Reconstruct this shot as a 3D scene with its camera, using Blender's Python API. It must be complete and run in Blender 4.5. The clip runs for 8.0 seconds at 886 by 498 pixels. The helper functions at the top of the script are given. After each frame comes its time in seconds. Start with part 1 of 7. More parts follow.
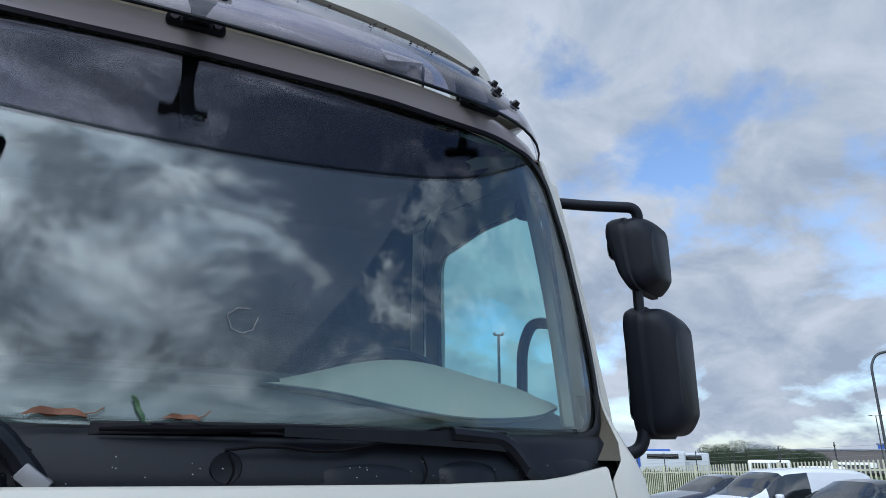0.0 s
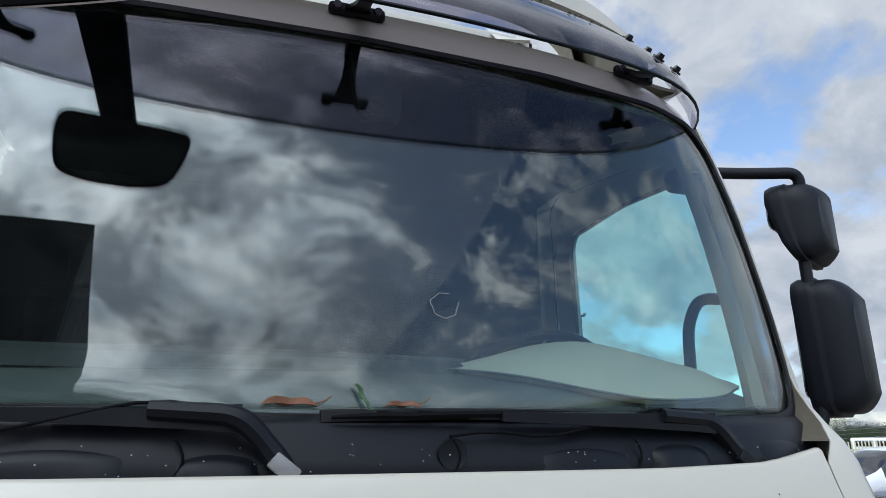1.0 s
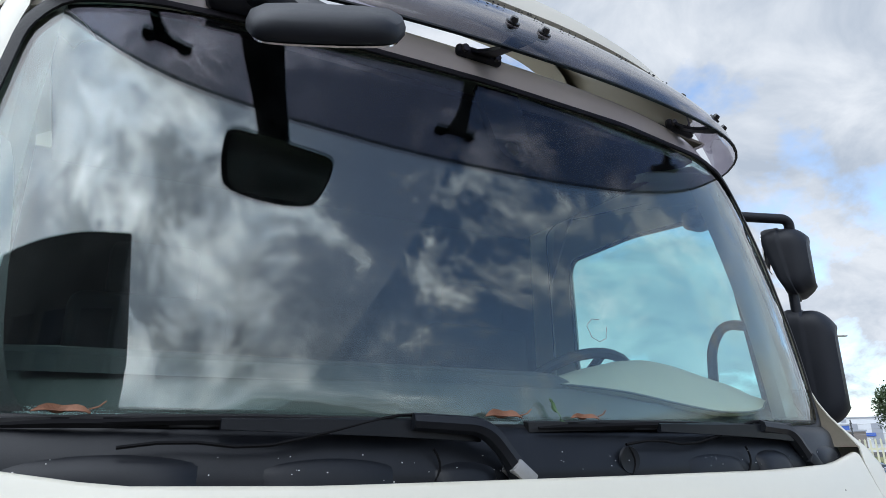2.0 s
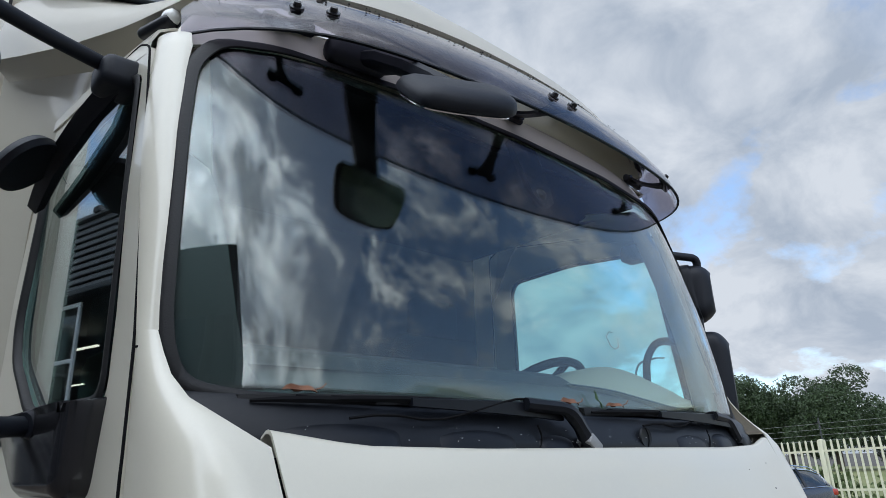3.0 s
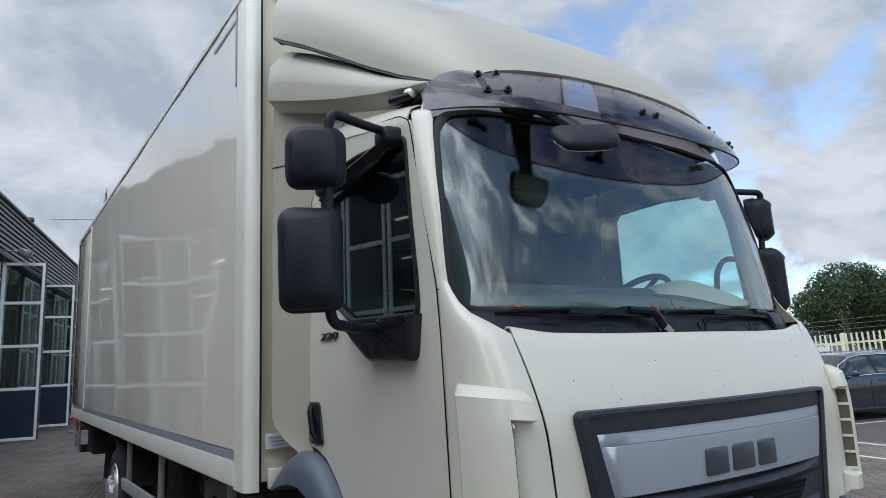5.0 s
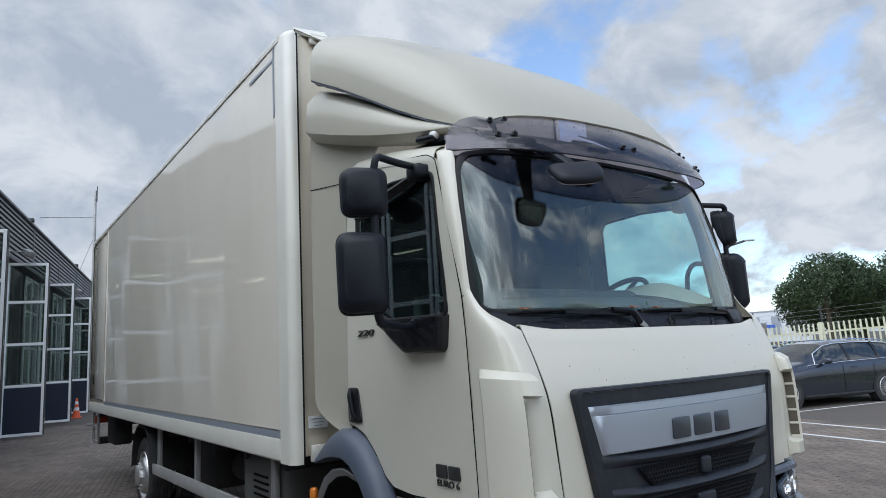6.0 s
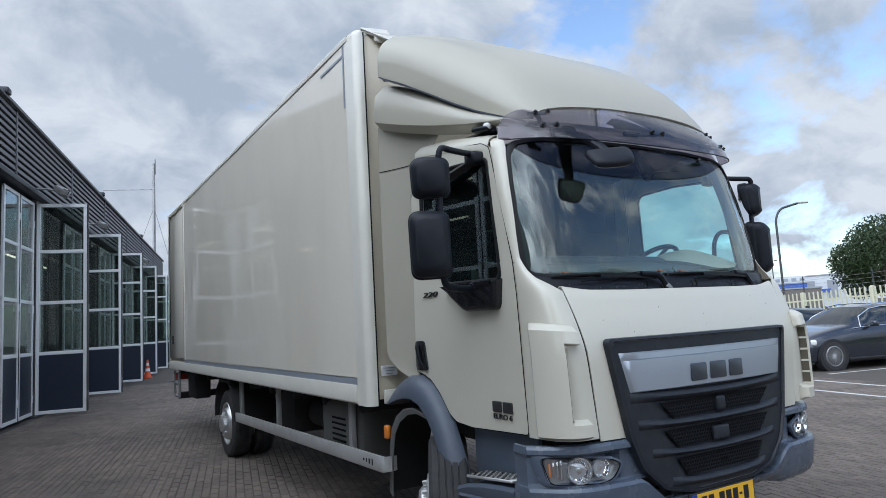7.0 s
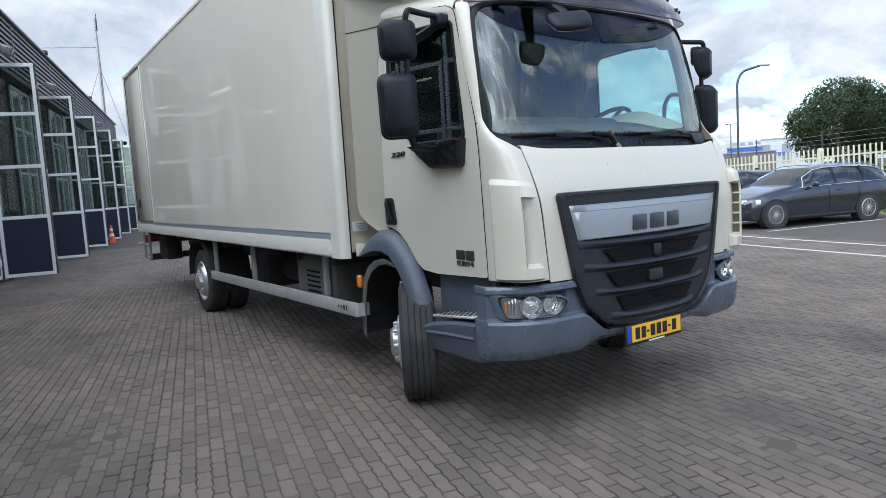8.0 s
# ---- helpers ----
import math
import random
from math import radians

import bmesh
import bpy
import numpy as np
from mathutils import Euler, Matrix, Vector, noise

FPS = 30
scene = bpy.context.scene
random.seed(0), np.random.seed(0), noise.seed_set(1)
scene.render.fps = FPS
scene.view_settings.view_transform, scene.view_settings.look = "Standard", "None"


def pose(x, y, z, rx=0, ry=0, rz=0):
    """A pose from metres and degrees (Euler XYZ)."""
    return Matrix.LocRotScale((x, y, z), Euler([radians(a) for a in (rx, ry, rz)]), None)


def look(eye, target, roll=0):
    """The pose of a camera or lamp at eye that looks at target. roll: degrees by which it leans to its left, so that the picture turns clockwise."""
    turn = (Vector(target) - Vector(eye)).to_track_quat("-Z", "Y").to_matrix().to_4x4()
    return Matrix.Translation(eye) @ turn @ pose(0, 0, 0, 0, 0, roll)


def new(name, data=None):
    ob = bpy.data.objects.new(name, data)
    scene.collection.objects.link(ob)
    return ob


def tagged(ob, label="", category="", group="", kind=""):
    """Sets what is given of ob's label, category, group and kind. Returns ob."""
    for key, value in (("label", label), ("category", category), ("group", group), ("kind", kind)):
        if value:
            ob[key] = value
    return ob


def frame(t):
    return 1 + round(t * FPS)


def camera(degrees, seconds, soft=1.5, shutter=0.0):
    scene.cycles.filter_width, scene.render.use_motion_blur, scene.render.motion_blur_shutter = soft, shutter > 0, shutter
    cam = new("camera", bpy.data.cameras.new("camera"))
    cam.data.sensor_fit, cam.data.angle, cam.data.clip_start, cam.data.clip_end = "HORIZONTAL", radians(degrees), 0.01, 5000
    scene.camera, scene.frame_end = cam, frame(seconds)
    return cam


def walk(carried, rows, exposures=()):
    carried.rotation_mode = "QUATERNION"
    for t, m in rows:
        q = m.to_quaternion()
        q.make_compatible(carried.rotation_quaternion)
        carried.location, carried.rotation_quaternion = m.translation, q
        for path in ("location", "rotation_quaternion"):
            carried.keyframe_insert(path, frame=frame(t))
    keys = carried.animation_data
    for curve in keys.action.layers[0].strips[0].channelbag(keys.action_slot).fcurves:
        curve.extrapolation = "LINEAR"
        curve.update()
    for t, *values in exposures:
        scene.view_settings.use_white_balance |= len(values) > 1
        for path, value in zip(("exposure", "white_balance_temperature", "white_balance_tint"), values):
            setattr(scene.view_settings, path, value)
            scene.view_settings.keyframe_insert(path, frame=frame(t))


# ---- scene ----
cam = camera(67.4, 8.0, 0.6)
PATH = [
    (0, (-0.041, -1.079, 1.738), (0.758, 0.652, 2.344), 0.6),
    (0.5, (-0.091, -1.051, 1.744), (0.591, 0.726, 2.36), 0.1),
    (1, (-0.246, -0.957, 1.74), (0.356, 0.866, 2.3), -0.2),
    (1.5, (-0.52, -0.891, 1.748), (0.199, 0.896, 2.285), 0.1),
    (1.7, (-0.64, -0.884, 1.753), (0.153, 0.868, 2.303), -0.1),
    (3, (-1.442, -0.837, 1.671), (-0.145, 0.556, 2.286), -1.5),
    (3.5, (-1.67, -0.892, 1.662), (-0.456, 0.584, 2.252), -2.1),
    (4, (-1.894, -1.15, 1.667), (-0.832, 0.46, 2.196), -1.9),
    (4.5, (-2.121, -1.399, 1.622), (-1.044, 0.245, 1.995), -1.8),
    (6, (-2.865, -2.072, 1.618), (-1.723, -0.459, 1.93), -3.1),
    (6.5, (-3.07, -2.31, 1.617), (-2.034, -0.639, 1.985), -3.0),
    (7, (-3.266, -2.559, 1.574), (-2.235, -0.859, 1.792), -3.2),
    (7.5, (-3.396, -2.765, 1.506), (-2.329, -1.073, 1.508), -3.4),
    (8, (-3.458, -2.812, 1.529), (-2.352, -1.157, 1.336), -3.5),
]
# the camera's own brightness and white balance on the way: seconds, stops, kelvin, tint
LEVELS = [(0.0, -0.25, 5800, 10), (0.5, -0.22, 5950, 10), (1.0, -0.08, 6250, 10), (1.5, 0.25, 6350, 10), (3.0, -0.06, 6220, 10), (3.5, -0.06, 6220, 10), (4.5, -0.07, 6260, 10), (6.0, -0.01, 6250, 10), (6.5, -0.02, 6120, 10), (7.0, 0.0, 6080, 10), (7.5, 0.12, 6120, 10), (8.0, 0.36, 6150, 10)]
walk(cam, [(t, look(eye, target, roll)) for t, eye, target, roll in PATH], LEVELS)

# ---- world, sun, exposure ----
SUN_EL, SUN_AZ = 42.0, 249.0   # degrees; azimuth clockwise from +Y
world = bpy.data.worlds.new("sky")
scene.world = world
world.use_nodes = True


def node(nt, kind, **kw):
    n = nt.nodes.new(kind)
    for k, v in kw.items():
        if k == "operation":
            n.operation = v
        elif k == "blend_type":
            n.blend_type = v
        elif k == "data_type":
            n.data_type = v
        else:
            n.inputs[k].default_value = v
    return n


def build_sky():
    nt = world.node_tree
    nt.nodes.clear()
    L = nt.links.new
    sky = nt.nodes.new("ShaderNodeTexSky")
    sky.sky_type = "NISHITA"
    sky.sun_disc = False
    sky.sun_elevation, sky.sun_rotation = radians(SUN_EL), radians(SUN_AZ)
    sky.air_density, sky.dust_density, sky.ozone_density = 1.0, 1.2, 1.5
    coord = nt.nodes.new("ShaderNodeTexCoord")
    sep = nt.nodes.new("ShaderNodeSeparateXYZ")
    L(coord.outputs["Generated"], sep.inputs[0])
    up = node(nt, "ShaderNodeMath", operation="MAXIMUM")
    L(sep.outputs[2], up.inputs[0])
    up.inputs[1].default_value = 0.0
    lift = node(nt, "ShaderNodeMath", operation="ADD")
    L(up.outputs[0], lift.inputs[0])
    lift.inputs[1].default_value = 0.5
    flat = nt.nodes.new("ShaderNodeCombineXYZ")
    for i in (0, 1):
        d = node(nt, "ShaderNodeMath", operation="DIVIDE")
        L(sep.outputs[i], d.inputs[0])
        L(lift.outputs[0], d.inputs[1])
        L(d.outputs[0], flat.inputs[i])
    flat.inputs[2].default_value = 3.7
    cover = node(nt, "ShaderNodeTexNoise", Scale=CLOUD_SCALE, Detail=12.0, Roughness=0.56, Distortion=0.2)
    L(flat.outputs[0], cover.inputs["Vector"])
    mask = nt.nodes.new("ShaderNodeValToRGB")
    mask.color_ramp.elements[0].position, mask.color_ramp.elements[1].position = CLOUD_LO, CLOUD_HI
    L(cover.outputs["Fac"], mask.inputs[0])
    shade = node(nt, "ShaderNodeTexNoise", Scale=CLOUD_SCALE * 1.7, Detail=12.0, Roughness=0.57, Distortion=0.35)
    L(flat.outputs[0], shade.inputs["Vector"])
    body = nt.nodes.new("ShaderNodeValToRGB")
    body.color_ramp.elements[0].position, body.color_ramp.elements[1].position = 0.35, 0.63
    body.color_ramp.elements[0].color = (*CLOUD_DARK, 1)
    body.color_ramp.elements[1].color = (*CLOUD_LIGHT, 1)
    L(shade.outputs["Fac"], body.inputs[0])
    # clouds lit through, brighter towards the veiled sun
    a0, e0 = radians(SUN_AZ), radians(SUN_EL)
    dot = nt.nodes.new("ShaderNodeVectorMath")
    dot.operation = "DOT_PRODUCT"
    L(coord.outputs["Generated"], dot.inputs[0])
    dot.inputs[1].default_value = (math.sin(a0) * math.cos(e0), math.cos(a0) * math.cos(e0), math.sin(e0))
    pos = node(nt, "ShaderNodeMath", operation="MAXIMUM")
    L(dot.outputs["Value"], pos.inputs[0])
    pos.inputs[1].default_value = 0.0
    pw = node(nt, "ShaderNodeMath", operation="POWER")
    L(pos.outputs[0], pw.inputs[0])
    pw.inputs[1].default_value = GLOW_POWER
    gain = node(nt, "ShaderNodeMath", operation="MULTIPLY_ADD")
    L(pw.outputs[0], gain.inputs[0])
    gain.inputs[1].default_value = GLOW
    gain.inputs[2].default_value = 1.0
    # the cover breaks up on the sun's side
    thin = nt.nodes.new("ShaderNodeValToRGB")
    thin.color_ramp.elements[0].position, thin.color_ramp.elements[1].position = BREAK_LO, BREAK_HI
    thin.color_ramp.elements[0].color = (1, 1, 1, 1)
    thin.color_ramp.elements[1].color = (0, 0, 0, 1)
    wisp = node(nt, "ShaderNodeTexNoise", Scale=4.2, Detail=14.0, Roughness=0.68, Distortion=0.35)
    L(coord.outputs["Generated"], wisp.inputs["Vector"])
    L(wisp.outputs["Fac"], thin.inputs[0])
    side = node(nt, "ShaderNodeMath", operation="MULTIPLY_ADD")
    side.use_clamp = True
    d2 = nt.nodes.new("ShaderNodeVectorMath")
    d2.operation = "DOT_PRODUCT"
    L(coord.outputs["Generated"], d2.inputs[0])
    a1, e1 = radians(129), radians(42)
    d2.inputs[1].default_value = (math.sin(a1) * math.cos(e1), math.cos(a1) * math.cos(e1), math.sin(e1))
    L(d2.outputs["Value"], side.inputs[0])
    side.inputs[1].default_value = 4.6
    side.inputs[2].default_value = -3.35
    bright = node(nt, "ShaderNodeMath", operation="MULTIPLY_ADD")
    L(side.outputs[0], bright.inputs[0])
    bright.inputs[1].default_value = 0.3
    L(gain.outputs[0], bright.inputs[2])
    # a torn bank of cloud beyond the gap, with white crests and grey hollows
    d3 = nt.nodes.new("ShaderNodeVectorMath")
    d3.operation = "DOT_PRODUCT"
    L(coord.outputs["Generated"], d3.inputs[0])
    a2, e2 = radians(178), radians(40)
    d3.inputs[1].default_value = (math.sin(a2) * math.cos(e2), math.cos(a2) * math.cos(e2), math.sin(e2))
    bank = node(nt, "ShaderNodeMath", operation="MULTIPLY_ADD")
    bank.use_clamp = True
    L(d3.outputs["Value"], bank.inputs[0])
    bank.inputs[1].default_value = 3.0
    bank.inputs[2].default_value = -1.7
    torn = nt.nodes.new("ShaderNodeValToRGB")
    torn.color_ramp.elements[0].position, torn.color_ramp.elements[1].position = 0.41, 0.60
    torn.color_ramp.elements[0].color = (0.50, 0.52, 0.54, 1)
    torn.color_ramp.elements[1].color = (1.95, 1.92, 1.86, 1)
    L(wisp.outputs["Fac"], torn.inputs[0])
    crest = node(nt, "ShaderNodeMix", data_type="RGBA")
    L(bank.outputs[0], crest.inputs["Factor"])
    crest.inputs[6].default_value = (1, 1, 1, 1)
    L(torn.outputs[0], crest.inputs[7])
    closed = node(nt, "ShaderNodeMath", operation="MAXIMUM")
    L(mask.outputs[0], closed.inputs[0])
    L(bank.outputs[0], closed.inputs[1])
    hole = node(nt, "ShaderNodeMath", operation="MULTIPLY")
    L(side.outputs[0], hole.inputs[0])
    L(thin.outputs[0], hole.inputs[1])
    keep = node(nt, "ShaderNodeMath", operation="SUBTRACT")
    keep.inputs[0].default_value = 1.0
    L(hole.outputs[0], keep.inputs[1])
    cloud = node(nt, "ShaderNodeMath", operation="MULTIPLY")
    L(keep.outputs[0], cloud.inputs[0])
    L(closed.outputs[0], cloud.inputs[1])
    lit = node(nt, "ShaderNodeMix", data_type="RGBA", blend_type="MULTIPLY")
    lit.inputs["Factor"].default_value = 1.0
    ragged = node(nt, "ShaderNodeMix", data_type="RGBA", blend_type="MULTIPLY")
    ragged.inputs["Factor"].default_value = 1.0
    L(body.outputs[0], ragged.inputs[6])
    L(crest.outputs[2], ragged.inputs[7])
    L(ragged.outputs[2], lit.inputs[6])
    L(bright.outputs[0], lit.inputs[7])
    blue = node(nt, "ShaderNodeMix", data_type="RGBA", blend_type="MULTIPLY")
    blue.inputs["Factor"].default_value = 1.0
    L(sky.outputs[0], blue.inputs[6])
    blue.inputs[7].default_value = (BLUE, BLUE, BLUE, 1)
    both = node(nt, "ShaderNodeMix", data_type="RGBA")
    L(cloud.outputs[0], both.inputs["Factor"])
    L(blue.outputs[2], both.inputs[6])
    L(lit.outputs[2], both.inputs[7])
    bg = nt.nodes.new("ShaderNodeBackground")
    L(both.outputs[2], bg.inputs[0])
    bg.inputs[1].default_value = SKY_STRENGTH
    out = nt.nodes.new("ShaderNodeOutputWorld")
    L(bg.outputs[0], out.inputs[0])


SKY_STRENGTH = 0.10
BLUE = 2.4
CLOUD_SCALE, CLOUD_LO, CLOUD_HI = 3.6, 0.36, 0.47
GLOW, GLOW_POWER = 4.4, 2.0
BREAK_LO, BREAK_HI = 0.49, 0.61
CLOUD_DARK, CLOUD_LIGHT = (4.3, 4.9, 5.75), (7.2, 7.55, 8.0)
build_sky()
sun = new("sun", bpy.data.lights.new("sun", "SUN"))
sun.data.energy, sun.data.angle, sun.data.color = 0.5, radians(140), (1.0, 0.95, 0.87)
a, e = radians(SUN_AZ), radians(SUN_EL)
sun.matrix_basis = look((40 * math.sin(a) * math.cos(e), 40 * math.cos(a) * math.cos(e), 40 * math.sin(e)), (0, 0, 0))


# ---- materials ----
def mat(name, colour, rough=0.5, metal=0.0, vary=0.12, scale=6.0, fine=60.0, bump=0.0, coat=0.0, spec=0.5, dirt=None, dirt_scale=2.0, dirt_amount=0.3, rand=0.0, stretch=None, rough_vary=0.1):
    """A plain surface with large and fine variation, fine relief and optional stains."""
    m = bpy.data.materials.new(name)
    m.use_nodes = True
    nt = m.node_tree
    L = nt.links.new
    b = nt.nodes["Principled BSDF"]
    b.inputs["Metallic"].default_value = metal
    b.inputs["Coat Weight"].default_value = coat
    b.inputs["Coat Roughness"].default_value = 0.06
    b.inputs["Specular IOR Level"].default_value = spec
    co = nt.nodes.new("ShaderNodeTexCoord")
    mp = nt.nodes.new("ShaderNodeMapping")
    if stretch:
        mp.inputs["Scale"].default_value = stretch
    L(co.outputs["Object"], mp.inputs[0])
    n1 = node(nt, "ShaderNodeTexNoise", Scale=scale, Detail=5.0, Roughness=0.6)
    n2 = node(nt, "ShaderNodeTexNoise", Scale=fine, Detail=3.0, Roughness=0.6)
    L(mp.outputs[0], n1.inputs["Vector"])
    L(mp.outputs[0], n2.inputs["Vector"])
    s = node(nt, "ShaderNodeMath", operation="ADD")
    L(n1.outputs["Fac"], s.inputs[0])
    L(n2.outputs["Fac"], s.inputs[1])
    last = s
    if rand:
        oi = nt.nodes.new("ShaderNodeObjectInfo")
        geo = nt.nodes.new("ShaderNodeNewGeometry")
        r0 = node(nt, "ShaderNodeMath", operation="ADD")
        L(oi.outputs["Random"], r0.inputs[0])
        L(geo.outputs["Random Per Island"], r0.inputs[1])
        rf = node(nt, "ShaderNodeMath", operation="FRACT")
        L(r0.outputs[0], rf.inputs[0])
        ra = node(nt, "ShaderNodeMath", operation="MULTIPLY_ADD")
        L(rf.outputs[0], ra.inputs[0])
        ra.inputs[1].default_value = rand / max(vary, 0.01)
        L(s.outputs[0], ra.inputs[2])
        off = node(nt, "ShaderNodeMath", operation="SUBTRACT")
        L(ra.outputs[0], off.inputs[0])
        off.inputs[1].default_value = 0.5 * rand / max(vary, 0.01)
        last = off
    k = node(nt, "ShaderNodeMath", operation="MULTIPLY_ADD")
    L(last.outputs[0], k.inputs[0])
    k.inputs[1].default_value = vary
    k.inputs[2].default_value = 1.0 - vary
    mul = node(nt, "ShaderNodeMix", data_type="RGBA", blend_type="MULTIPLY")
    mul.inputs["Factor"].default_value = 1.0
    mul.inputs[6].default_value = (*colour, 1)
    L(k.outputs[0], mul.inputs[7])
    col = mul.outputs[2]
    if dirt:
        n3 = node(nt, "ShaderNodeTexNoise", Scale=dirt_scale, Detail=8.0, Roughness=0.68, Distortion=0.4)
        L(mp.outputs[0], n3.inputs["Vector"])
        rp = nt.nodes.new("ShaderNodeValToRGB")
        rp.color_ramp.elements[0].position, rp.color_ramp.elements[1].position = 0.46, 0.72
        L(n3.outputs["Fac"], rp.inputs[0])
        am = node(nt, "ShaderNodeMath", operation="MULTIPLY")
        L(rp.outputs[0], am.inputs[0])
        am.inputs[1].default_value = dirt_amount
        dm = node(nt, "ShaderNodeMix", data_type="RGBA")
        L(am.outputs[0], dm.inputs["Factor"])
        L(col, dm.inputs[6])
        dm.inputs[7].default_value = (*dirt, 1)
        col = dm.outputs[2]
    L(col, b.inputs["Base Color"])
    r = node(nt, "ShaderNodeMath", operation="MULTIPLY_ADD")
    L(n1.outputs["Fac"], r.inputs[0])
    r.inputs[1].default_value = rough_vary
    r.inputs[2].default_value = max(0.02, rough - rough_vary / 2)
    L(r.outputs[0], b.inputs["Roughness"])
    if bump:
        bp = nt.nodes.new("ShaderNodeBump")
        bp.inputs["Strength"].default_value = min(1.0, bump)
        bp.inputs["Distance"].default_value = 0.004
        L(n2.outputs["Fac"], bp.inputs["Height"])
        L(bp.outputs[0], b.inputs["Normal"])
    return m


def pane_mat(name, tint, gloss=1.0, ior=1.5, rough=0.0, smear=0.0):
    """A clear sheet: tinted see-through body with Fresnel gloss."""
    m = bpy.data.materials.new(name)
    m.use_nodes = True
    nt = m.node_tree
    nt.nodes.clear()
    L = nt.links.new
    tr = nt.nodes.new("ShaderNodeBsdfTransparent")
    tr.inputs[0].default_value = (*tint, 1)
    gl = nt.nodes.new("ShaderNodeBsdfGlossy")
    gl.inputs["Color"].default_value = (1, 1, 1, 1)
    gl.inputs["Roughness"].default_value = rough
    fr = nt.nodes.new("ShaderNodeLayerWeight")
    fr.inputs[0].default_value = 0.5
    p5 = node(nt, "ShaderNodeMath", operation="POWER")
    L(fr.outputs["Facing"], p5.inputs[0])
    p5.inputs[1].default_value = 5.0
    f0 = ((ior - 1) / (ior + 1)) ** 2
    f2 = node(nt, "ShaderNodeMath", operation="MULTIPLY_ADD")
    L(p5.outputs[0], f2.inputs[0])
    f2.inputs[1].default_value = (1 - f0) * min(1.0, gloss)
    f2.inputs[2].default_value = f0 * gloss
    mx = nt.nodes.new("ShaderNodeMixShader")
    L(f2.outputs[0], mx.inputs[0])
    L(tr.outputs[0], mx.inputs[1])
    L(gl.outputs[0], mx.inputs[2])
    last = mx.outputs[0]
    if smear:
        co = nt.nodes.new("ShaderNodeTexCoord")
        n = node(nt, "ShaderNodeTexNoise", Scale=9.0, Detail=8.0, Roughness=0.7)
        L(co.outputs["Object"], n.inputs["Vector"])
        rp = nt.nodes.new("ShaderNodeValToRGB")
        rp.color_ramp.elements[0].position, rp.color_ramp.elements[1].position = 0.45, 0.8
        L(n.outputs["Fac"], rp.inputs[0])
        am = node(nt, "ShaderNodeMath", operation="MULTIPLY")
        L(rp.outputs[0], am.inputs[0])
        am.inputs[1].default_value = smear
        df = nt.nodes.new("ShaderNodeBsdfDiffuse")
        df.inputs[0].default_value = (0.5, 0.5, 0.48, 1)
        m2 = nt.nodes.new("ShaderNodeMixShader")
        L(am.outputs[0], m2.inputs[0])
        L(last, m2.inputs[1])
        L(df.outputs[0], m2.inputs[2])
        last = m2.outputs[0]
    out = nt.nodes.new("ShaderNodeOutputMaterial")
    L(last, out.inputs[0])
    return m


CREAM = (0.635, 0.603, 0.505)
paint = mat("cab_paint", CREAM, 0.32, vary=0.04, scale=3, fine=180, coat=0.6, dirt=(0.5, 0.46, 0.38), dirt_scale=3, dirt_amount=0.10)
# cab cream with the fairings' shade put into a darker base colour
fairing_cream_shaded = mat("fairing_cream_shaded", (0.43, 0.405, 0.33), 0.38, vary=0.05, scale=2.5, fine=150, coat=0.35, dirt=(0.5, 0.45, 0.36), dirt_scale=2.5, dirt_amount=0.16)
box_panel = mat("box_panel", (0.87, 0.81, 0.69), 0.045, vary=0.035, scale=1.2, fine=90, coat=0.15, spec=0.5, rough_vary=0.03, dirt=(0.46, 0.43, 0.37), dirt_scale=1.1, dirt_amount=0.10, stretch=(1, 1.2, 0.5))
box_trim = mat("box_trim", (0.75, 0.725, 0.64), 0.34, vary=0.06, scale=3, fine=120, coat=0.2, dirt=(0.45, 0.42, 0.36), dirt_amount=0.22)
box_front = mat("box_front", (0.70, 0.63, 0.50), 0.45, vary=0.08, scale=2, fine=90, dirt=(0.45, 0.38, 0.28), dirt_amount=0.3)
band_grey = mat("reflective_band", (0.30, 0.33, 0.37), 0.35, vary=0.1, scale=20, fine=300)
black_plastic = mat("black_plastic", (0.006, 0.0075, 0.011), 0.40, spec=0.26, vary=0.3, scale=7, fine=420, bump=0.05, dirt=(0.03, 0.03, 0.032), dirt_scale=6, dirt_amount=0.22)
mirror_plastic = mat("mirror_plastic", (0.008, 0.010, 0.016), 0.5, spec=0.3, vary=0.2, scale=9, fine=700, bump=0.10, dirt=(0.035, 0.036, 0.04), dirt_scale=5, dirt_amount=0.2)
gloss_black = mat("gloss_black", (0.012, 0.012, 0.014), 0.12, vary=0.2, scale=8, fine=90)
bumper_grey = mat("bumper_grey", (0.088, 0.110, 0.150), 0.27, coat=0.15, vary=0.14, scale=5, fine=260, bump=0.15, dirt=(0.22, 0.23, 0.24), dirt_scale=5, dirt_amount=0.22)
arch_grey = mat("arch_grey", (0.078, 0.096, 0.130), 0.42, vary=0.14, scale=5, fine=260, bump=0.2, dirt=(0.2, 0.2, 0.2), dirt_scale=4, dirt_amount=0.2)
grille_grey = mat("grille_grey", (0.015, 0.018, 0.025), 0.45, spec=0.4, vary=0.18, scale=6, fine=300, bump=0.25, dirt=(0.1, 0.1, 0.1), dirt_scale=7, dirt_amount=0.18)
mesh_black = mat("mesh_black", (0.005, 0.005, 0.006), 0.8, spec=0.12, vary=0.2)
comb_black = mat("comb_black", (0.012, 0.013, 0.016), 0.6, spec=0.2, vary=0.2)
silver_panel = mat("silver_panel", (0.42, 0.46, 0.52), 0.34, metal=0.55, vary=0.05, scale=4, fine=260)
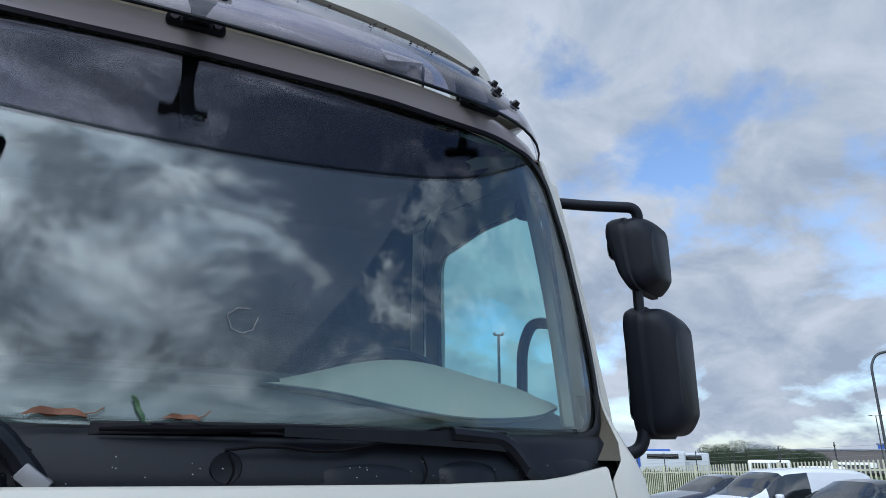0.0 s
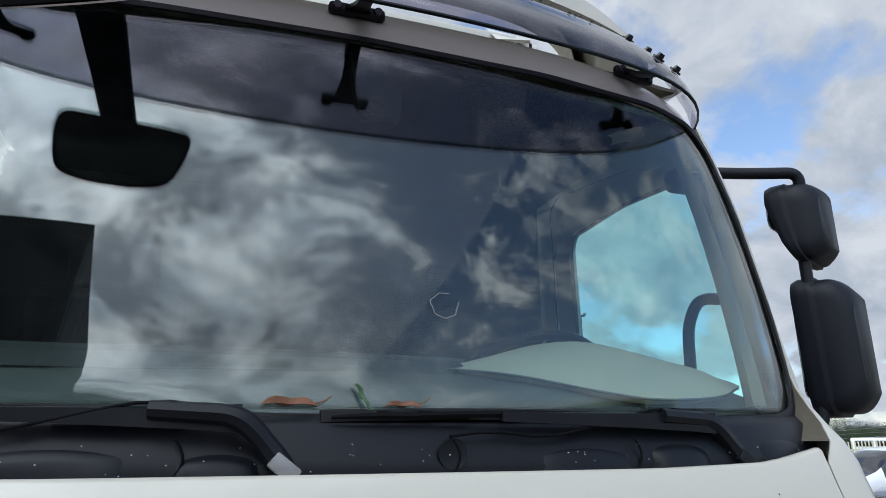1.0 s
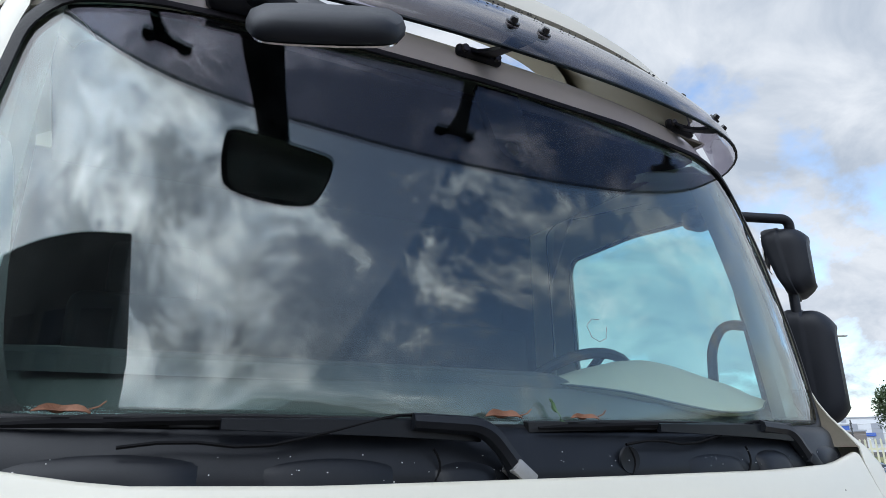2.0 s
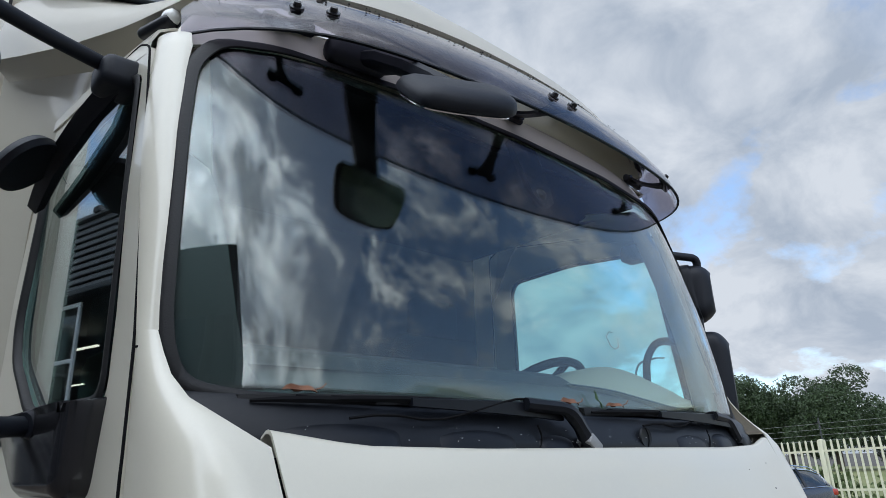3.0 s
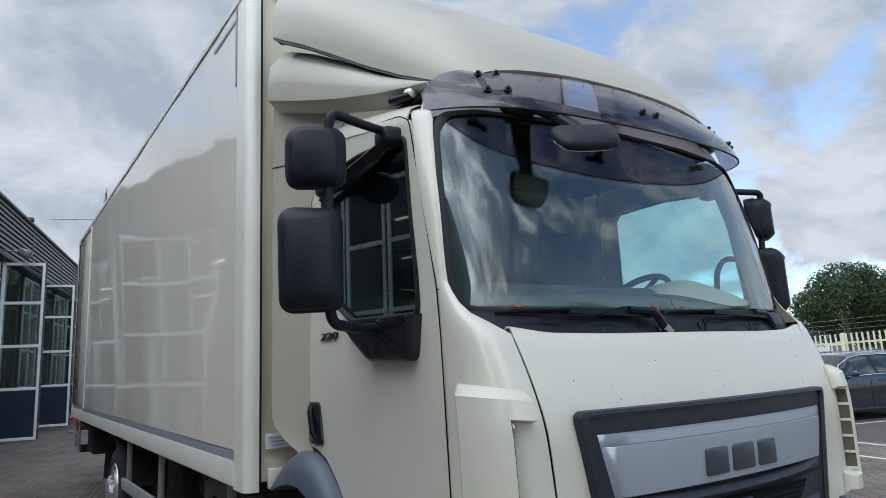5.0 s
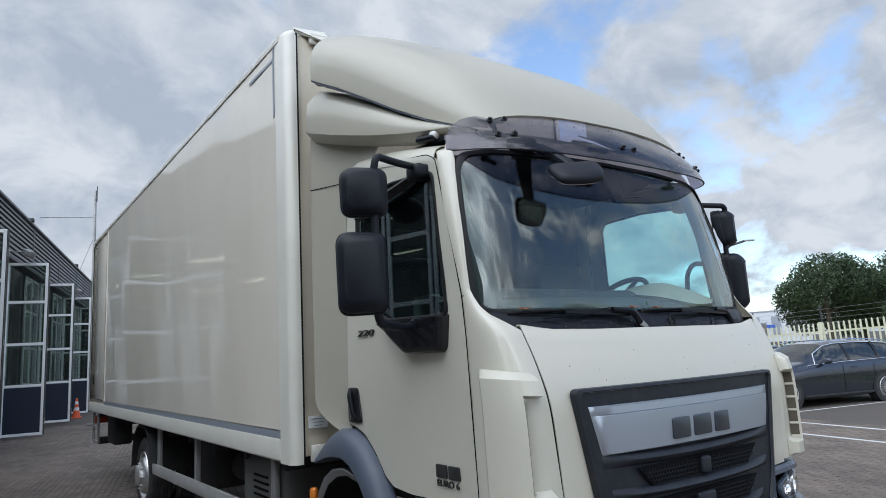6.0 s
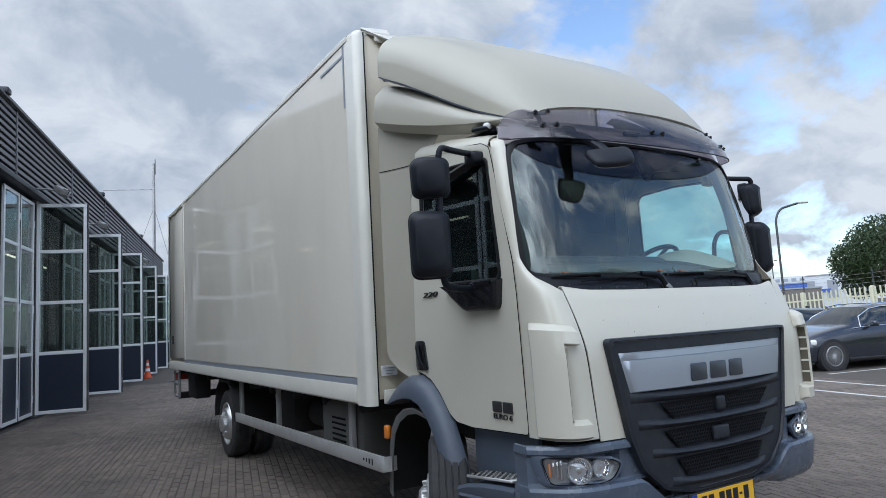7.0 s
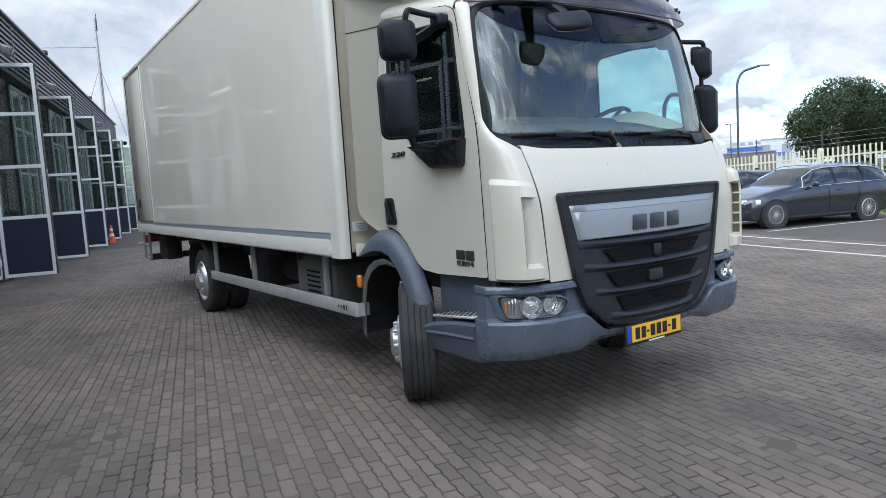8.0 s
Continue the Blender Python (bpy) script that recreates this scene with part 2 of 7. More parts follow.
badge_grey = mat("badge_grey", (0.10, 0.11, 0.13), 0.3, metal=0.7, vary=0.1)
badge_dark = mat("badge_dark", (0.03, 0.03, 0.03), 0.4, vary=0.1)
rubber = mat("rubber_seal", (0.009, 0.009, 0.010), 0.55, spec=0.3, vary=0.2, scale=10, fine=200, bump=0.2)
tyre_rubber = mat("tyre_rubber", (0.030, 0.030, 0.031), 0.8, vary=0.3, scale=7, fine=180, bump=0.5, dirt=(0.11, 0.105, 0.1), dirt_scale=5, dirt_amount=0.35)
steel_rim = mat("steel_rim", (0.62, 0.62, 0.62), 0.35, metal=0.8, vary=0.2, scale=9, fine=120, dirt=(0.2, 0.18, 0.15), dirt_scale=6, dirt_amount=0.3)
chrome = mat("chrome", (0.85, 0.85, 0.86), 0.08, metal=1.0, vary=0.03)
alu = mat("aluminium", (0.60, 0.60, 0.585), 0.42, metal=0.5, vary=0.1, scale=4, fine=200, dirt=(0.25, 0.23, 0.2), dirt_scale=3, dirt_amount=0.3)
galva = mat("galvanised", (0.33, 0.33, 0.33), 0.5, metal=0.4, vary=0.2, scale=8, fine=120, dirt=(0.14, 0.13, 0.12), dirt_amount=0.4)
chassis = mat("chassis_black", (0.014, 0.014, 0.015), 0.7, vary=0.3, scale=5, fine=90, bump=0.3, dirt=(0.05, 0.047, 0.043), dirt_amount=0.3)
tank_grey = mat("tank_grey", (0.115, 0.115, 0.11), 0.6, vary=0.2, scale=5, fine=90, dirt=(0.09, 0.08, 0.07), dirt_amount=0.4)
amber = mat("amber_lens", (0.75, 0.22, 0.02), 0.15, vary=0.1, coat=1.0)
red_lens = mat("red_lens", (0.35, 0.03, 0.02), 0.2, vary=0.1, coat=1.0)
plate_yellow = mat("plate_yellow", (0.85, 0.47, 0.03), 0.4, vary=0.05, scale=15, fine=300)
plate_blue = mat("plate_blue", (0.02, 0.06, 0.32), 0.4, vary=0.05)
ink = mat("ink_black", (0.012, 0.012, 0.012), 0.5, vary=0.1)
white_mark = mat("white_mark", (0.75, 0.75, 0.74), 0.5, vary=0.08)
dash_light = mat("dash_light", (0.50, 0.455, 0.35), 0.65, vary=0.08, scale=5, fine=350, bump=0.1)
pillar_pale = mat("pillar_pale", (0.40, 0.38, 0.32), 0.7, vary=0.06, scale=5, fine=300, bump=0.1)
dash_dark = mat("dash_dark", (0.075, 0.078, 0.071), 0.65, vary=0.1, scale=5, fine=350, bump=0.3)
# dark seat cloth; on lining, wall and curtain its black stands for shade
seat_cloth_cabin_shade = mat("seat_cloth_cabin_shade", (0.009, 0.010, 0.013), 0.9, spec=0.1, vary=0.2, scale=10, fine=300)
ledge_grey = mat("ledge_grey", (0.035, 0.037, 0.036), 0.7, vary=0.1, scale=5, fine=300, bump=0.2)
trim_inner = mat("inner_trim", (0.09, 0.095, 0.09), 0.7, vary=0.08, scale=5, fine=250, bump=0.2)
leaf_dry = mat("dry_leaf", (0.22, 0.095, 0.05), 0.7, vary=0.3, scale=30, fine=200, bump=0.4)
leaf_green = mat("green_leaf", (0.09, 0.17, 0.08), 0.6, vary=0.3, scale=30, fine=200, bump=0.4)
glass = pane_mat("windscreen_glass", (0.85, 0.94, 0.93), 1.5, 1.52, smear=0.012)
side_glass = pane_mat("side_glass", (0.76, 0.93, 0.925), 1.2, 1.5, smear=0.012)
visor_glass = pane_mat("smoked_acrylic", (0.61, 0.585, 0.63), 1.0, 1.5, 0.01, smear=0.06)
lamp_glass = pane_mat("lamp_glass", (0.95, 0.96, 0.97), 1.0, 1.45)


# ---- mesh helpers ----
def finish(name, bm, material, parent=None, label="", smooth=True, angle=40):
    bmesh.ops.recalc_face_normals(bm, faces=bm.faces)
    me = bpy.data.meshes.new(name)
    if smooth:
        for f in bm.faces:
            f.smooth = True
        for ed in bm.edges:
            if len(ed.link_faces) == 2 and ed.calc_face_angle(0) > radians(angle):
                ed.smooth = False
    bm.to_mesh(me)
    bm.free()
    me.materials.append(material)
    ob = new(name, me)
    if parent:
        ob.parent = parent
    if label:
        tagged(ob, label)
    return ob


def part(name, bm, material, parent, label="", smooth=True, angle=40):
    return finish(name, bm, material, parent, label, smooth, angle)


def thing(name, label, category, group="", kind="", at=None):
    ob = new(name)
    if at is not None:
        ob.matrix_basis = at
    return tagged(ob, label, category, group, kind)


def rbox(size, at=(0, 0, 0), bevel=0.0, seg=2, m=None, bm=None):
    """A box of that size round the point at, with rounded edges."""
    own = bmesh.new()
    bmesh.ops.create_cube(own, size=1.0)
    bmesh.ops.scale(own, vec=size, verts=own.verts)
    if bevel > 0:
        bmesh.ops.bevel(own, geom=list(own.edges), offset=min(bevel, min(size) * 0.49), segments=seg, profile=0.5, affect="EDGES")
    if m is not None:
        bmesh.ops.transform(own, matrix=m, verts=own.verts)
    bmesh.ops.translate(own, vec=at, verts=own.verts)
    if bm is None:
        return own
    merge(bm, own)
    return bm


def merge(bm, other):
    tmp = bpy.data.meshes.new("tmp")
    other.to_mesh(tmp)
    other.free()
    bm.from_mesh(tmp)
    bpy.data.meshes.remove(tmp)
    return bm


def grid(rows, closed=False, bm=None):
    """A sheet through rows of points."""
    bm = bm or bmesh.new()
    vs = [[bm.verts.new(p) for p in r] for r in rows]
    for i in range(len(vs) - 1):
        n = len(vs[i])
        for j in range(n if closed else n - 1):
            try:
                bm.faces.new((vs[i][j], vs[i][(j + 1) % n], vs[i + 1][(j + 1) % n], vs[i + 1][j]))
            except ValueError:
                pass
    return bm


def thick(bm, t):
    """Give a sheet thickness."""
    bmesh.ops.recalc_face_normals(bm, faces=bm.faces)
    bmesh.ops.solidify(bm, geom=list(bm.faces), thickness=t)
    return bm


def capped(rows, bm=None):
    """A closed loft with end caps."""
    bm = grid(rows, True, bm)
    bm.verts.ensure_lookup_table()
    n = len(rows[0])
    tot = len(bm.verts)
    base = tot - n * len(rows)
    for lo in (base, tot - n):
        try:
            bm.faces.new([bm.verts[lo + k] for k in range(n)])
        except ValueError:
            pass
    return bm


def tube(points, r, seg=10, bm=None, cap=True):
    pts = [Vector(p) for p in points]
    rows = []
    up = Vector((0, 0, 1))
    prev = None
    for i, p in enumerate(pts):
        d = (pts[min(i + 1, len(pts) - 1)] - pts[max(i - 1, 0)]).normalized()
        if prev is None:
            s = d.cross(up)
            if s.length < 0.05:
                s = d.cross(Vector((1, 0, 0)))
        else:
            s = prev - d * prev.dot(d)
        s.normalize()
        prev = s
        o = d.cross(s)
        rr = r[i] if isinstance(r, (list, tuple)) else r
        rows.append([p + (s * math.cos(2 * math.pi * k / seg) + o * math.sin(2 * math.pi * k / seg)) * rr for k in range(seg)])
    return capped(rows, bm) if cap else grid(rows, True, bm)


def bend(points, r=0.05, n=5):
    """Round the inner corners of a line of points."""
    P = [Vector(p) for p in points]
    out = [P[0]]
    for i in range(1, len(P) - 1):
        a0, b0 = P[i - 1] - P[i], P[i + 1] - P[i]
        k = min(r, a0.length * 0.45, b0.length * 0.45)
        a1, b1 = P[i] + a0.normalized() * k, P[i] + b0.normalized() * k
        for j in range(n + 1):
            t = j / n
            out.append(a1 * (1 - t) ** 2 + P[i] * 2 * t * (1 - t) + b1 * t * t)
    out.append(P[-1])
    return out


def prism(outline, depth, m=None, bevel=0.0, bm=None, seg=2):
    """A flat outline in x, y, raised by depth along z, then moved by m."""
    own = bmesh.new()
    bot = [own.verts.new((p[0], p[1], 0)) for p in outline]
    f = own.faces.new(bot)
    ex = bmesh.ops.extrude_face_region(own, geom=[f])
    top = [v for v in ex["geom"] if isinstance(v, bmesh.types.BMVert)]
    bmesh.ops.translate(own, vec=(0, 0, depth), verts=top)
    bmesh.ops.recalc_face_normals(own, faces=own.faces)
    if bevel:
        tf = [fc for fc in own.faces if all(v in set(top) for v in fc.verts)]
        bmesh.ops.bevel(own, geom=[ed for fc in tf for ed in fc.edges], offset=bevel, segments=seg, profile=0.5, affect="EDGES")
    if m is not None:
        bmesh.ops.transform(own, matrix=m, verts=own.verts)
    if bm is None:
        return own
    return merge(bm, own)


def lathe(profile, seg=32, m=None, bm=None):
    """Turn a profile of (radius, along) round the z axis."""
    own = grid([[(r * math.cos(2 * math.pi * k / seg), r * math.sin(2 * math.pi * k / seg), h) for k in range(seg)] for r, h in profile], True)
    bmesh.ops.remove_doubles(own, verts=own.verts, dist=1e-5)
    if m is not None:
        bmesh.ops.transform(own, matrix=m, verts=own.verts)
    if bm is None:
        return own
    return merge(bm, own)


def rounded(outline, r, n=4):
    """Round the corners of a closed 2D outline; r may be a list."""
    out = []
    N = len(outline)
    for i in range(N):
        p, a0, b0 = Vector(outline[i]), Vector(outline[i - 1]), Vector(outline[(i + 1) % N])
        rr = r[i] if isinstance(r, (list, tuple)) else r
        u, w = a0 - p, b0 - p
        k = min(rr, u.length * 0.48, w.length * 0.48)
        p1, p2 = p + u.normalized() * k, p + w.normalized() * k
        for j in range(n + 1):
            t = j / n
            out.append(tuple(p1 * (1 - t) ** 2 + p * 2 * t * (1 - t) + p2 * t * t))
    return out


def lerp(a0, b0, t):
    return a0 + (b0 - a0) * t


def along(table, v):
    """Linear reading of a table of (v, value)."""
    if v <= table[0][0]:
        return table[0][1]
    for (v0, a0), (v1, a1) in zip(table, table[1:]):
        if v <= v1:
            return lerp(a0, a1, (v - v0) / (v1 - v0))
    return table[-1][1]


def lettering(text, size, m, material, parent, name="lettering", depth=0.004, shear=0.0):
    cu = bpy.data.curves.new("tmp", "FONT")
    cu.body, cu.size, cu.extrude, cu.shear = text, size, depth, shear
    cu.align_x, cu.align_y = "CENTER", "CENTER"
    tmp = bpy.data.objects.new("tmp", cu)
    scene.collection.objects.link(tmp)
    bpy.context.view_layer.update()
    me = bpy.data.meshes.new_from_object(tmp.evaluated_get(bpy.context.evaluated_depsgraph_get()))
    bpy.data.objects.remove(tmp)
    me.transform(m)
    me.materials.clear()
    me.materials.append(material)
    me.name = name
    ob = new(name, me)
    ob.parent = parent
    return ob


# ---- the truck ----
truck = thing("box_truck", "cream-white rigid box truck with tinted sun visor, parked on pavers", "truck")


def screen_y(x, z):
    """The windscreen's surface."""
    h = z - 1.75
    return 0.15 + 0.10 * h + 0.155 * h * h + 0.055 * x * x + 0.06 * x ** 6 + 0.30 * max(0.0, abs(x) - 0.82) ** 2


def front_y(x, z):
    """The front panel's surface."""
    return -0.03 - 0.022 * min(1.0, max(0.0, (1.66 - z) / 0.25)) + 0.08 * x * x + (0.08 * ((z - 1.3) / 0.39) ** 2 if z > 1.3 else 0.0)


SIDE = 1.065          # half the cab's width
DOOR_FRONT = [(0.93, 0.30), (1.69, 0.318), (1.88, 0.340), (2.57, 0.515), (2.64, 0.54)]
SEAM_X = [(0.93, 0.845), (1.73, 0.918)]
LIP_Z = [(0.0, 1.690), (0.5, 1.690), (0.77, 1.697), (0.92, 1.722)]


def build_front():
    # front flap between the two seams
    rows = []
    for i in range(15):
        v = i / 14
        row = []
        for j in range(33):
            u = -1 + j / 16
            lip = along(LIP_Z, abs(u) * 0.92)
            z = lerp(0.93, lip, v)
            x = u * (along(SEAM_X, z) - 0.003)
            y = front_y(x, z) - 0.006 * math.sin(math.pi * v)
            row.append((x, y, z))
        rows.append(row)
    # rounded upper lip that turns in towards the cowl
    for dy, dz in ((0.008, 0.006), (0.020, 0.006), (0.035, -0.004), (0.040, -0.03)):
        rows.append([(x, y + dy, z + dz) for x, y, z in rows[14]])
    panel = part("front_panel", thick(grid(rows), 0.006), paint, truck, angle=60)
    rnd = random.Random(4)
    bm = bmesh.new()
    for k in range(12):
        x, z = rnd.uniform(-0.85, 0.85), rnd.uniform(1.44, 1.68)
        rbox((rnd.uniform(0.0015, 0.003), 0.003, rnd.uniform(0.0015, 0.005)), (x, front_y(x, z) - 0.006 * math.sin(math.pi * (z - 0.93) / 0.76), z), 0, 1, None, bm)
    tagged(part("stone_chips", bm, badge_dark, panel, smooth=False), kind="stuff")
    for side in (-1, 1):
        # corner panel from the seam round to the door
        rows = []
        for i in range(25):
            v = i / 24
            row = []
            zt = 1.90
            z0 = lerp(0.945, zt, v)
            xs = along(SEAM_X, min(z0, 1.73)) + 0.003
            yd = along(DOOR_FRONT, z0) - 0.001
            for j in range(13):
                w = j / 12
                z = z0
                # below the lip the panel starts at the seam; above it hugs the screen's edge
                if z0 > 1.722:
                    xs2 = along([(1.722, xs), (1.738, 0.968), (1.76, 1.002), (1.80, 1.027), (1.90, 1.040)], z0)
                    ys2 = along([(1.722, front_y(xs, 1.722)), (1.76, 0.188), (1.80, 0.243), (1.85, 0.284), (1.90, 0.3115)], z0)
                else:
                    xs2, ys2 = xs, front_y(xs, z0)
                ang = w * math.pi / 2
                p = lerp(0.62, 1.2, min(1.0, max(0.0, (z0 - 1.70) / 0.2)))
                x = xs2 + (SIDE - xs2) * math.sin(ang) ** p
                y = ys2 + (yd - ys2) * (1 - math.cos(ang) ** p)
                row.append((side * x, y, z))
            rows.append(row)
        corner = part("corner_panel", thick(grid(rows), 0.005), paint, truck, angle=60)
        edge = [r[0] for r in rows if r[0][2] > 1.715]
        part("panel_return", grid([[(x, y + 0.003, z), (x - side * 0.006, y + 0.02, z), (x - side * 0.03, y + 0.055, z)] for x, y, z in edge]), vent_brown, corner, "brown-stained inner edge")
        # upright air deflector plateau on the corner with a tall open slot
        def at_corner(u, z, out):
            """u: 0 at the front seam, 1 at the door."""
            xs = along(SEAM_X, z) + 0.01
            ang = u * math.pi / 2
            x = xs + (SIDE - xs) * math.sin(ang) ** 0.62
            y = front_y(xs, z) + (along(DOOR_FRONT, z) - front_y(xs, z)) * (1 - math.cos(ang) ** 0.62)
            nx, ny = math.sin(ang) * 0.75, -math.cos(ang) - 0.35
            q = math.hypot(nx, ny)
            return (side * (x + out * nx / q), y + out * ny / q, z)
        rows = []
        us = [0.06, 0.065, 0.10, 0.20, 0.32, 0.385, 0.40, 0.405, 0.42, 0.47, 0.56, 0.66, 0.76, 0.84, 0.885, 0.905, 0.93]
        vs = [0.0, 0.006, 0.03, 0.08, 0.135, 0.15, 0.16, 0.17, 0.26, 0.38, 0.5, 0.62, 0.74, 0.80, 0.815, 0.825, 0.835, 0.88, 0.94, 0.965, 0.985, 1.0]
        for v in vs:
            z = lerp(0.953, 1.53, v)
            row = []
            for u in us:
                up = min(1.0, v / 0.03, (1 - v) / 0.06)
                edge = min(1.0, max(0, (u - 0.06)) / 0.02, max(0, 0.93 - u) / 0.045)
                in_slot = min(1.0, max(0.0, (0.405 - u) / 0.02)) * min(1.0, max(0.0, (v - 0.135) / 0.03), max(0.0, (0.83 - v) / 0.015))
                hgt = 0.066 * max(0.0, up) ** 0.5 * max(0.0, edge) ** 0.5 * (1 - in_slot) * lerp(0.75, 1.0, min(1, u / 0.45))
                row.append(at_corner(u, z + 0.03 * (u - 0.4) * v, 0.002 + hgt))
            rows.append(row)
        defl = part("wind_deflector", grid(rows), paint, truck, angle=35)
        # inlet in the wall of the slot, split by ribs
        bm = grid([[at_corner(u, zz, o) for u, o in ((0.378, 0.006), (0.386, 0.030), (0.394, 0.052))] for zz in [1.055 + 0.03 * k for k in range(13)]])
        inlet = part("vent_opening", thick(bm, 0.003), vent_brown, defl, "brownish open air inlet with cream ribs")
        for k in range(6):
            z = 1.05 + 0.073 * k
            bm = grid([[at_corner(u, zz, o) for u, o in ((0.366, 0.006), (0.374, 0.030), (0.384, 0.056))] for zz in (z - 0.006, z + 0.006)])
            part("vent_rib", thick(bm, 0.006), paint, inlet)


vent_brown = mat("vent_brown", (0.10, 0.085, 0.06), 0.8, vary=0.3, scale=20, fine=120)


def build_screen():
    # outline of the glass in x, z
    half = [(0.0, 1.770), (0.55, 1.772), (0.93, 1.782), (1.012, 1.802), (1.030, 1.86), (1.034, 1.92), (1.031, 2.03), (1.012, 2.33), (0.99, 2.515), (0.94, 2.588), (0.80, 2.611), (0.45, 2.623), (0.0, 2.625)]
    rows_in, rows_out = [], []
    zs = [1.770 + (2.625 - 1.770) * i / 26 for i in range(27)]

    def half_width(z):
        best = 0.0
        for (x0, z0), (x1, z1) in zip(half, half[1:]):
            if min(z0, z1) <= z <= max(z0, z1) and abs(z1 - z0) > 1e-9:
                best = max(best, lerp(x0, x1, (z - z0) / (z1 - z0)))
        return max(best, 0.02)
    rows = [[(u * half_width(z) / 16, 0, z) for u in range(-16, 17)] for z in zs]
    rows = [[(x, screen_y(x, z), z) for x, _, z in r] for r in rows]
    glass_ob = part("windscreen", thick(grid(rows), 0.006), glass, truck, "greenish laminated windscreen reflecting clouds")
    glass_ob.visible_shadow = False
    # rubber seal round the glass
    loop = [(x, z) for x, z in half] + [(-x, z) for x, z in reversed(half[1:-1])]
    loop = rounded(loop, 0.035, 3)

    def grow(p, d):
        cx, cz = 0.0, 2.2
        vx, vz = p[0] - cx, p[1] - cz
        return (p[0] + d * math.copysign(1, vx) * min(1, abs(vx) / 0.5), p[1] + d * math.copysign(1, vz) * min(1, abs(vz) / 0.3))
    rows = []
    for d, dy in ((-0.015, -0.003), (-0.013, -0.009), (0.000, -0.011), (0.008, -0.004), (0.008, 0.02)):
        ring = [grow(p, d) for p in loop]
        rows.append([(x, screen_y(x, z) + dy, z) for x, z in ring])
    part("windscreen_seal", grid(rows, True), rubber, truck, angle=70)
    # dotted edge above the cowl
    bm = bmesh.new()
    for k in range(460):
        for r in range(3):
            x = -0.96 + 0.00418 * (k + 0.5 * (r % 2))
            z, q = 1.793 + 0.0034 * r + 0.012 * abs(x) ** 3, 0.0015 - 0.0003 * r
            bm.faces.new([bm.verts.new((x + q * math.cos(a0), screen_y(x, z) - 0.004, z + q * math.sin(a0))) for a0 in [math.pi / 3 * j for j in range(6)]])
    tagged(part("frit_dots", bm, ink, glass_ob, smooth=False), kind="stuff")
    # black printed border at the passenger-side lower corner
    for s in (-1, 1):
        rows = []
        for i in range(12):
            z = lerp(1.80, 2.28, i / 11)
            w = (0.115 * (1 - (i / 11)) ** 0.4 if s < 0 else 0.05 * (1 - (i / 11)) ** 1.2) + 0.012
            hw = half_width(z)
            rows.append([(s * x, screen_y(x, z) + 0.010, z) for x in (hw - w, hw - w / 2, hw - 0.004)])
        part("printed_border", grid(rows), ink, glass_ob)
    # ring scratch left by a holder
    bm = bmesh.new()
    pts = [(0.132 + 0.026 * math.cos(t) * (1 + 0.10 * math.sin(5 * t)), 1.982 + 0.024 * math.sin(t) * (1 + 0.06 * math.sin(7 * t))) for t in [1.2 + k * math.pi / 14 for k in range(25)]]
    tube([(x, screen_y(x, z) - 0.0035, z) for x, z in pts], 0.0007, 5, bm)
    part("ring_scratch", bm, galva, glass_ob, "faint ring mark on the glass")
    return half_width


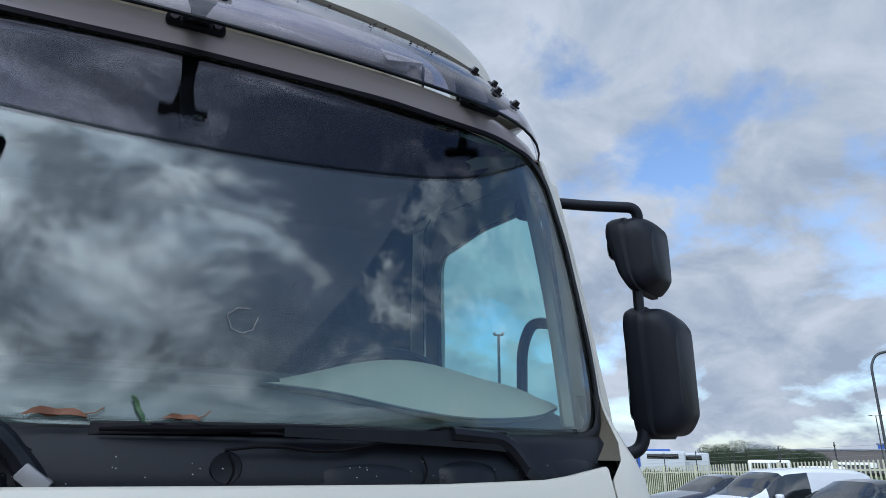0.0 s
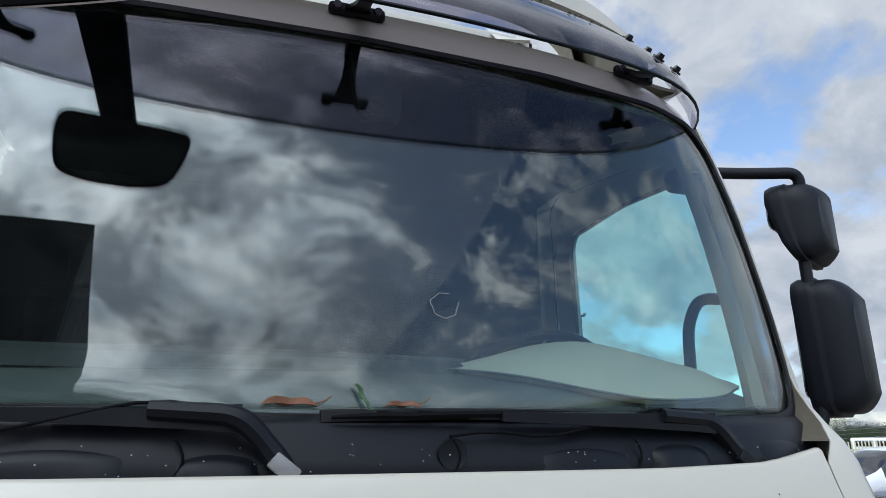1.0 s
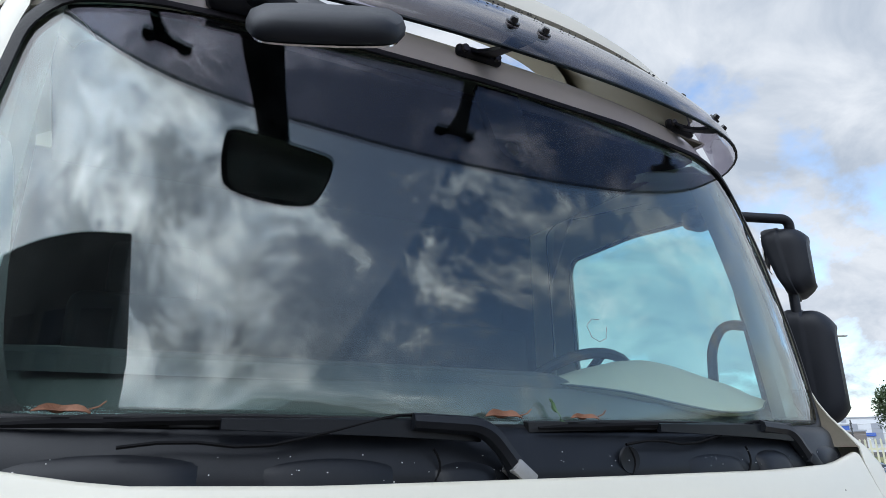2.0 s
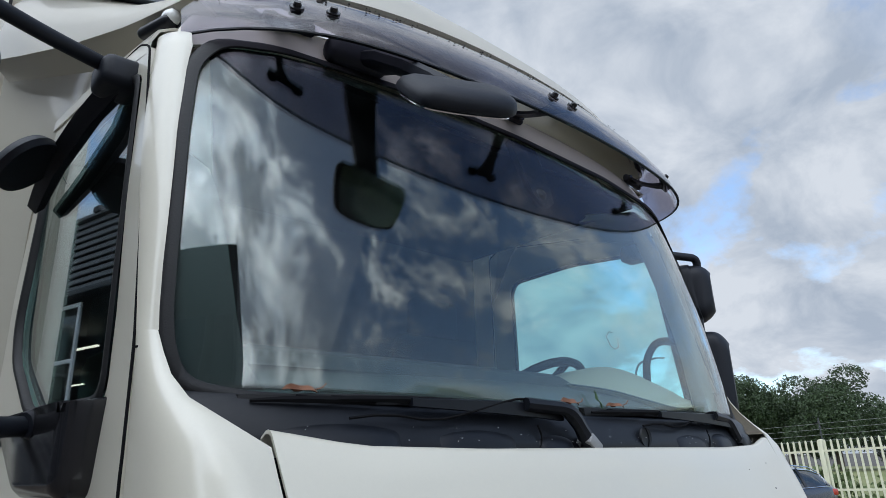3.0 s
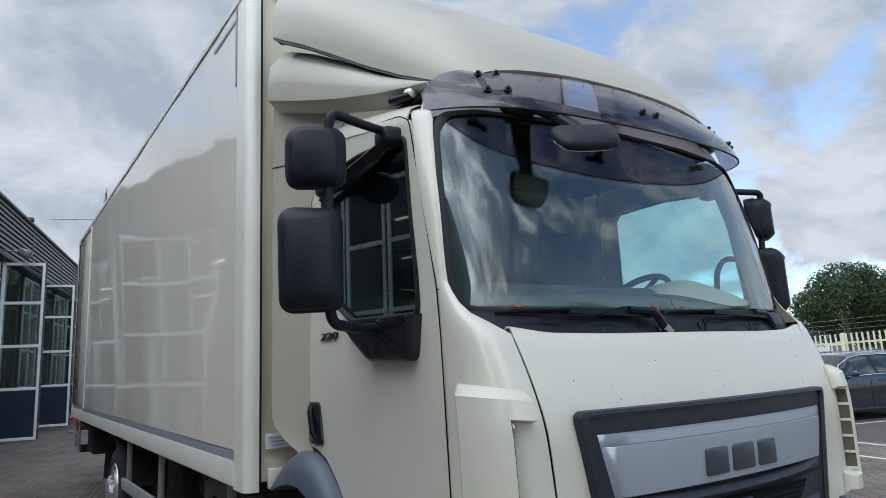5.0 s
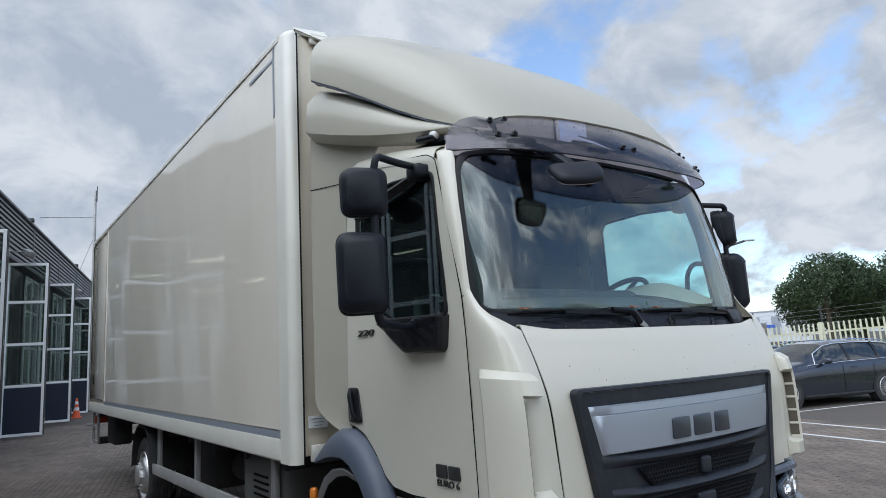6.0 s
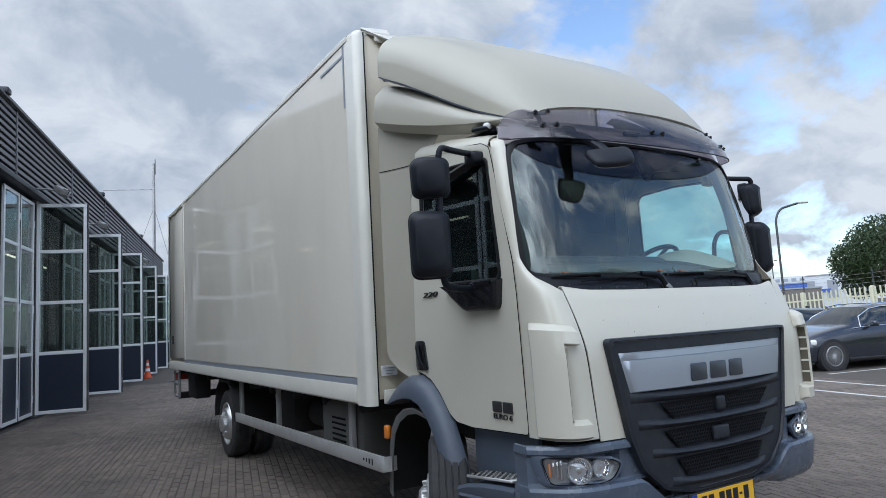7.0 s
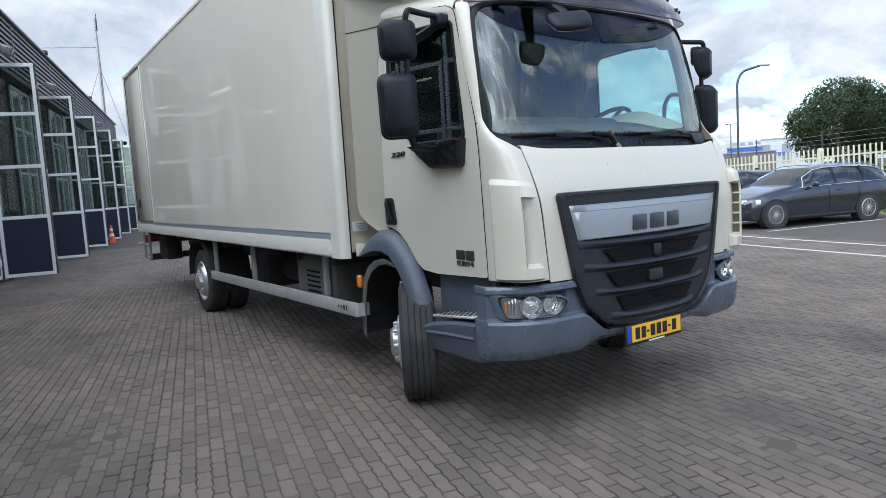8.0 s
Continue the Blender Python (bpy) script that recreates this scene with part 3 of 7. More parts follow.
def build_cowl():
    # black panel between front flap and glass
    rows = []
    for dz, off in ((-0.13, -0.035), (-0.075, -0.050), (-0.06, -0.045), (-0.012, -0.028), (0.004, -0.010), (0.012, 0.004)):
        row = []
        for j in range(41):
            x = -1.035 + 2.07 * j / 40
            z = 1.775 + dz + 0.016 * (abs(x) / 1.0) ** 4
            row.append((x, screen_y(x, 1.775) + off, z))
        rows.append(row)
    cowl = part("scuttle_panel", grid(rows), black_plastic, truck, "dusty black plastic scuttle below the windscreen")
    # raised covers and the round mark on it
    for x, w, z0, z1, d in ((-0.78, 0.30, 1.655, 1.742, 0.030), (-0.47, 0.27, 1.655, 1.735, 0.022), (-0.24, 0.15, 1.655, 1.728, 0.026), (0.37, 0.24, 1.655, 1.733, 0.020), (0.575, 0.16, 1.655, 1.738, 0.030), (0.87, 0.22, 1.66, 1.745, 0.020)):
        rows = []
        for i in range(9):
            v = i / 8
            rows.append([(x + w / 2 * u * (1 - 0.10 * v), screen_y(x + w / 2 * u, 1.775) - 0.036 - d * (1 - abs(u) ** 5) * math.sin(math.pi * (0.18 + 0.82 * v)) ** 0.5, lerp(z0, z1 - 0.012 * u * u, v)) for u in [-1 + k / 10 for k in range(21)]])
        part("scuttle_cover", grid(rows), black_plastic, cowl, angle=60)
    for x in (-0.30, 0.12, 0.47):
        part("scuttle_seam", tube([(x + 0.012 * math.sin(5 * t), screen_y(x, 1.775) - 0.050, lerp(1.745, 1.66, t)) for t in [k / 8 for k in range(9)]], 0.0022, 5), mesh_black, cowl)
    rnd = random.Random(12)
    bm = bmesh.new()
    for k in range(70):
        x, z = rnd.uniform(-0.95, 0.95), rnd.uniform(1.69, 1.74)
        rbox((rnd.uniform(0.0008, 0.0022), 0.001, rnd.uniform(0.0006, 0.0014)), (x, screen_y(x, 1.775) - 0.0535, z), 0, 1, None, bm)
    tagged(part("grit", bm, white_mark, cowl, smooth=False), kind="stuff")
    bm = lathe([(0.026, 0), (0.024, 0.004), (0.020, 0.003), (0.0, 0.003)], 20, pose(0.12, screen_y(0.12, 1.775) - 0.047, 1.722, 90))
    part("moulded_ring", bm, black_plastic, cowl)
    # wipers
    for px, ex in ((-0.140, -0.93), (0.735, -0.09)):
        wiper = part("wiper", tube(bend([(px + 0.015, 0.084 + 0.105 * px * px, 1.665), (px - 0.030, 0.084 + 0.105 * px * px, 1.735), (px - 0.075, 0.084 + 0.105 * px * px, 1.780), (px - 0.20, 0.090 + 0.105 * (px - 0.2) ** 2, 1.787)], 0.03), [0.019, 0.019, 0.018, 0.017, 0.016, 0.016, 0.017, 0.017, 0.017, 0.017, 0.016, 0.015, 0.015, 0.014], 8), black_plastic, truck)
        m = Matrix.Rotation(radians(38), 4, "Y")
        part("collar", rbox((0.046, 0.040, 0.026), (px - 0.008, 0.084 + 0.105 * px * px, 1.705), 0.004, 2, m), galva if px < 0 else black_plastic, wiper)
        rows = []
        for k in range(9):
            t = k / 8
            x = lerp(px - 0.072, ex + 0.30, t)
            z, hh = lerp(1.776, 1.782, t), lerp(0.021, 0.008, t ** 0.7)
            y = screen_y(x, z) - 0.046
            rows.append([(x, y - 0.006, z - hh), (x, y + 0.006, z - hh), (x, y + 0.006, z + hh * 0.8), (x, y, z + hh), (x, y - 0.006, z + hh * 0.8)])
        part("arm", capped(rows), black_plastic, wiper)
        n = 20
        rows = []
        for k in range(n + 1):
            x = lerp(px - 0.10, ex, k / n)
            z = 1.792 + 0.006 * math.sin(math.pi * k / n)
            y = screen_y(x, z)
            rows.append([(x, y - 0.004, z), (x, y - 0.020, z - 0.003), (x, y - 0.022, z - 0.020), (x, y - 0.008, z - 0.018)])
        part("blade", capped(rows), rubber, wiper)
        for a0, b0, up in ((0.06, 0.94, 0.010), (0.02, 0.34, 0.004), (0.66, 0.98, 0.004)):
            pts = []
            for k in range(9):
                t = lerp(a0, b0, k / 8)
                x = lerp(px - 0.10, ex, t)
                pts.append((x, screen_y(x, 1.785) - 0.030 - up * math.sin(math.pi * k / 8), 1.779 + up * 0.8 * math.sin(math.pi * k / 8)))
            part("yoke", tube(pts, [0.003 + 0.004 * math.sin(math.pi * k / 8) for k in range(9)], 6), mesh_black, wiper)
        for k in range(7):
            x = lerp(px - 0.28, ex + 0.10, k / 6)
            part("perforated_clip", rbox((0.034 if k % 2 else 0.022, 0.002, 0.007), (x, screen_y(x, 1.79) - 0.0245, 1.787), 0, 1), galva if k in (1, 2, 4) else mesh_black, wiper)
        pts = [(px - 0.02 - 0.6 * t, screen_y(px - 0.6 * t, 1.79) - 0.05, 1.745 + 0.05 * math.sin(math.pi * min(1, t * 1.4)) + 0.012 * math.sin(9 * t)) for t in [k / 12 for k in range(13)]]
        part("washer_hose", tube(pts, 0.003, 6), mesh_black, wiper)


def build_roof(half_width):
    # header above the glass, rolling into the roof
    rows = []
    prof = [(2.622, 0.0), (2.68, 0.0), (2.72, 0.004), (2.75, 0.02), (2.772, 0.06), (2.782, 0.13), (2.79, 0.30), (2.80, 0.7), (2.80, 1.15)]
    for z, dy in prof:
        row = []
        for j in range(41):
            u = -1 + j / 20
            wmax = along([(2.60, 1.02), (2.68, 1.0), (2.75, 0.965), (2.80, 0.93)], z) if dy < 0.5 else 0.97
            x = u * wmax
            zz = z - 0.050 * abs(u) ** 4
            row.append((x, screen_y(x, z) + dy, zz))
        rows.append(row)
    part("roof", thick(grid(rows), 0.006), paint, truck, angle=60)
    for side in (-1, 1):
        # pillar and cant rail that frame the door
        rows = []
        for i in range(18):
            z = lerp(1.90, 2.60, i / 17)
            hw = half_width(min(z, 2.53)) + 0.006
            yd = along(DOOR_FRONT, z) - 0.001
            ys = screen_y(hw, z) - 0.006
            row = []
            for j in range(9):
                w = j / 8
                ang = w * math.pi / 2
                lean = 0.030 * (max(0, z - 2.25) / 0.35) ** 1.6
                row.append((side * (hw + (SIDE - lean - hw) * math.sin(ang) ** 1.2), ys + (yd - ys) * (1 - math.cos(ang) ** 1.2), z))
            rows.append(row)
        foot = rows[17]
        for k in range(1, 9):
            t = k / 8
            rows.append([(x - side * 0.135 * t ** 1.25, y + 0.32 * t ** 1.15, 2.60 + 0.098 * math.sin(t * math.pi / 2) ** 1.05) for x, y, z in foot])
        pillar = part("windscreen_pillar", thick(grid(rows), 0.006), paint, truck, angle=60)
        line = [(x + side * 0.002, y - 0.003, 1.872) for x, y, z in rows[0]]
        part("pillar_joint", grid([[(x, y, z - 0.0022) for x, y, z in line], [(x, y, z + 0.0022) for x, y, z in line]]), mesh_black, pillar)
        rows = []
        for i in range(15):
            y = lerp(0.53, 1.62, i / 14)
            zt = along([(0.53, 2.585), (0.7, 2.625), (1.0, 2.685), (1.4, 2.745), (1.62, 2.76)], y)
            rows.append([(side * (SIDE - 0.012), y, zt - 0.03), (side * (SIDE - 0.014), y, zt + 0.005), (side * (SIDE - 0.03), y, zt + 0.04), (side * (SIDE - 0.065), y, zt + 0.062), (side * (SIDE - 0.13), y, zt + 0.075)])
        part("cant_rail", thick(grid(rows), 0.006), paint, truck, angle=60)
        # side behind the door
        bm = rbox((0.01, 0.16, 1.5), (side * (SIDE - 0.006), 1.565, 2.0), 0.003)
        part("cab_rear_quarter", bm, paint, truck)
    # rear wall and inner skin, near-black in place of the cabin's shade
    part("cab_rear_wall", rbox((2.08, 0.02, 1.75), (0, 1.60, 1.87), 0.0), seat_cloth_cabin_shade, truck)


DOOR_EDGE = [(0.302, 0.955), (0.320, 1.69), (0.344, 1.88), (0.518, 2.57), (0.59, 2.610), (1.0, 2.675), (1.40, 2.735), (1.478, 2.70), (1.482, 1.245), (1.40, 1.235), (1.30, 1.20), (1.20, 1.12), (1.098, 1.0), (1.02, 0.955), (0.84, 0.94)]
WINDOW = [(0.445, 1.785), (0.532, 2.495), (0.565, 2.520), (0.95, 2.555), (1.315, 2.545), (1.350, 2.50), (1.355, 2.06), (1.30, 1.955), (1.03, 1.80)]


def skin_x(y, z):
    """The door's outward bulge."""
    return SIDE + 0.010 * math.sin(math.pi * min(1, max(0, (z - 0.95) / 1.0))) - 0.014 * max(0, (z - 2.2) / 0.4)


def build_door(side):
    door = part("cab_door", None or door_skin(side), paint, truck, "cream-white cab door with model lettering" if side < 0 else "")
    lip = [Vector(p) for p in rounded(WINDOW, 0.05, 4)]
    c = Vector((0.93, 2.18))
    rows = []
    for k, out in ((1.0, 0.004), (0.985, 0.010), (0.955, 0.008), (0.945, -0.010)):
        rows.append([(side * (skin_x(p.x, p.y) + out), c.x + (p.x - c.x) * k, c.y + (p.y - c.y) * k) for p in lip])
    part("window_seal", grid(rows, True), rubber, door, angle=70)
    ring = [c + (p - c) * 0.97 for p in lip]
    bm = bmesh.new()
    bm.faces.new([bm.verts.new((side * (SIDE - 0.012), p.x, p.y)) for p in ring])
    w = part("door_window", thick(bm, 0.005), side_glass, door, smooth=False)
    w.visible_shadow = False
    gap = [Vector(p) for p in rounded(DOOR_EDGE, 0.025, 3)]
    gap = [(side * (skin_x(p.x, p.y) - 0.001), p.x, p.y) for p in gap + gap[:1]]
    part("door_gap", tube(gap, 0.0028, 6, None, False), mesh_black, door)
    # inner door card and frame
    bm = rbox((0.03, 1.0, 0.82), (side * (SIDE - 0.06), 0.95, 1.37), 0.01)
    part("door_card", bm, dash_dark, door)
    # handle in its recess
    bm = prism(rounded([(1.315, 1.26), (1.352, 1.455), (1.474, 1.455), (1.474, 1.26)], 0.03, 4), 0.010, None, 0.004)
    bmesh.ops.transform(bm, matrix=Matrix(((0, 0, side, side * (skin_x(1.4, 1.4) + 0.001)), (1, 0, 0, 0), (0, 1, 0, 0), (0, 0, 0, 1))), verts=bm.verts)
    h = part("door_handle", bm, gloss_black, door, "black pull handle in a recess")
    bm = tube(bend([(side * (SIDE + 0.020), 1.44, 1.435), (side * (SIDE + 0.034), 1.425, 1.41), (side * (SIDE + 0.034), 1.39, 1.31), (side * (SIDE + 0.016), 1.38, 1.285)], 0.02), 0.015, 8)
    part("grip", bm, black_plastic, h)


def door_skin(side):
    outer = [Vector(p) for p in rounded(DOOR_EDGE, 0.025, 3)]
    hole = [Vector(p) for p in rounded(WINDOW, 0.05, 4)]
    bm = bmesh.new()
    c = Vector((0.93, 2.18))

    def ray_to(loop, ang, centre):
        d = Vector((math.cos(ang), math.sin(ang)))
        best = 0
        for i in range(len(loop)):
            p, q = loop[i] - centre, loop[(i + 1) % len(loop)] - centre
            den = d.x * (q.y - p.y) - d.y * (q.x - p.x)
            if abs(den) < 1e-9:
                continue
            t = (p.x * (q.y - p.y) - p.y * (q.x - p.x)) / den
            s = (p.x * d.y - p.y * d.x) / den
            if -1e-6 <= s <= 1 + 1e-6 and t > best:
                best = t
        return centre + d * best
    angs = sorted(set([math.atan2(p.y - c.y, p.x - c.x) for p in outer] + [math.atan2(p.y - c.y, p.x - c.x) for p in hole] + [k * math.pi / 24 for k in range(-24, 24)]))
    rows = []
    for k in range(9):
        row = []
        for ang in angs:
            p, q = ray_to(hole, ang, c), ray_to(outer, ang, c)
            w = p.lerp(q, k / 8)
            row.append((side * skin_x(w.x, w.y), w.x, w.y))
        rows.append(row)
    grid(rows, True, bm)
    bmesh.ops.remove_doubles(bm, verts=bm.verts, dist=0.0006)
    return thick(bm, 0.03 if side < 0 else -0.03)


def build_door_things():
    for side in (-1, 1):
        # black shield under the window, and the mirror arms on it
        out = rounded([(0.462, 1.625), (0.440, 1.80), (1.035, 1.82), (0.93, 1.72), (0.78, 1.625)], [0.04, 0.01, 0.01, 0.03, 0.04], 4)
        bm = prism(out, 0.075, None, 0.03, None, 3)
        bmesh.ops.transform(bm, matrix=Matrix(((0, 0, side, side * SIDE), (1, 0, 0, 0), (0, 1, 0, 0), (0, 0, 0, 1))), verts=bm.verts)
        for v in bm.verts:
            if abs(v.co.x) > SIDE + 0.02:
                v.co.x -= side * 0.03 * max(0, (1.80 - v.co.z) / 0.17) * 0.3
                v.co.z = min(v.co.z, 1.79)
        base = part("mirror_mount", bm, gloss_black, truck)
        s = side
        arm = part("mirror_arm", tube(bend([(s * 1.09, 0.68, 1.765), (s * 1.20, 0.63, 1.752), (s * 1.375, 0.555, 1.765), (s * 1.392, 0.545, 1.86)], 0.06, 6), 0.020, 10), mirror_plastic, truck)
        part("upper_tube", tube(bend([(s * 1.085, 0.64, 2.552), (s * 1.25, 0.57, 2.54), (s * 1.392, 0.505, 2.535), (s * 1.40, 0.52, 2.46)], 0.05, 6), 0.018, 10), mirror_plastic, arm)
        part("neck", tube([(s * 1.392, 0.535, 2.15), (s * 1.392, 0.535, 2.30)], 0.017, 10), mirror_plastic, arm)
        part("joint", rbox((0.10, 0.11, 0.075), (s * 1.075, 0.63, 2.525), 0.022, 3), mirror_plastic, arm)
        part("socket", tube([(s * 1.06, 0.665, 1.757), (s * 1.12, 0.66, 1.765), (s * 1.15, 0.645, 1.76)], [0.04, 0.036, 0.024], 10), mirror_plastic, arm)
        for name, cx, cy, cz, w, h, d in (("upper_mirror", 1.428, 0.57, 2.372, 0.225, 0.242, 0.11), ("lower_mirror", 1.455, 0.560, 1.997, 0.232, 0.385, 0.12)):
            if s > 0:
                cx, cz, w, h, d = cx + (0.030 if h > 0.3 else 0.012), cz + 0.012, w * 1.08, h * 1.07, d * 1.15
            cut = 0.6 if name == "upper_mirror" else 0.12
            bm = mirror_shell(w, h, d, cut)
            m = pose(s * cx, cy, cz, 0, 0, 28 if s > 0 else -27)
            bmesh.ops.transform(bm, matrix=m, verts=bm.verts)
            shell = part(name, bm, mirror_plastic, truck, "matt black truck mirror housing with stone chips")
            bm = prism(rounded([(-w * 0.43, -h * 0.43), (w * 0.43, -h * 0.43), (w * 0.43, h * (0.04 if cut > 0.5 else 0.36)), (-w * 0.43, h * (0.04 if cut > 0.5 else 0.36))], 0.03, 4), 0.004, m @ pose(0, d * 0.5 - 0.002, 0, -90))
            part("mirror_glass", bm, chrome, shell)
            # stone chips
            rnd = random.Random(int(cz * 100) + s)
            bm = bmesh.new()
            for k in range(7 if name == "lower_mirror" else 2):
                rbox((0.0035, 0.003, 0.006), m @ Vector((rnd.uniform(-w * 0.35, w * 0.4), -d * 0.5 - 0.0005, rnd.uniform(-h * 0.2, h * 0.35))), 0.0, 1, None, bm)
            tagged(part("stone_chips", bm, white_mark, shell), kind="stuff")
        # rail along the window's top with the kerb mirror
        if s > 0:
            continue
        bar = part("kerb_mirror_bar", tube([(s * 1.075, 0.60, 2.52), (s * 1.095, 0.78, 2.485), (s * 1.10, 1.05, 2.45), (s * 1.085, 1.28, 2.41)], [0.030, 0.030, 0.030, 0.022], 4), black_plastic, truck)
        m = pose(s * 1.175, 0.995, 2.425, 0, s * 42, s * 14) @ pose(0, 0, 0, 0, 0, 0)
        bm = lathe([(0.0, 0.028), (0.06, 0.026), (0.105, 0.012), (0.118, -0.006), (0.112, -0.022), (0.0, -0.022)], 28, m @ Matrix.Diagonal((0.72, 1.05, 1, 1)))
        part("kerb_mirror", bm, mirror_plastic, bar)


def mirror_shell(w, h, d, cut=0.0):
    """A rounded housing: a frame at +y with a smaller dome towards -y; cut takes away the frame's lower edge."""
    rows = []
    for i in range(19):
        t = 0.5 - i / 18
        k = 0.97 + 0.03 * min(1.0, i / 2) if i < 3 else 1.0
        if i > 7:
            k = 0.958 - 0.27 * max(0.0, (0.02 - t) / 0.52) ** 3.0
        o = rounded([(-w / 2 * k * 0.93, -h / 2 * k), (w / 2 * k, -h / 2 * k * 0.97), (w / 2 * k, h / 2 * k * 0.95), (-w / 2 * k, h / 2 * k)], [0.06, 0.05, 0.05, 0.07], 8)
        row = []
        for x, z in o:
            low = max(0.0, 0.06 - z / h) / 0.56
            y = t * d - 0.022 * (1 - (2 * x / w) ** 2) * max(0.0, 0.5 - t) - cut * d * low ** 1.1 * max(0.0, t + 0.3)
            row.append((x, y, z))
        rows.append(row)
    return capped(rows)


def visor_point(x, v):
    """v: 0 at the lower edge, 1 at the upper one."""
    ax = abs(x)
    zl = 2.561 + 0.032 * x * x + 0.30 * max(0.0, ax - 0.80) ** 2
    yl = 0.126 + 0.1615 * x * x + 0.1986 * ax ** 8
    zu = 2.822 - 0.04 * ax ** 4
    if ax > 0.86:
        zu -= 0.10 * ((ax - 0.86) / 0.14) ** 2
    yu = 0.155 + 0.205 * x * x + 0.12 * ax ** 8 + 0.80 * (zu - 2.655) + 0.32 * max(0, zu - 2.70) ** 1.5
    return (x, lerp(yl, yu, v ** 1.5), lerp(zl, zu, v))


def build_visor():
    rows = []
    for j in range(45):
        x = -1.0 + 2.0 * j / 44
        rows.append([visor_point(x, k / 8) for k in range(9)])
    visor = part("sun_visor", thick(grid(rows), 0.005), visor_glass, truck, "smoked purple-grey acrylic sun visor with black bolts")
    rows = []
    for j in range(45):
        x = -1.0 + 2.0 * j / 44
        p = Vector(visor_point(x, 0.0))
        rows.append([p + Vector((0, -0.002, -0.002)), p + Vector((0, 0.007, -0.002)), p + Vector((0, 0.007, 0.002)), p + Vector((0, -0.002, 0.002))])
    part("visor_edge", capped(rows), black_plastic, visor)
    spots = [(sx * x, v) for sx in (-1, 1) for x, v in ((0.79, 0.83), (0.715, 0.85), (0.81, 0.38), (0.735, 0.39))] + [(-0.06, 0.38), (0.027, 0.38)]
    for x, v in spots:
        p, q = Vector(visor_point(x, v)), Vector(visor_point(x, v + 0.05))
        up = (q - p).normalized()
        nrm = Vector((0.4 * x, -1, 0)).cross(up).cross(up) * -1
        nrm = (Vector((0.35 * x, -1, 0)) - up * Vector((0.35 * x, -1, 0)).dot(up)).normalized()
        m = Matrix.Translation(p) @ nrm.to_track_quat("Z", "Y").to_matrix().to_4x4()
        part("bolt", lathe([(0.0, 0.016), (0.008, 0.016), (0.010, 0.010), (0.010, 0.006), (0.017, 0.005), (0.017, 0.0)], 10, m), gloss_black, visor)
    for x in (-0.765, -0.015, 0.765):
        turn = math.atan(0.21 * x)
        yb = screen_y(x, 2.715)
        foot = part("visor_bracket", rbox((0.135, 0.024, 0.032), (x, yb - 0.010, 2.712), 0.011, 3, Matrix.Rotation(turn, 4, "Z")), black_plastic, visor)
        for dx in (-0.048, 0.048):
            part("foot_bolt", lathe([(0.0, 0.010), (0.010, 0.010), (0.012, 0.0)], 8, pose(x + dx, yb - 0.02 + 0.21 * x * dx, 2.712, 90)), gloss_black, foot)
        slope = math.atan(2 * 0.1615 * x + 8 * 0.1986 * abs(x) ** 7 * (1 if x > 0 else -1))
        # one flat strap to each pair of bolts, bowed and drawn in at its middle
        straps = ((0.0, 0.38, 0.024, 0.0),) if abs(x) < 0.1 else ((-0.030, 0.38, 0.017, 0.005), (0.030, 0.84, 0.015, -0.010))
        for dx, v, w0, sh in straps:
            to = Vector(visor_point(x + math.copysign(sh, x), v)) + Vector((0, 0.012, -0.005))
            part("visor_plate", rbox((0.118, 0.010, 0.030), to, 0.005, 2, Matrix.Rotation(slope, 4, "Z") @ Matrix.Rotation(radians(-38), 4, "X")), black_plastic, foot)
            a0 = Vector((x + dx, yb - 0.014 + 0.21 * x * dx, 2.716))
            b0 = to + Vector((0, 0.004, -0.003))
            mid = (a0 + b0) / 2 + Vector((dx * 0.5, -0.012, -0.030))
            rows = []
            for k in range(13):
                t = k / 12
                p = a0 * (1 - t) ** 2 + mid * (2 * t * (1 - t)) + b0 * t * t
                w = w0 * (1.35 - 0.7 * math.sin(math.pi * t))
                rows.append([p + Vector((w * q, w * q * slope, 0.005 * r)) for q, r in ((-1, -1), (1, -1), (1, 1), (-1, 1))])
            part("strut", capped(rows), black_plastic, foot)
    # rain drops left on the upper half
    rnd = random.Random(31)
    bm = bmesh.new()
    for k in range(120):
        x, v = rnd.uniform(-0.95, 0.95), rnd.uniform(0.55, 0.97) ** 0.8
        r = rnd.uniform(0.0012, 0.0032)
        p = Vector(visor_point(x, v)) + Vector((0, -0.002, 0.002))
        bmesh.ops.create_icosphere(bm, subdivisions=1, radius=r, matrix=Matrix.Translation(p) @ Matrix.Diagonal((1.2, 0.7, 0.8, 1)))
    tagged(part("rain_drops", bm, gloss_black, visor), kind="stuff")
    # front mirror hanging before the screen, its glass turned down and back
    c = Vector((-0.515, 0.090, 2.446))
    d = Vector((0.95, -0.28, 0.10)).normalized()
    h = Vector((0.28, 0.95, 0)).normalized()
    tilt = radians(46)
    e2 = (h * math.sin(tilt) + Vector((0, 0, math.cos(tilt)))).normalized()
    nrm = (h * math.cos(tilt) - Vector((0, 0, math.sin(tilt)))).normalized()
    o = rounded([(-0.140, 0.075), (0.140, 0.075), (0.140, 0.0), (0.118, -0.074), (0.05, -0.092), (-0.05, -0.092), (-0.118, -0.076), (-0.138, 0.0)], 0.03, 4)
    rows = []
    for k, up in ((0.97, 0.010), (1.0, 0.005), (1.0, -0.006), (0.95, -0.020), (0.80, -0.030), (0.5, -0.035)):
        rows.append([c + d * (x * k) + e2 * (y * k) + nrm * up for x, y in o])
    fm = part("front_mirror", capped(rows), mirror_plastic, truck, "black front-view mirror on an arm above the windscreen")
    bm = bmesh.new()
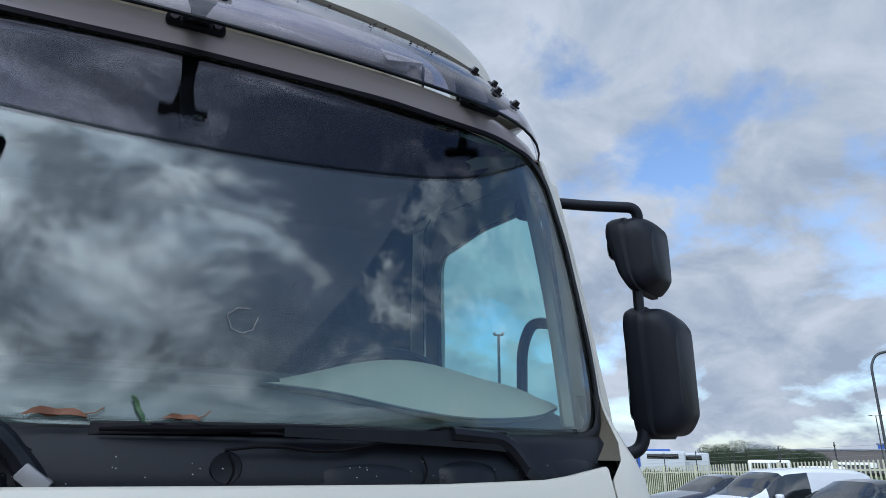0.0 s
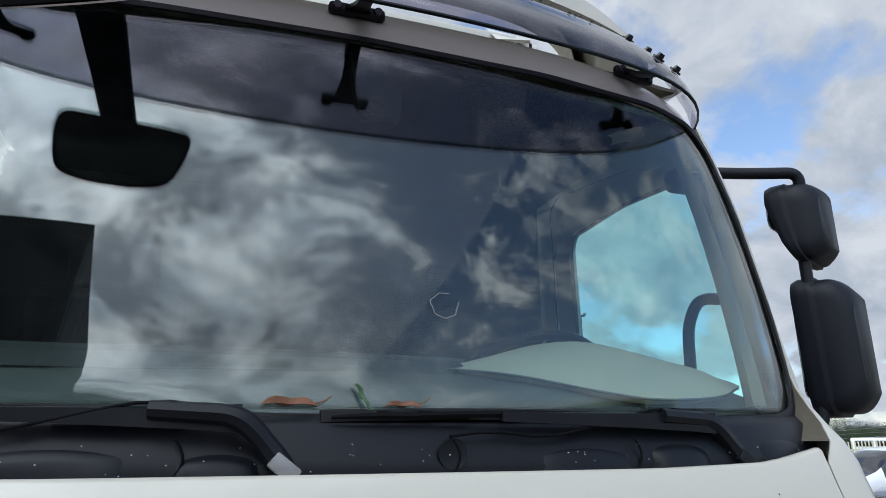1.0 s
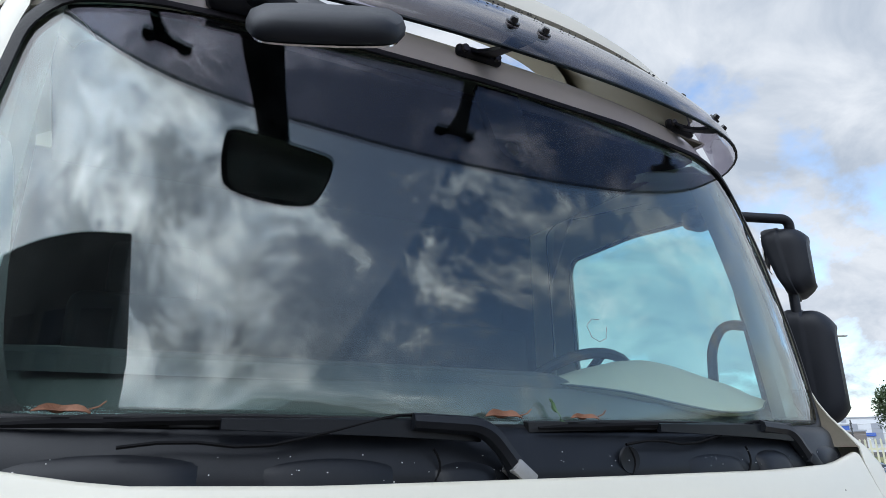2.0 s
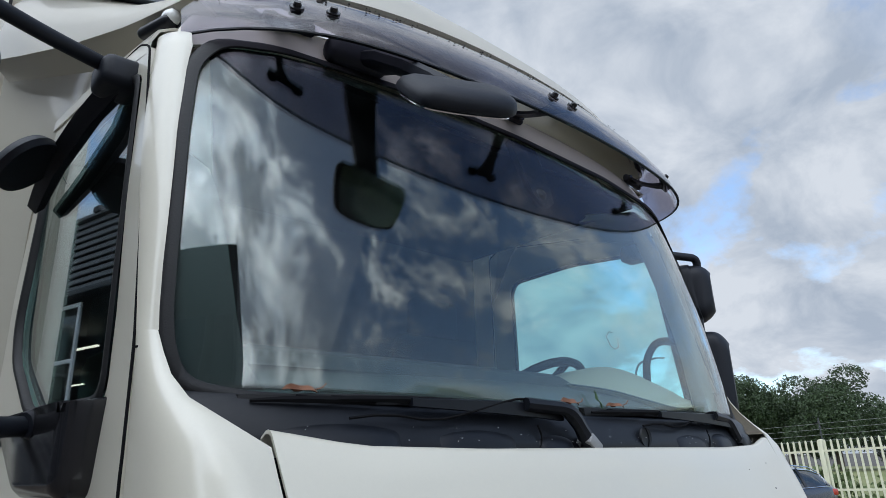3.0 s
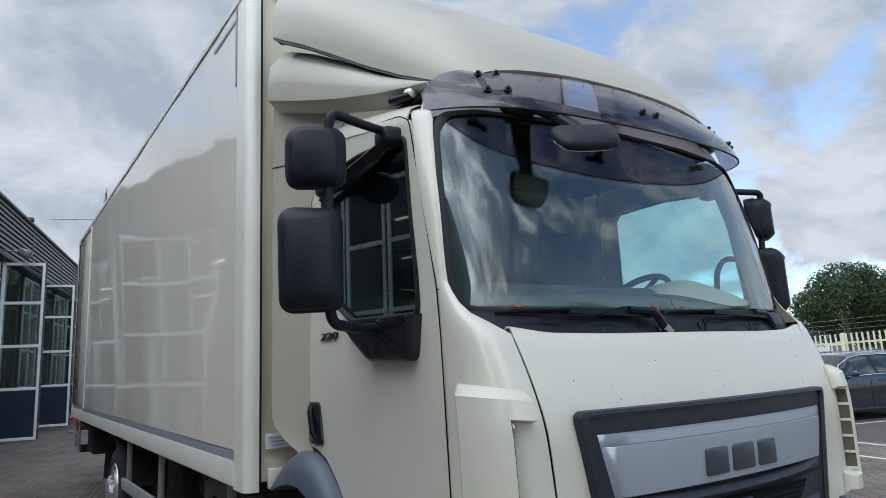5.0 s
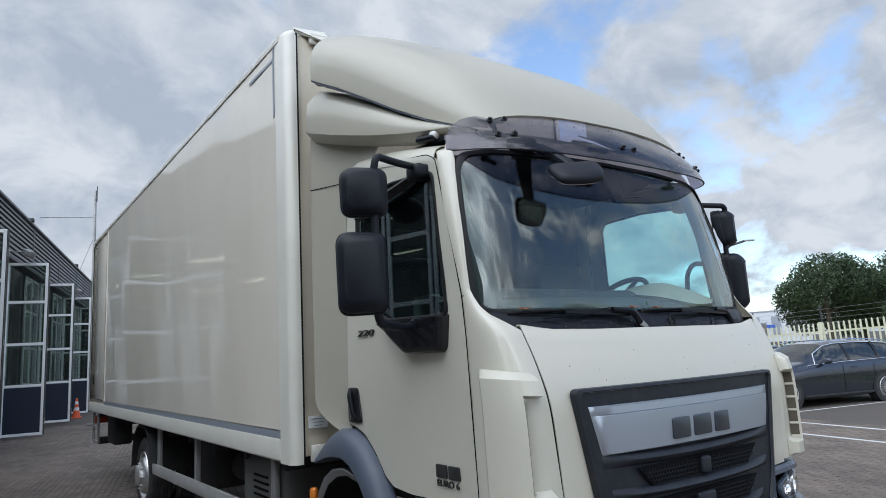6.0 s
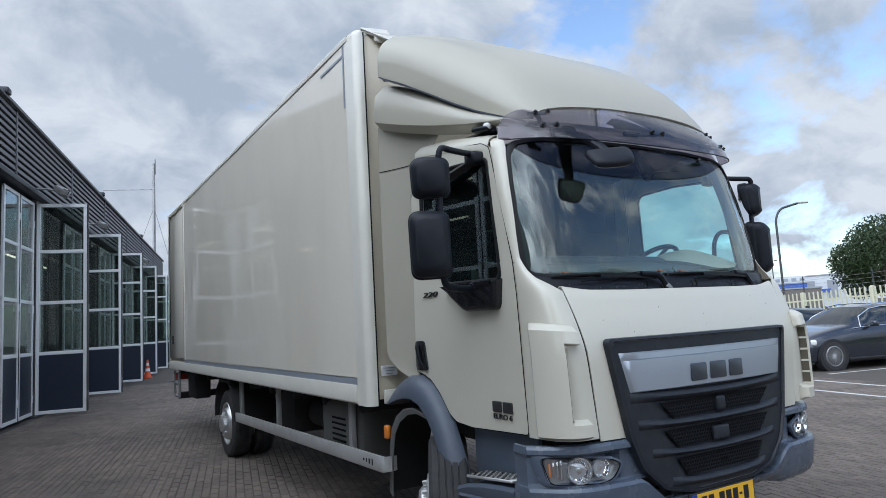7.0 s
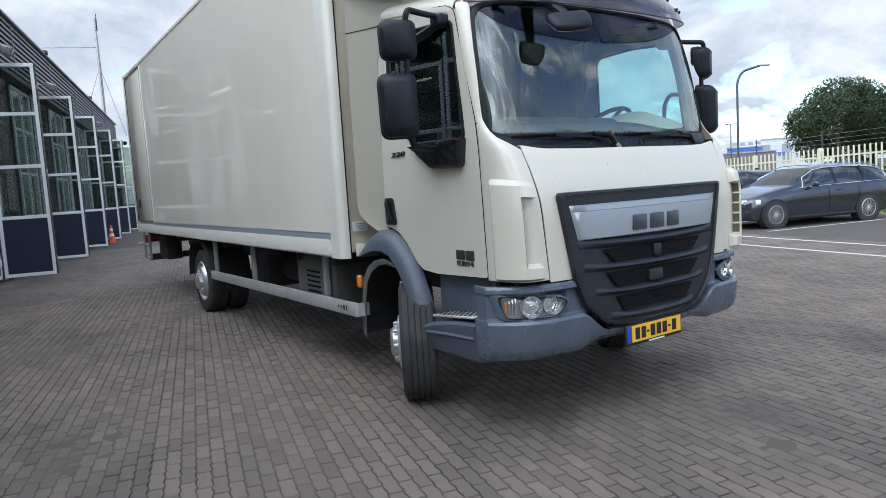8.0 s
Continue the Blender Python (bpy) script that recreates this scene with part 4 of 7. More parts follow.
    bm.faces.new([bm.verts.new(c + d * (x * 0.93) + e2 * (y * 0.90) + nrm * 0.0135) for x, y in o])
    part("mirror_glass", thick(bm, 0.003), chrome, fm, smooth=False)
    rows = []
    for x, y, z, w in ((-0.565, 0.385, 2.665, 0.052), (-0.555, 0.30, 2.630, 0.046), (-0.540, 0.22, 2.575, 0.040), (-0.525, 0.15, 2.515, 0.036), (-0.517, 0.105, 2.470, 0.034)):
        rows.append([(x + w * u, y - 0.018 * v * 0.6, z + 0.018 * v) for u, v in ((-1, -0.5), (-0.7, -1), (0.7, -1), (1, -0.5), (1, 0.5), (0.7, 1), (-0.7, 1), (-1, 0.5))])
    part("mirror_arm", capped(rows), mirror_plastic, fm)
    part("mirror_foot", rbox((0.17, 0.07, 0.08), (-0.60, 0.375, 2.660), 0.03, 3, Matrix.Rotation(-0.17, 4, "Z")), mirror_plastic, fm)
    for s in (-1, 1):
        m = pose(s * 0.99, 0.665, 2.722, 6, 0, s * -12)
        lamp = part("marker_lamp", rbox((0.055, 0.14, 0.034), (0, 0, 0), 0.016, 3, m), black_plastic, truck)
        part("lens", rbox((0.05, 0.055, 0.045), (0, 0, 0), 0.02, 3, m @ pose(0, -0.05, 0.012)), lamp_white, lamp)


lamp_white = mat("lamp_white", (0.7, 0.7, 0.68), 0.15, vary=0.05, coat=1.0)


def build_fairing():
    # roof air deflector shell
    rows = []
    prof = [(0.40, 2.83, 0.80, 2.735), (0.47, 2.95, 0.85, 2.75), (0.58, 3.09, 0.91, 2.795), (0.72, 3.24, 0.965, 2.86), (0.90, 3.385, 1.03, 2.96), (1.10, 3.52, 1.105, 3.085), (1.30, 3.625, 1.18, 3.205), (1.45, 3.69, 1.235, 3.285), (1.52, 3.715, 1.25, 3.325)]
    for y, zt, w, zs in prof:
        row = []
        n = 36
        k = min(1.0, max(0.0, (y - 0.4) / 0.9))
        ex, ez = lerp(0.62, 0.42, k), lerp(0.74, 0.52, k)
        for j in range(n + 1):
            ang = math.pi * j / n
            cx, sz = math.cos(ang), math.sin(ang)
            x = -w * math.copysign(abs(cx) ** ex, cx)
            row.append((x, y - 0.10 * (1 - (x / w) ** 2) * max(0, 0.9 - y) / 0.5, zs + (zt - zs) * max(0.0, sz) ** ez))
        rows.append(row)
    fairing = part("roof_fairing", thick(grid(rows), 0.012), fairing_cream_shaded, truck, "cream moulded roof air deflector", angle=60)
    # rear closing rim and dark underside
    lip = rows[-1]
    part("rear_rim", grid([lip, [(x * 0.96, y + 0.01, z - 0.03) for x, y, z in lip], [(x * 0.9, y - 0.2, z - 0.10) for x, y, z in lip]]), fairing_cream_shaded, fairing)
    for s in (-1, 1):
        bm = grid([[(s * w * 0.995, y, zs - 0.002), (s * (w - 0.05), y, zs - 0.012), (s * (w - 0.16), y, zs - 0.005)] for y, zt, w, zs in prof[1:]])
        part("lower_edge", thick(bm, 0.01), arch_grey, fairing)
        # wing below the shell
        rows = []
        for k in range(15):
            t = k / 14
            y = lerp(0.50, 1.66, t)
            xo = along([(0.50, 0.975), (0.8, 1.03), (1.1, 1.10), (1.4, 1.175), (1.55, 1.21), (1.66, 1.225)], y)
            zl = along([(0.50, 2.735), (0.8, 2.79), (1.1, 2.86), (1.4, 2.945), (1.66, 3.03)], y)
            zt = along([(0.50, 2.745), (0.8, 2.875), (1.1, 3.05), (1.4, 3.215), (1.58, 3.29), (1.66, 3.27)], y)
            rows.append([(s * (xo - 0.13), y, zt + 0.01), (s * (xo - 0.05), y, zt), (s * (xo - 0.012), y, lerp(zl, zt, 0.8)), (s * xo, y, lerp(zl, zt, 0.35)), (s * xo, y, zl), (s * (xo - 0.014), y, zl - 0.012), (s * (xo - 0.10 * (1 - 0.4 * t)), y, zl - 0.055)])
        wing = part("fairing_wing", thick(grid(rows), 0.008), fairing_cream_shaded, fairing, angle=50)
        # tall side fairing that flares out to the box
        rows = []
        zs = [1.18, 1.19, 1.21, 1.24, 1.28, 1.33, 1.38, 1.45, 1.6, 1.9, 2.2, 2.45, 2.672, 2.678, 2.72, 2.78, 2.84, 2.90, 2.96, 3.01]
        for z in zs:
            k = max(0.0, (z - 2.55) / 0.46)
            low = max(0.0, (1.39 - z) / 0.21)
            inx = lerp(1.062, 0.97, k)
            iny = lerp(1.475, 0.98, k ** 0.8)
            outy = 1.72 - 0.02 * k - 0.235 * low ** 1.9
            outx = 1.178 - 0.10 * low ** 1.9
            row = []
            for j in range(12):
                t = j / 11
                y = lerp(iny, outy, t)
                bulge = t ** (1.15 + 1.2 * k)
                row.append((s * (lerp(inx, outx, bulge) - (0.004 if 2.67 < z < 2.68 else 0)), y, z))
            row += [(s * (outx - 0.008), outy + 0.018, z), (s * (outx - 0.06), outy + 0.02, z)]
            rows.append(row)
        sf = part("side_fairing", thick(grid(rows), 0.008), fairing_cream_shaded, truck, "cream side fairing between cab and box", angle=50)
        part("joint_line", grid([[(s * (lerp(1.062, 1.178, (j / 11) ** 1.2) + 0.001), lerp(1.43, 1.72, j / 11), z) for j in range(12)] for z in (2.673, 2.679)]), rubber, sf)


def build_grille():
    # dark surround; its lower end dips into the bumper
    out = [(-0.768, 1.437), (0.768, 1.437), (0.665, 0.92), (0.60, 0.76), (0.46, 0.635), (0.26, 0.595), (-0.26, 0.595), (-0.46, 0.635), (-0.60, 0.76), (-0.665, 0.92)]
    out = [(p[0], p[1]) for p in out]
    ring = []
    corner = rounded(out, 0.035, 4)
    for p, q in zip(corner, corner[1:] + corner[:1]):
        n = max(1, int(math.dist(p, q) / 0.07))
        ring += [(lerp(p[0], q[0], k / n), lerp(p[1], q[1], k / n)) for k in range(n)]
    c = Vector((0, 1.02))
    rows = []
    for k, lift in ((1.0, 0.012), (0.995, -0.022), (0.965, -0.026), (0.955, -0.014)):
        rows.append([(c.x + (p[0] - c.x) * k, front_y(p[0] * k, 1.0) + lift, c.y + (p[1] - c.y) * k) for p in ring])
    bm = grid(rows, True)
    inner = [(p[0] * 0.957, c.y + (p[1] - c.y) * 0.957) for p in ring]

    def half_at(z):
        best = 0.0
        for (x0, z0), (x1, z1) in zip(inner, inner[1:] + inner[:1]):
            if abs(z1 - z0) > 1e-6 and min(z0, z1) <= z <= max(z0, z1):
                best = max(best, abs(lerp(x0, x1, (z - z0) / (z1 - z0))))
        return best
    zlo, zhi = min(p[1] for p in inner) + 0.002, max(p[1] for p in inner) - 0.002
    grid([[(u * half_at(z), front_y(u * half_at(z), 1.0) - 0.012, z) for u in [-1 + k / 8 for k in range(17)]] for z in [lerp(zlo, zhi, k / 24) for k in range(25)]], False, bm)
    grille = part("grille", bm, grille_grey, truck, "dark grey front grille with honeycomb inserts")
    grille.location = (-0.026, -0.016, 0.004)
    # silver name panel
    rows = []
    for z, t in ((1.150, 0.0), (1.156, 1.0), (1.25, 1.25), (1.315, 1.1), (1.318, 0.85), (1.322, 1.05), (1.352, 0.9), (1.358, 0.0)):
        w = lerp(0.636, 0.690, (z - 1.15) / 0.2)
        rows.append([(u * w, front_y(u * w, 1.2) - 0.012 - 0.016 * t * (1 - max(0.0, abs(u) - 0.95) / 0.05) - 0.012 * (1 - abs(u) ** 4), z) for u in [-1, -0.985, -0.96] + [-0.92 + 1.84 * j / 22 for j in range(23)] + [0.96, 0.985, 1]])
    panel = part("name_panel", thick(grid(rows), 0.004), silver_panel, grille, "brushed silver-blue panel with a plain badge")
    for x, w in ((-0.165, 0.125), (-0.005, 0.135), (0.150, 0.115)):
        o = rounded([(x - w / 2, 1.178), (x + w / 2, 1.178), (x + w / 2, 1.272), (x - w / 2, 1.272)], 0.012, 3)
        bm = prism(o, 0.010, Matrix(((1, 0, 0, 0), (0, 0, -1, -0.090), (0, 1, 0, 0), (0, 0, 0, 1))), 0.003)
        part("badge_block", bm, badge_grey, panel)
    # shelves between the mesh fields
    for z, w, h, dpt in ((1.112, 0.64, 0.058, 0.030), (0.968, 0.60, 0.050, 0.040), (0.815, 0.52, 0.046, 0.040), (0.655, 0.40, 0.05, 0.03)):
        rows = []
        for dz, dd in ((-h / 2, 0.0), (-h / 4, 0.7), (0.0, 1.0), (h / 4, 0.8), (h / 2, 0.0)):
            rows.append([(u * w, front_y(u * w, 1.0) - 0.013 - dpt * dd * (1 - abs(u) ** 6), z + dz + 0.014 * u * u) for u in [-1 + j / 10 for j in range(21)]])
        part("shelf", grid(rows), grille_grey, grille)
    for z0, z1, w0, w1 in ((0.995, 1.083, 0.37, 0.46), (0.842, 0.938, 0.35, 0.44), (0.690, 0.786, 0.30, 0.36)):
        ym = front_y(0.2, 1.0) - 0.024
        bm = bmesh.new()
        bm.faces.new([bm.verts.new((x, ym + 0.004, z)) for x, z in ((-w0, z0), (w0, z0), (w1, z1), (-w1, z1))])
        field = part("mesh_field", thick(bm, 0.004), mesh_black, grille, smooth=False)
        bm = bmesh.new()
        step = 0.021
        nz = int((z1 - z0) / 0.0185)
        for r in range(nz):
            z = z0 + 0.010 + r * 0.0185
            w = lerp(w0, w1, (z - z0) / (z1 - z0)) - 0.012
            nx = int(w / step)
            for q in range(-nx, nx + 1):
                x = q * step + (step / 2 if r % 2 else 0)
                if abs(x) > w or abs(x) < 0.035 and r == nz // 2:
                    continue
                o1 = [bm.verts.new((x + 0.0125 * math.cos(a0), ym - 0.004, z + 0.0105 * math.sin(a0))) for a0 in [math.pi / 6 + math.pi / 3 * k for k in range(6)]]
                o2 = [bm.verts.new((x + 0.0088 * math.cos(a0), ym - 0.003, z + 0.0072 * math.sin(a0))) for a0 in [math.pi / 6 + math.pi / 3 * k for k in range(6)]]
                for k in range(6):
                    bm.faces.new((o1[k], o1[(k + 1) % 6], o2[(k + 1) % 6], o2[k]))
        tagged(part("honeycomb", bm, comb_black, field, smooth=False), kind="stuff")
    for z, w in ((1.04, 0.07), (0.885, 0.13)):
        part("sensor_cover", rbox((w, 0.03, 0.075), (0.0 if w < 0.1 else -0.02, front_y(0, 1) - 0.030, z), 0.012, 3), grille_grey, grille)


def bumper_y(x):
    ax = abs(x)
    return -0.048 + 0.07 * x * x + 2.6 * max(0, ax - 0.90) ** 2.1


def bumper_ring(z, out, back=0.32, pocket=0.0):
    """Plan line of the bumper at a height, from one rear end round to the other."""
    pts = []
    w = 1.165 + out * 0.3
    pts.append((-w + 0.01, back, z))
    for j in range(49):
        x = -w + 2 * w * j / 48
        y = bumper_y(x) - out + (pocket if 0.755 < abs(x) < 1.10 else 0.0)
        y = min(y, back - 0.01)
        pts.append((x, y, z))
    pts.append((w - 0.01, back, z))
    return pts


lamp_silver = mat("lamp_silver", (0.52, 0.53, 0.54), 0.25, metal=0.7, vary=0.06, scale=30, fine=200)


def build_bumper():
    rows = [bumper_ring(z, o, 0.32, p) for z, o, p in ((0.925, -0.04, 0), (0.922, 0.004, 0), (0.908, 0.018, 0), (0.886, 0.020, 0), (0.880, 0.002, 0), (0.868, -0.012, 0.0), (0.852, -0.012, 0.05), (0.748, -0.016, 0.05), (0.735, -0.016, 0.0), (0.715, -0.004, 0))]
    upper = part("bumper_top", grid(rows), bumper_grey, truck, "blue-grey plastic bumper with scuffs", angle=28)
    rows = [bumper_ring(z, o) for z, o in ((0.724, -0.02), (0.722, 0.032), (0.706, 0.044), (0.64, 0.036), (0.56, 0.022), (0.515, 0.0), (0.487, -0.035), (0.480, -0.10))]
    low = []
    for r in rows:
        row = []
        for x, y, z in r:
            k = max(0.0, 1 - abs(x) / 0.62)
            k = min(1.0, k * 4)
            # shallower in the middle, under the plate
            zz = z if z < 0.60 else lerp(z, 0.575 + (z - 0.6) * 0.12, k)
            zz = lerp(zz, zz + 0.035, k) if z < 0.52 else zz
            row.append((x, y + 0.012 * k, zz))
        low.append(row)
    part("bumper_bottom", grid(low), bumper_grey, truck, angle=28)
    for s in (-1, 1):
        # headlamp: dark bowl, reflectors, clear cover
        o = rounded([(-1.128, 0.872), (-0.80, 0.842), (-0.732, 0.810), (-0.79, 0.742), (-0.86, 0.728), (-1.10, 0.738)], [0.03, 0.02, 0.03, 0.03, 0.02, 0.03], 4)
        o = o if s < 0 else [(-x, z) for x, z in o]
        cx = sum(p[0] for p in o) / len(o)
        cz = sum(p[1] for p in o) / len(o)
        bm = grid([[(cx + (x - cx) * k, bumper_y(cx + (x - cx) * k) + 0.030 * (1 if k < 1 else -0.2), cz + (z - cz) * k) for x, z in o] for k in (1.0, 0.97, 0.75, 0.5, 0.25, 0.02)], True)
        lamp = part("headlamp", bm, lamp_silver, truck, "clear headlamp with two round reflectors", angle=30)
        rows = []
        for k, out in ((1.13, -0.004), (1.10, 0.010), (1.02, 0.012), (0.99, -0.01)):
            rows.append([(cx + (x - cx) * k, bumper_y(cx + (x - cx) * k) - out, cz + (z - cz) * (k * 1.06 if k > 1.05 else k)) for x, z in o])
        part("lamp_surround", grid(rows, True), bumper_grey, lamp, angle=60)
        for x, r, turn in ((0.965, 0.060, 23), (0.845, 0.047, 8)):
            m = pose(s * x, bumper_y(x) + 0.022, 0.799, 90, 0, s * turn)
            b = part("reflector", lathe([(0.004, -0.030), (r * 0.5, -0.024), (r * 0.85, -0.004), (r, 0.014), (r * 1.07, 0.014), (r * 1.09, 0.004)], 14, m), chrome, lamp, smooth=False)
            part("reflector_ring", lathe([(r * 1.07, 0.012), (r * 1.10, 0.016), (r * 1.14, 0.010), (r * 1.14, 0.0)], 24, m), lamp_silver, b)
            part("bulb_cap", lathe([(0.0, 0.006), (0.012, 0.004), (0.016, -0.01), (0.016, -0.025)], 14, m), chrome, b)
        for k in range(4):
            x = 1.045 + 0.014 * k
            part("lamp_rib", rbox((0.010, 0.016, 0.10 - 0.012 * k), (s * x, bumper_y(x) + 0.016, 0.806), 0.004, 2, Matrix.Rotation(s * 0.6, 4, "Z")), chrome if k != 3 else amber, lamp)
        bm = grid([[(cx + (x - cx) * k, bumper_y(cx + (x - cx) * k) - 0.010 - 0.006 * (1 - k), cz + (z - cz) * k) for x, z in o] for k in (1.0, 0.75, 0.5, 0.25, 0.02)], True)
        # thin black ring added to draw the shade along the cover's edge
        edge = [(cx + (x - cx) * 0.985, bumper_y(cx + (x - cx) * 0.985) - 0.008, cz + (z - cz) * 0.985) for x, z in o]
        part("lamp_gasket", tube(edge + edge[:1], 0.0028, 5), mesh_black, lamp)
        cover = part("lamp_cover", bm, lamp_glass, lamp)
        cover.visible_shadow = False
        # step body behind the bumper
        bm = capped([[(s * xx, y, z) for xx, z in ((1.0, zt), (1.165 - 0.006, zt), (1.172, zt - 0.02), (1.165, 0.56), (1.135, 0.45), (1.0, 0.435))] for y, zt in ((0.325, 0.695), (0.45, 0.688), (0.62, 0.672), (0.80, 0.64), (0.90, 0.61))])
        st = part("step_box", bm, arch_grey, truck, angle=30)
        bm = capped([[(s * 1.174, y, z - 0.012), (s * 1.183, y, z), (s * 1.174, y, z + 0.014)] for y, z in ((0.33, 0.60), (0.6, 0.588), (0.86, 0.57))])
        part("step_moulding", bm, arch_grey, st)
        part("step_plate", rbox((0.155, 0.44, 0.016), (s * 1.09, 0.565, 0.706), 0.004, 1, Matrix.Rotation(-0.09, 4, "X")), alu, st, "perforated aluminium step plate")
        bm = bmesh.new()
        for r in range(6):
            for q in range(9):
                rbox((0.016, 0.030, 0.006), (s * (1.03 + 0.024 * r), 0.38 + 0.046 * q + 0.02 * (r % 2), 0.7125 + 0.0165 - 0.0041 * q - 0.0017 * (r % 2)), 0.002, 1, Matrix.Rotation(-0.09, 4, "X"), bm)
        part("tread_slots", bm, mesh_black, st, smooth=False)
        # entry recess above the step
        part("entry_wall", rbox((0.03, 0.62, 0.34), (s * 0.985, 0.62, 0.80), 0.01), arch_grey, truck)
        # wheel arch flare
        arc = [(0.905, 0.60), (0.945, 0.70), (1.00, 0.82), (1.075, 0.965), (1.17, 1.085), (1.28, 1.175), (1.40, 1.222), (1.54, 1.222), (1.66, 1.18), (1.765, 1.095), (1.80, 1.03)]
        inn = [(1.005, 0.58), (1.045, 0.67), (1.095, 0.78), (1.16, 0.89), (1.24, 0.985), (1.33, 1.045), (1.43, 1.075), (1.54, 1.075), (1.63, 1.06), (1.72, 1.035), (1.79, 1.015)]
        rows = []
        for (y0, z0), (y1, z1) in zip(arc, inn):
            rows.append([(s * (SIDE - 0.02), y0 - 0.0, z0 + 0.004), (s * (SIDE + 0.03), y0, z0), (s * (SIDE + 0.075), lerp(y0, y1, 0.25), lerp(z0, z1, 0.25)), (s * (SIDE + 0.098), lerp(y0, y1, 0.6), lerp(z0, z1, 0.6)), (s * (SIDE + 0.10), y1, z1), (s * (SIDE + 0.085), y1 + 0.01, z1 - 0.008), (s * (SIDE - 0.1), y1 + 0.012, z1 - 0.01)])
        part("wheel_arch", grid(rows), arch_grey, truck, "blue-grey plastic wheel arch", angle=50)
        # mudguard behind the wheel
        arc = [(1.30, 0.985), (1.45, 1.01), (1.58, 0.99), (1.70, 0.93), (1.78, 0.84), (1.82, 0.70), (1.845, 0.52), (1.85, 0.40)]
        rows = [[(s * 0.82, y, z), (s * 1.10, y, z), (s * 1.135, y - 0.005, z - 0.005), (s * 1.14, y - 0.035, z - 0.03)] for y, z in arc]
        part("mudguard", thick(grid(rows), 0.008), chassis, truck)
        rows = [[(s * 1.138, y + 0.008, z + 0.006), (s * 1.146, y - 0.004, z), (s * 1.140, y - 0.045, z - 0.03)] for y, z in arc]
        part("mudguard_rim", thick(grid(rows), 0.006), tank_grey, truck)
        part("side_marker", rbox((0.045, 0.055, 0.10), (s * 1.145, 1.845, 0.815), 0.018, 3), amber, truck)
    # number plate, its marks as plain bars
    plate = part("number_plate", rbox((0.545, 0.014, 0.135), (0, -0.062, 0.502), 0.006, 2), ink, truck, "yellow licence plate with plain dark bars")
    plate.location = (-0.062, -0.022, 0.028)
    part("plate_face", rbox((0.475, 0.004, 0.105), (0.022, -0.0705, 0.508), 0.001, 1), plate_yellow, plate)
    part("plate_strip", rbox((0.042, 0.004, 0.105), (-0.238, -0.0705, 0.508), 0.001, 1), plate_blue, plate)
    for x, w, h in ((-0.165, 0.040, 0.072), (-0.108, 0.040, 0.072), (-0.066, 0.022, 0.012), (-0.020, 0.042, 0.072), (0.038, 0.042, 0.072), (0.096, 0.042, 0.072), (0.142, 0.022, 0.012), (0.190, 0.040, 0.072)):
        part("plate_bar", rbox((w, 0.003, h), (x, -0.0735, 0.508), 0.0, 1), ink, plate)
    part("holder_bar", rbox((0.15, 0.002, 0.009), (0.02, -0.0695, 0.443), 0.0, 1), white_mark, plate)


def build_wheel(name, at, turn, outer, width=0.25, r=0.42, lugs=8):
    """A wheel whose axle points along x; outer: -1 or 1, the side of the visible face."""
    m = Matrix.Translation(at) @ Matrix.Rotation(radians(turn), 4, "Z") @ Matrix.Rotation(radians(90 * outer), 4, "Y")
    h = width / 2
    prof = [(r * 0.60, -h * 0.8), (r * 0.80, -h), (r * 0.93, -h * 0.97), (r * 0.985, -h * 0.85)]
    for k in range(5):
        z0, z1 = lerp(-h * 0.80, h * 0.80, k / 5), lerp(-h * 0.80, h * 0.80, (k + 1) / 5)
        prof += [(r, z0 + 0.004), (r, z1 - 0.006), (r - 0.009, z1 - 0.004), (r - 0.009, z1 + 0.002)] if k < 4 else [(r, z0 + 0.004), (r, z1)]
    prof += [(r * 0.985, h * 0.85), (r * 0.93, h * 0.97), (r * 0.80, h), (r * 0.66, h * 0.92), (r * 0.60, h * 0.8)]
    wheel = part(name, lathe(prof, 48, m), tyre_rubber, truck, "dusty black truck tyre on a steel rim", angle=25)
    prof = [(r * 0.645, h * 0.86), (r * 0.63, h * 0.98), (r * 0.60, h * 0.90), (r * 0.56, h * 0.35), (r * 0.52, h * 0.55), (r * 0.47, h * 1.0), (r * 0.44, h * 1.12), (r * 0.36, h * 1.18), (r * 0.26, h * 1.18), (r * 0.255, h * 1.45), (r * 0.20, h * 1.6), (0.0, h * 1.62)]
    rim = part("rim", lathe(prof, 40, m), steel_rim, wheel, "silver steel rim", angle=25)
    for k in range(lugs):
        a0 = 2 * math.pi * k / lugs
        part("wheel_nut", lathe([(0.0, 0.03), (0.011, 0.03), (0.016, 0.0)], 6, m @ Matrix.Translation((r * 0.32 * math.cos(a0), r * 0.32 * math.sin(a0), h * 1.17))), steel_rim, rim)
    return wheel


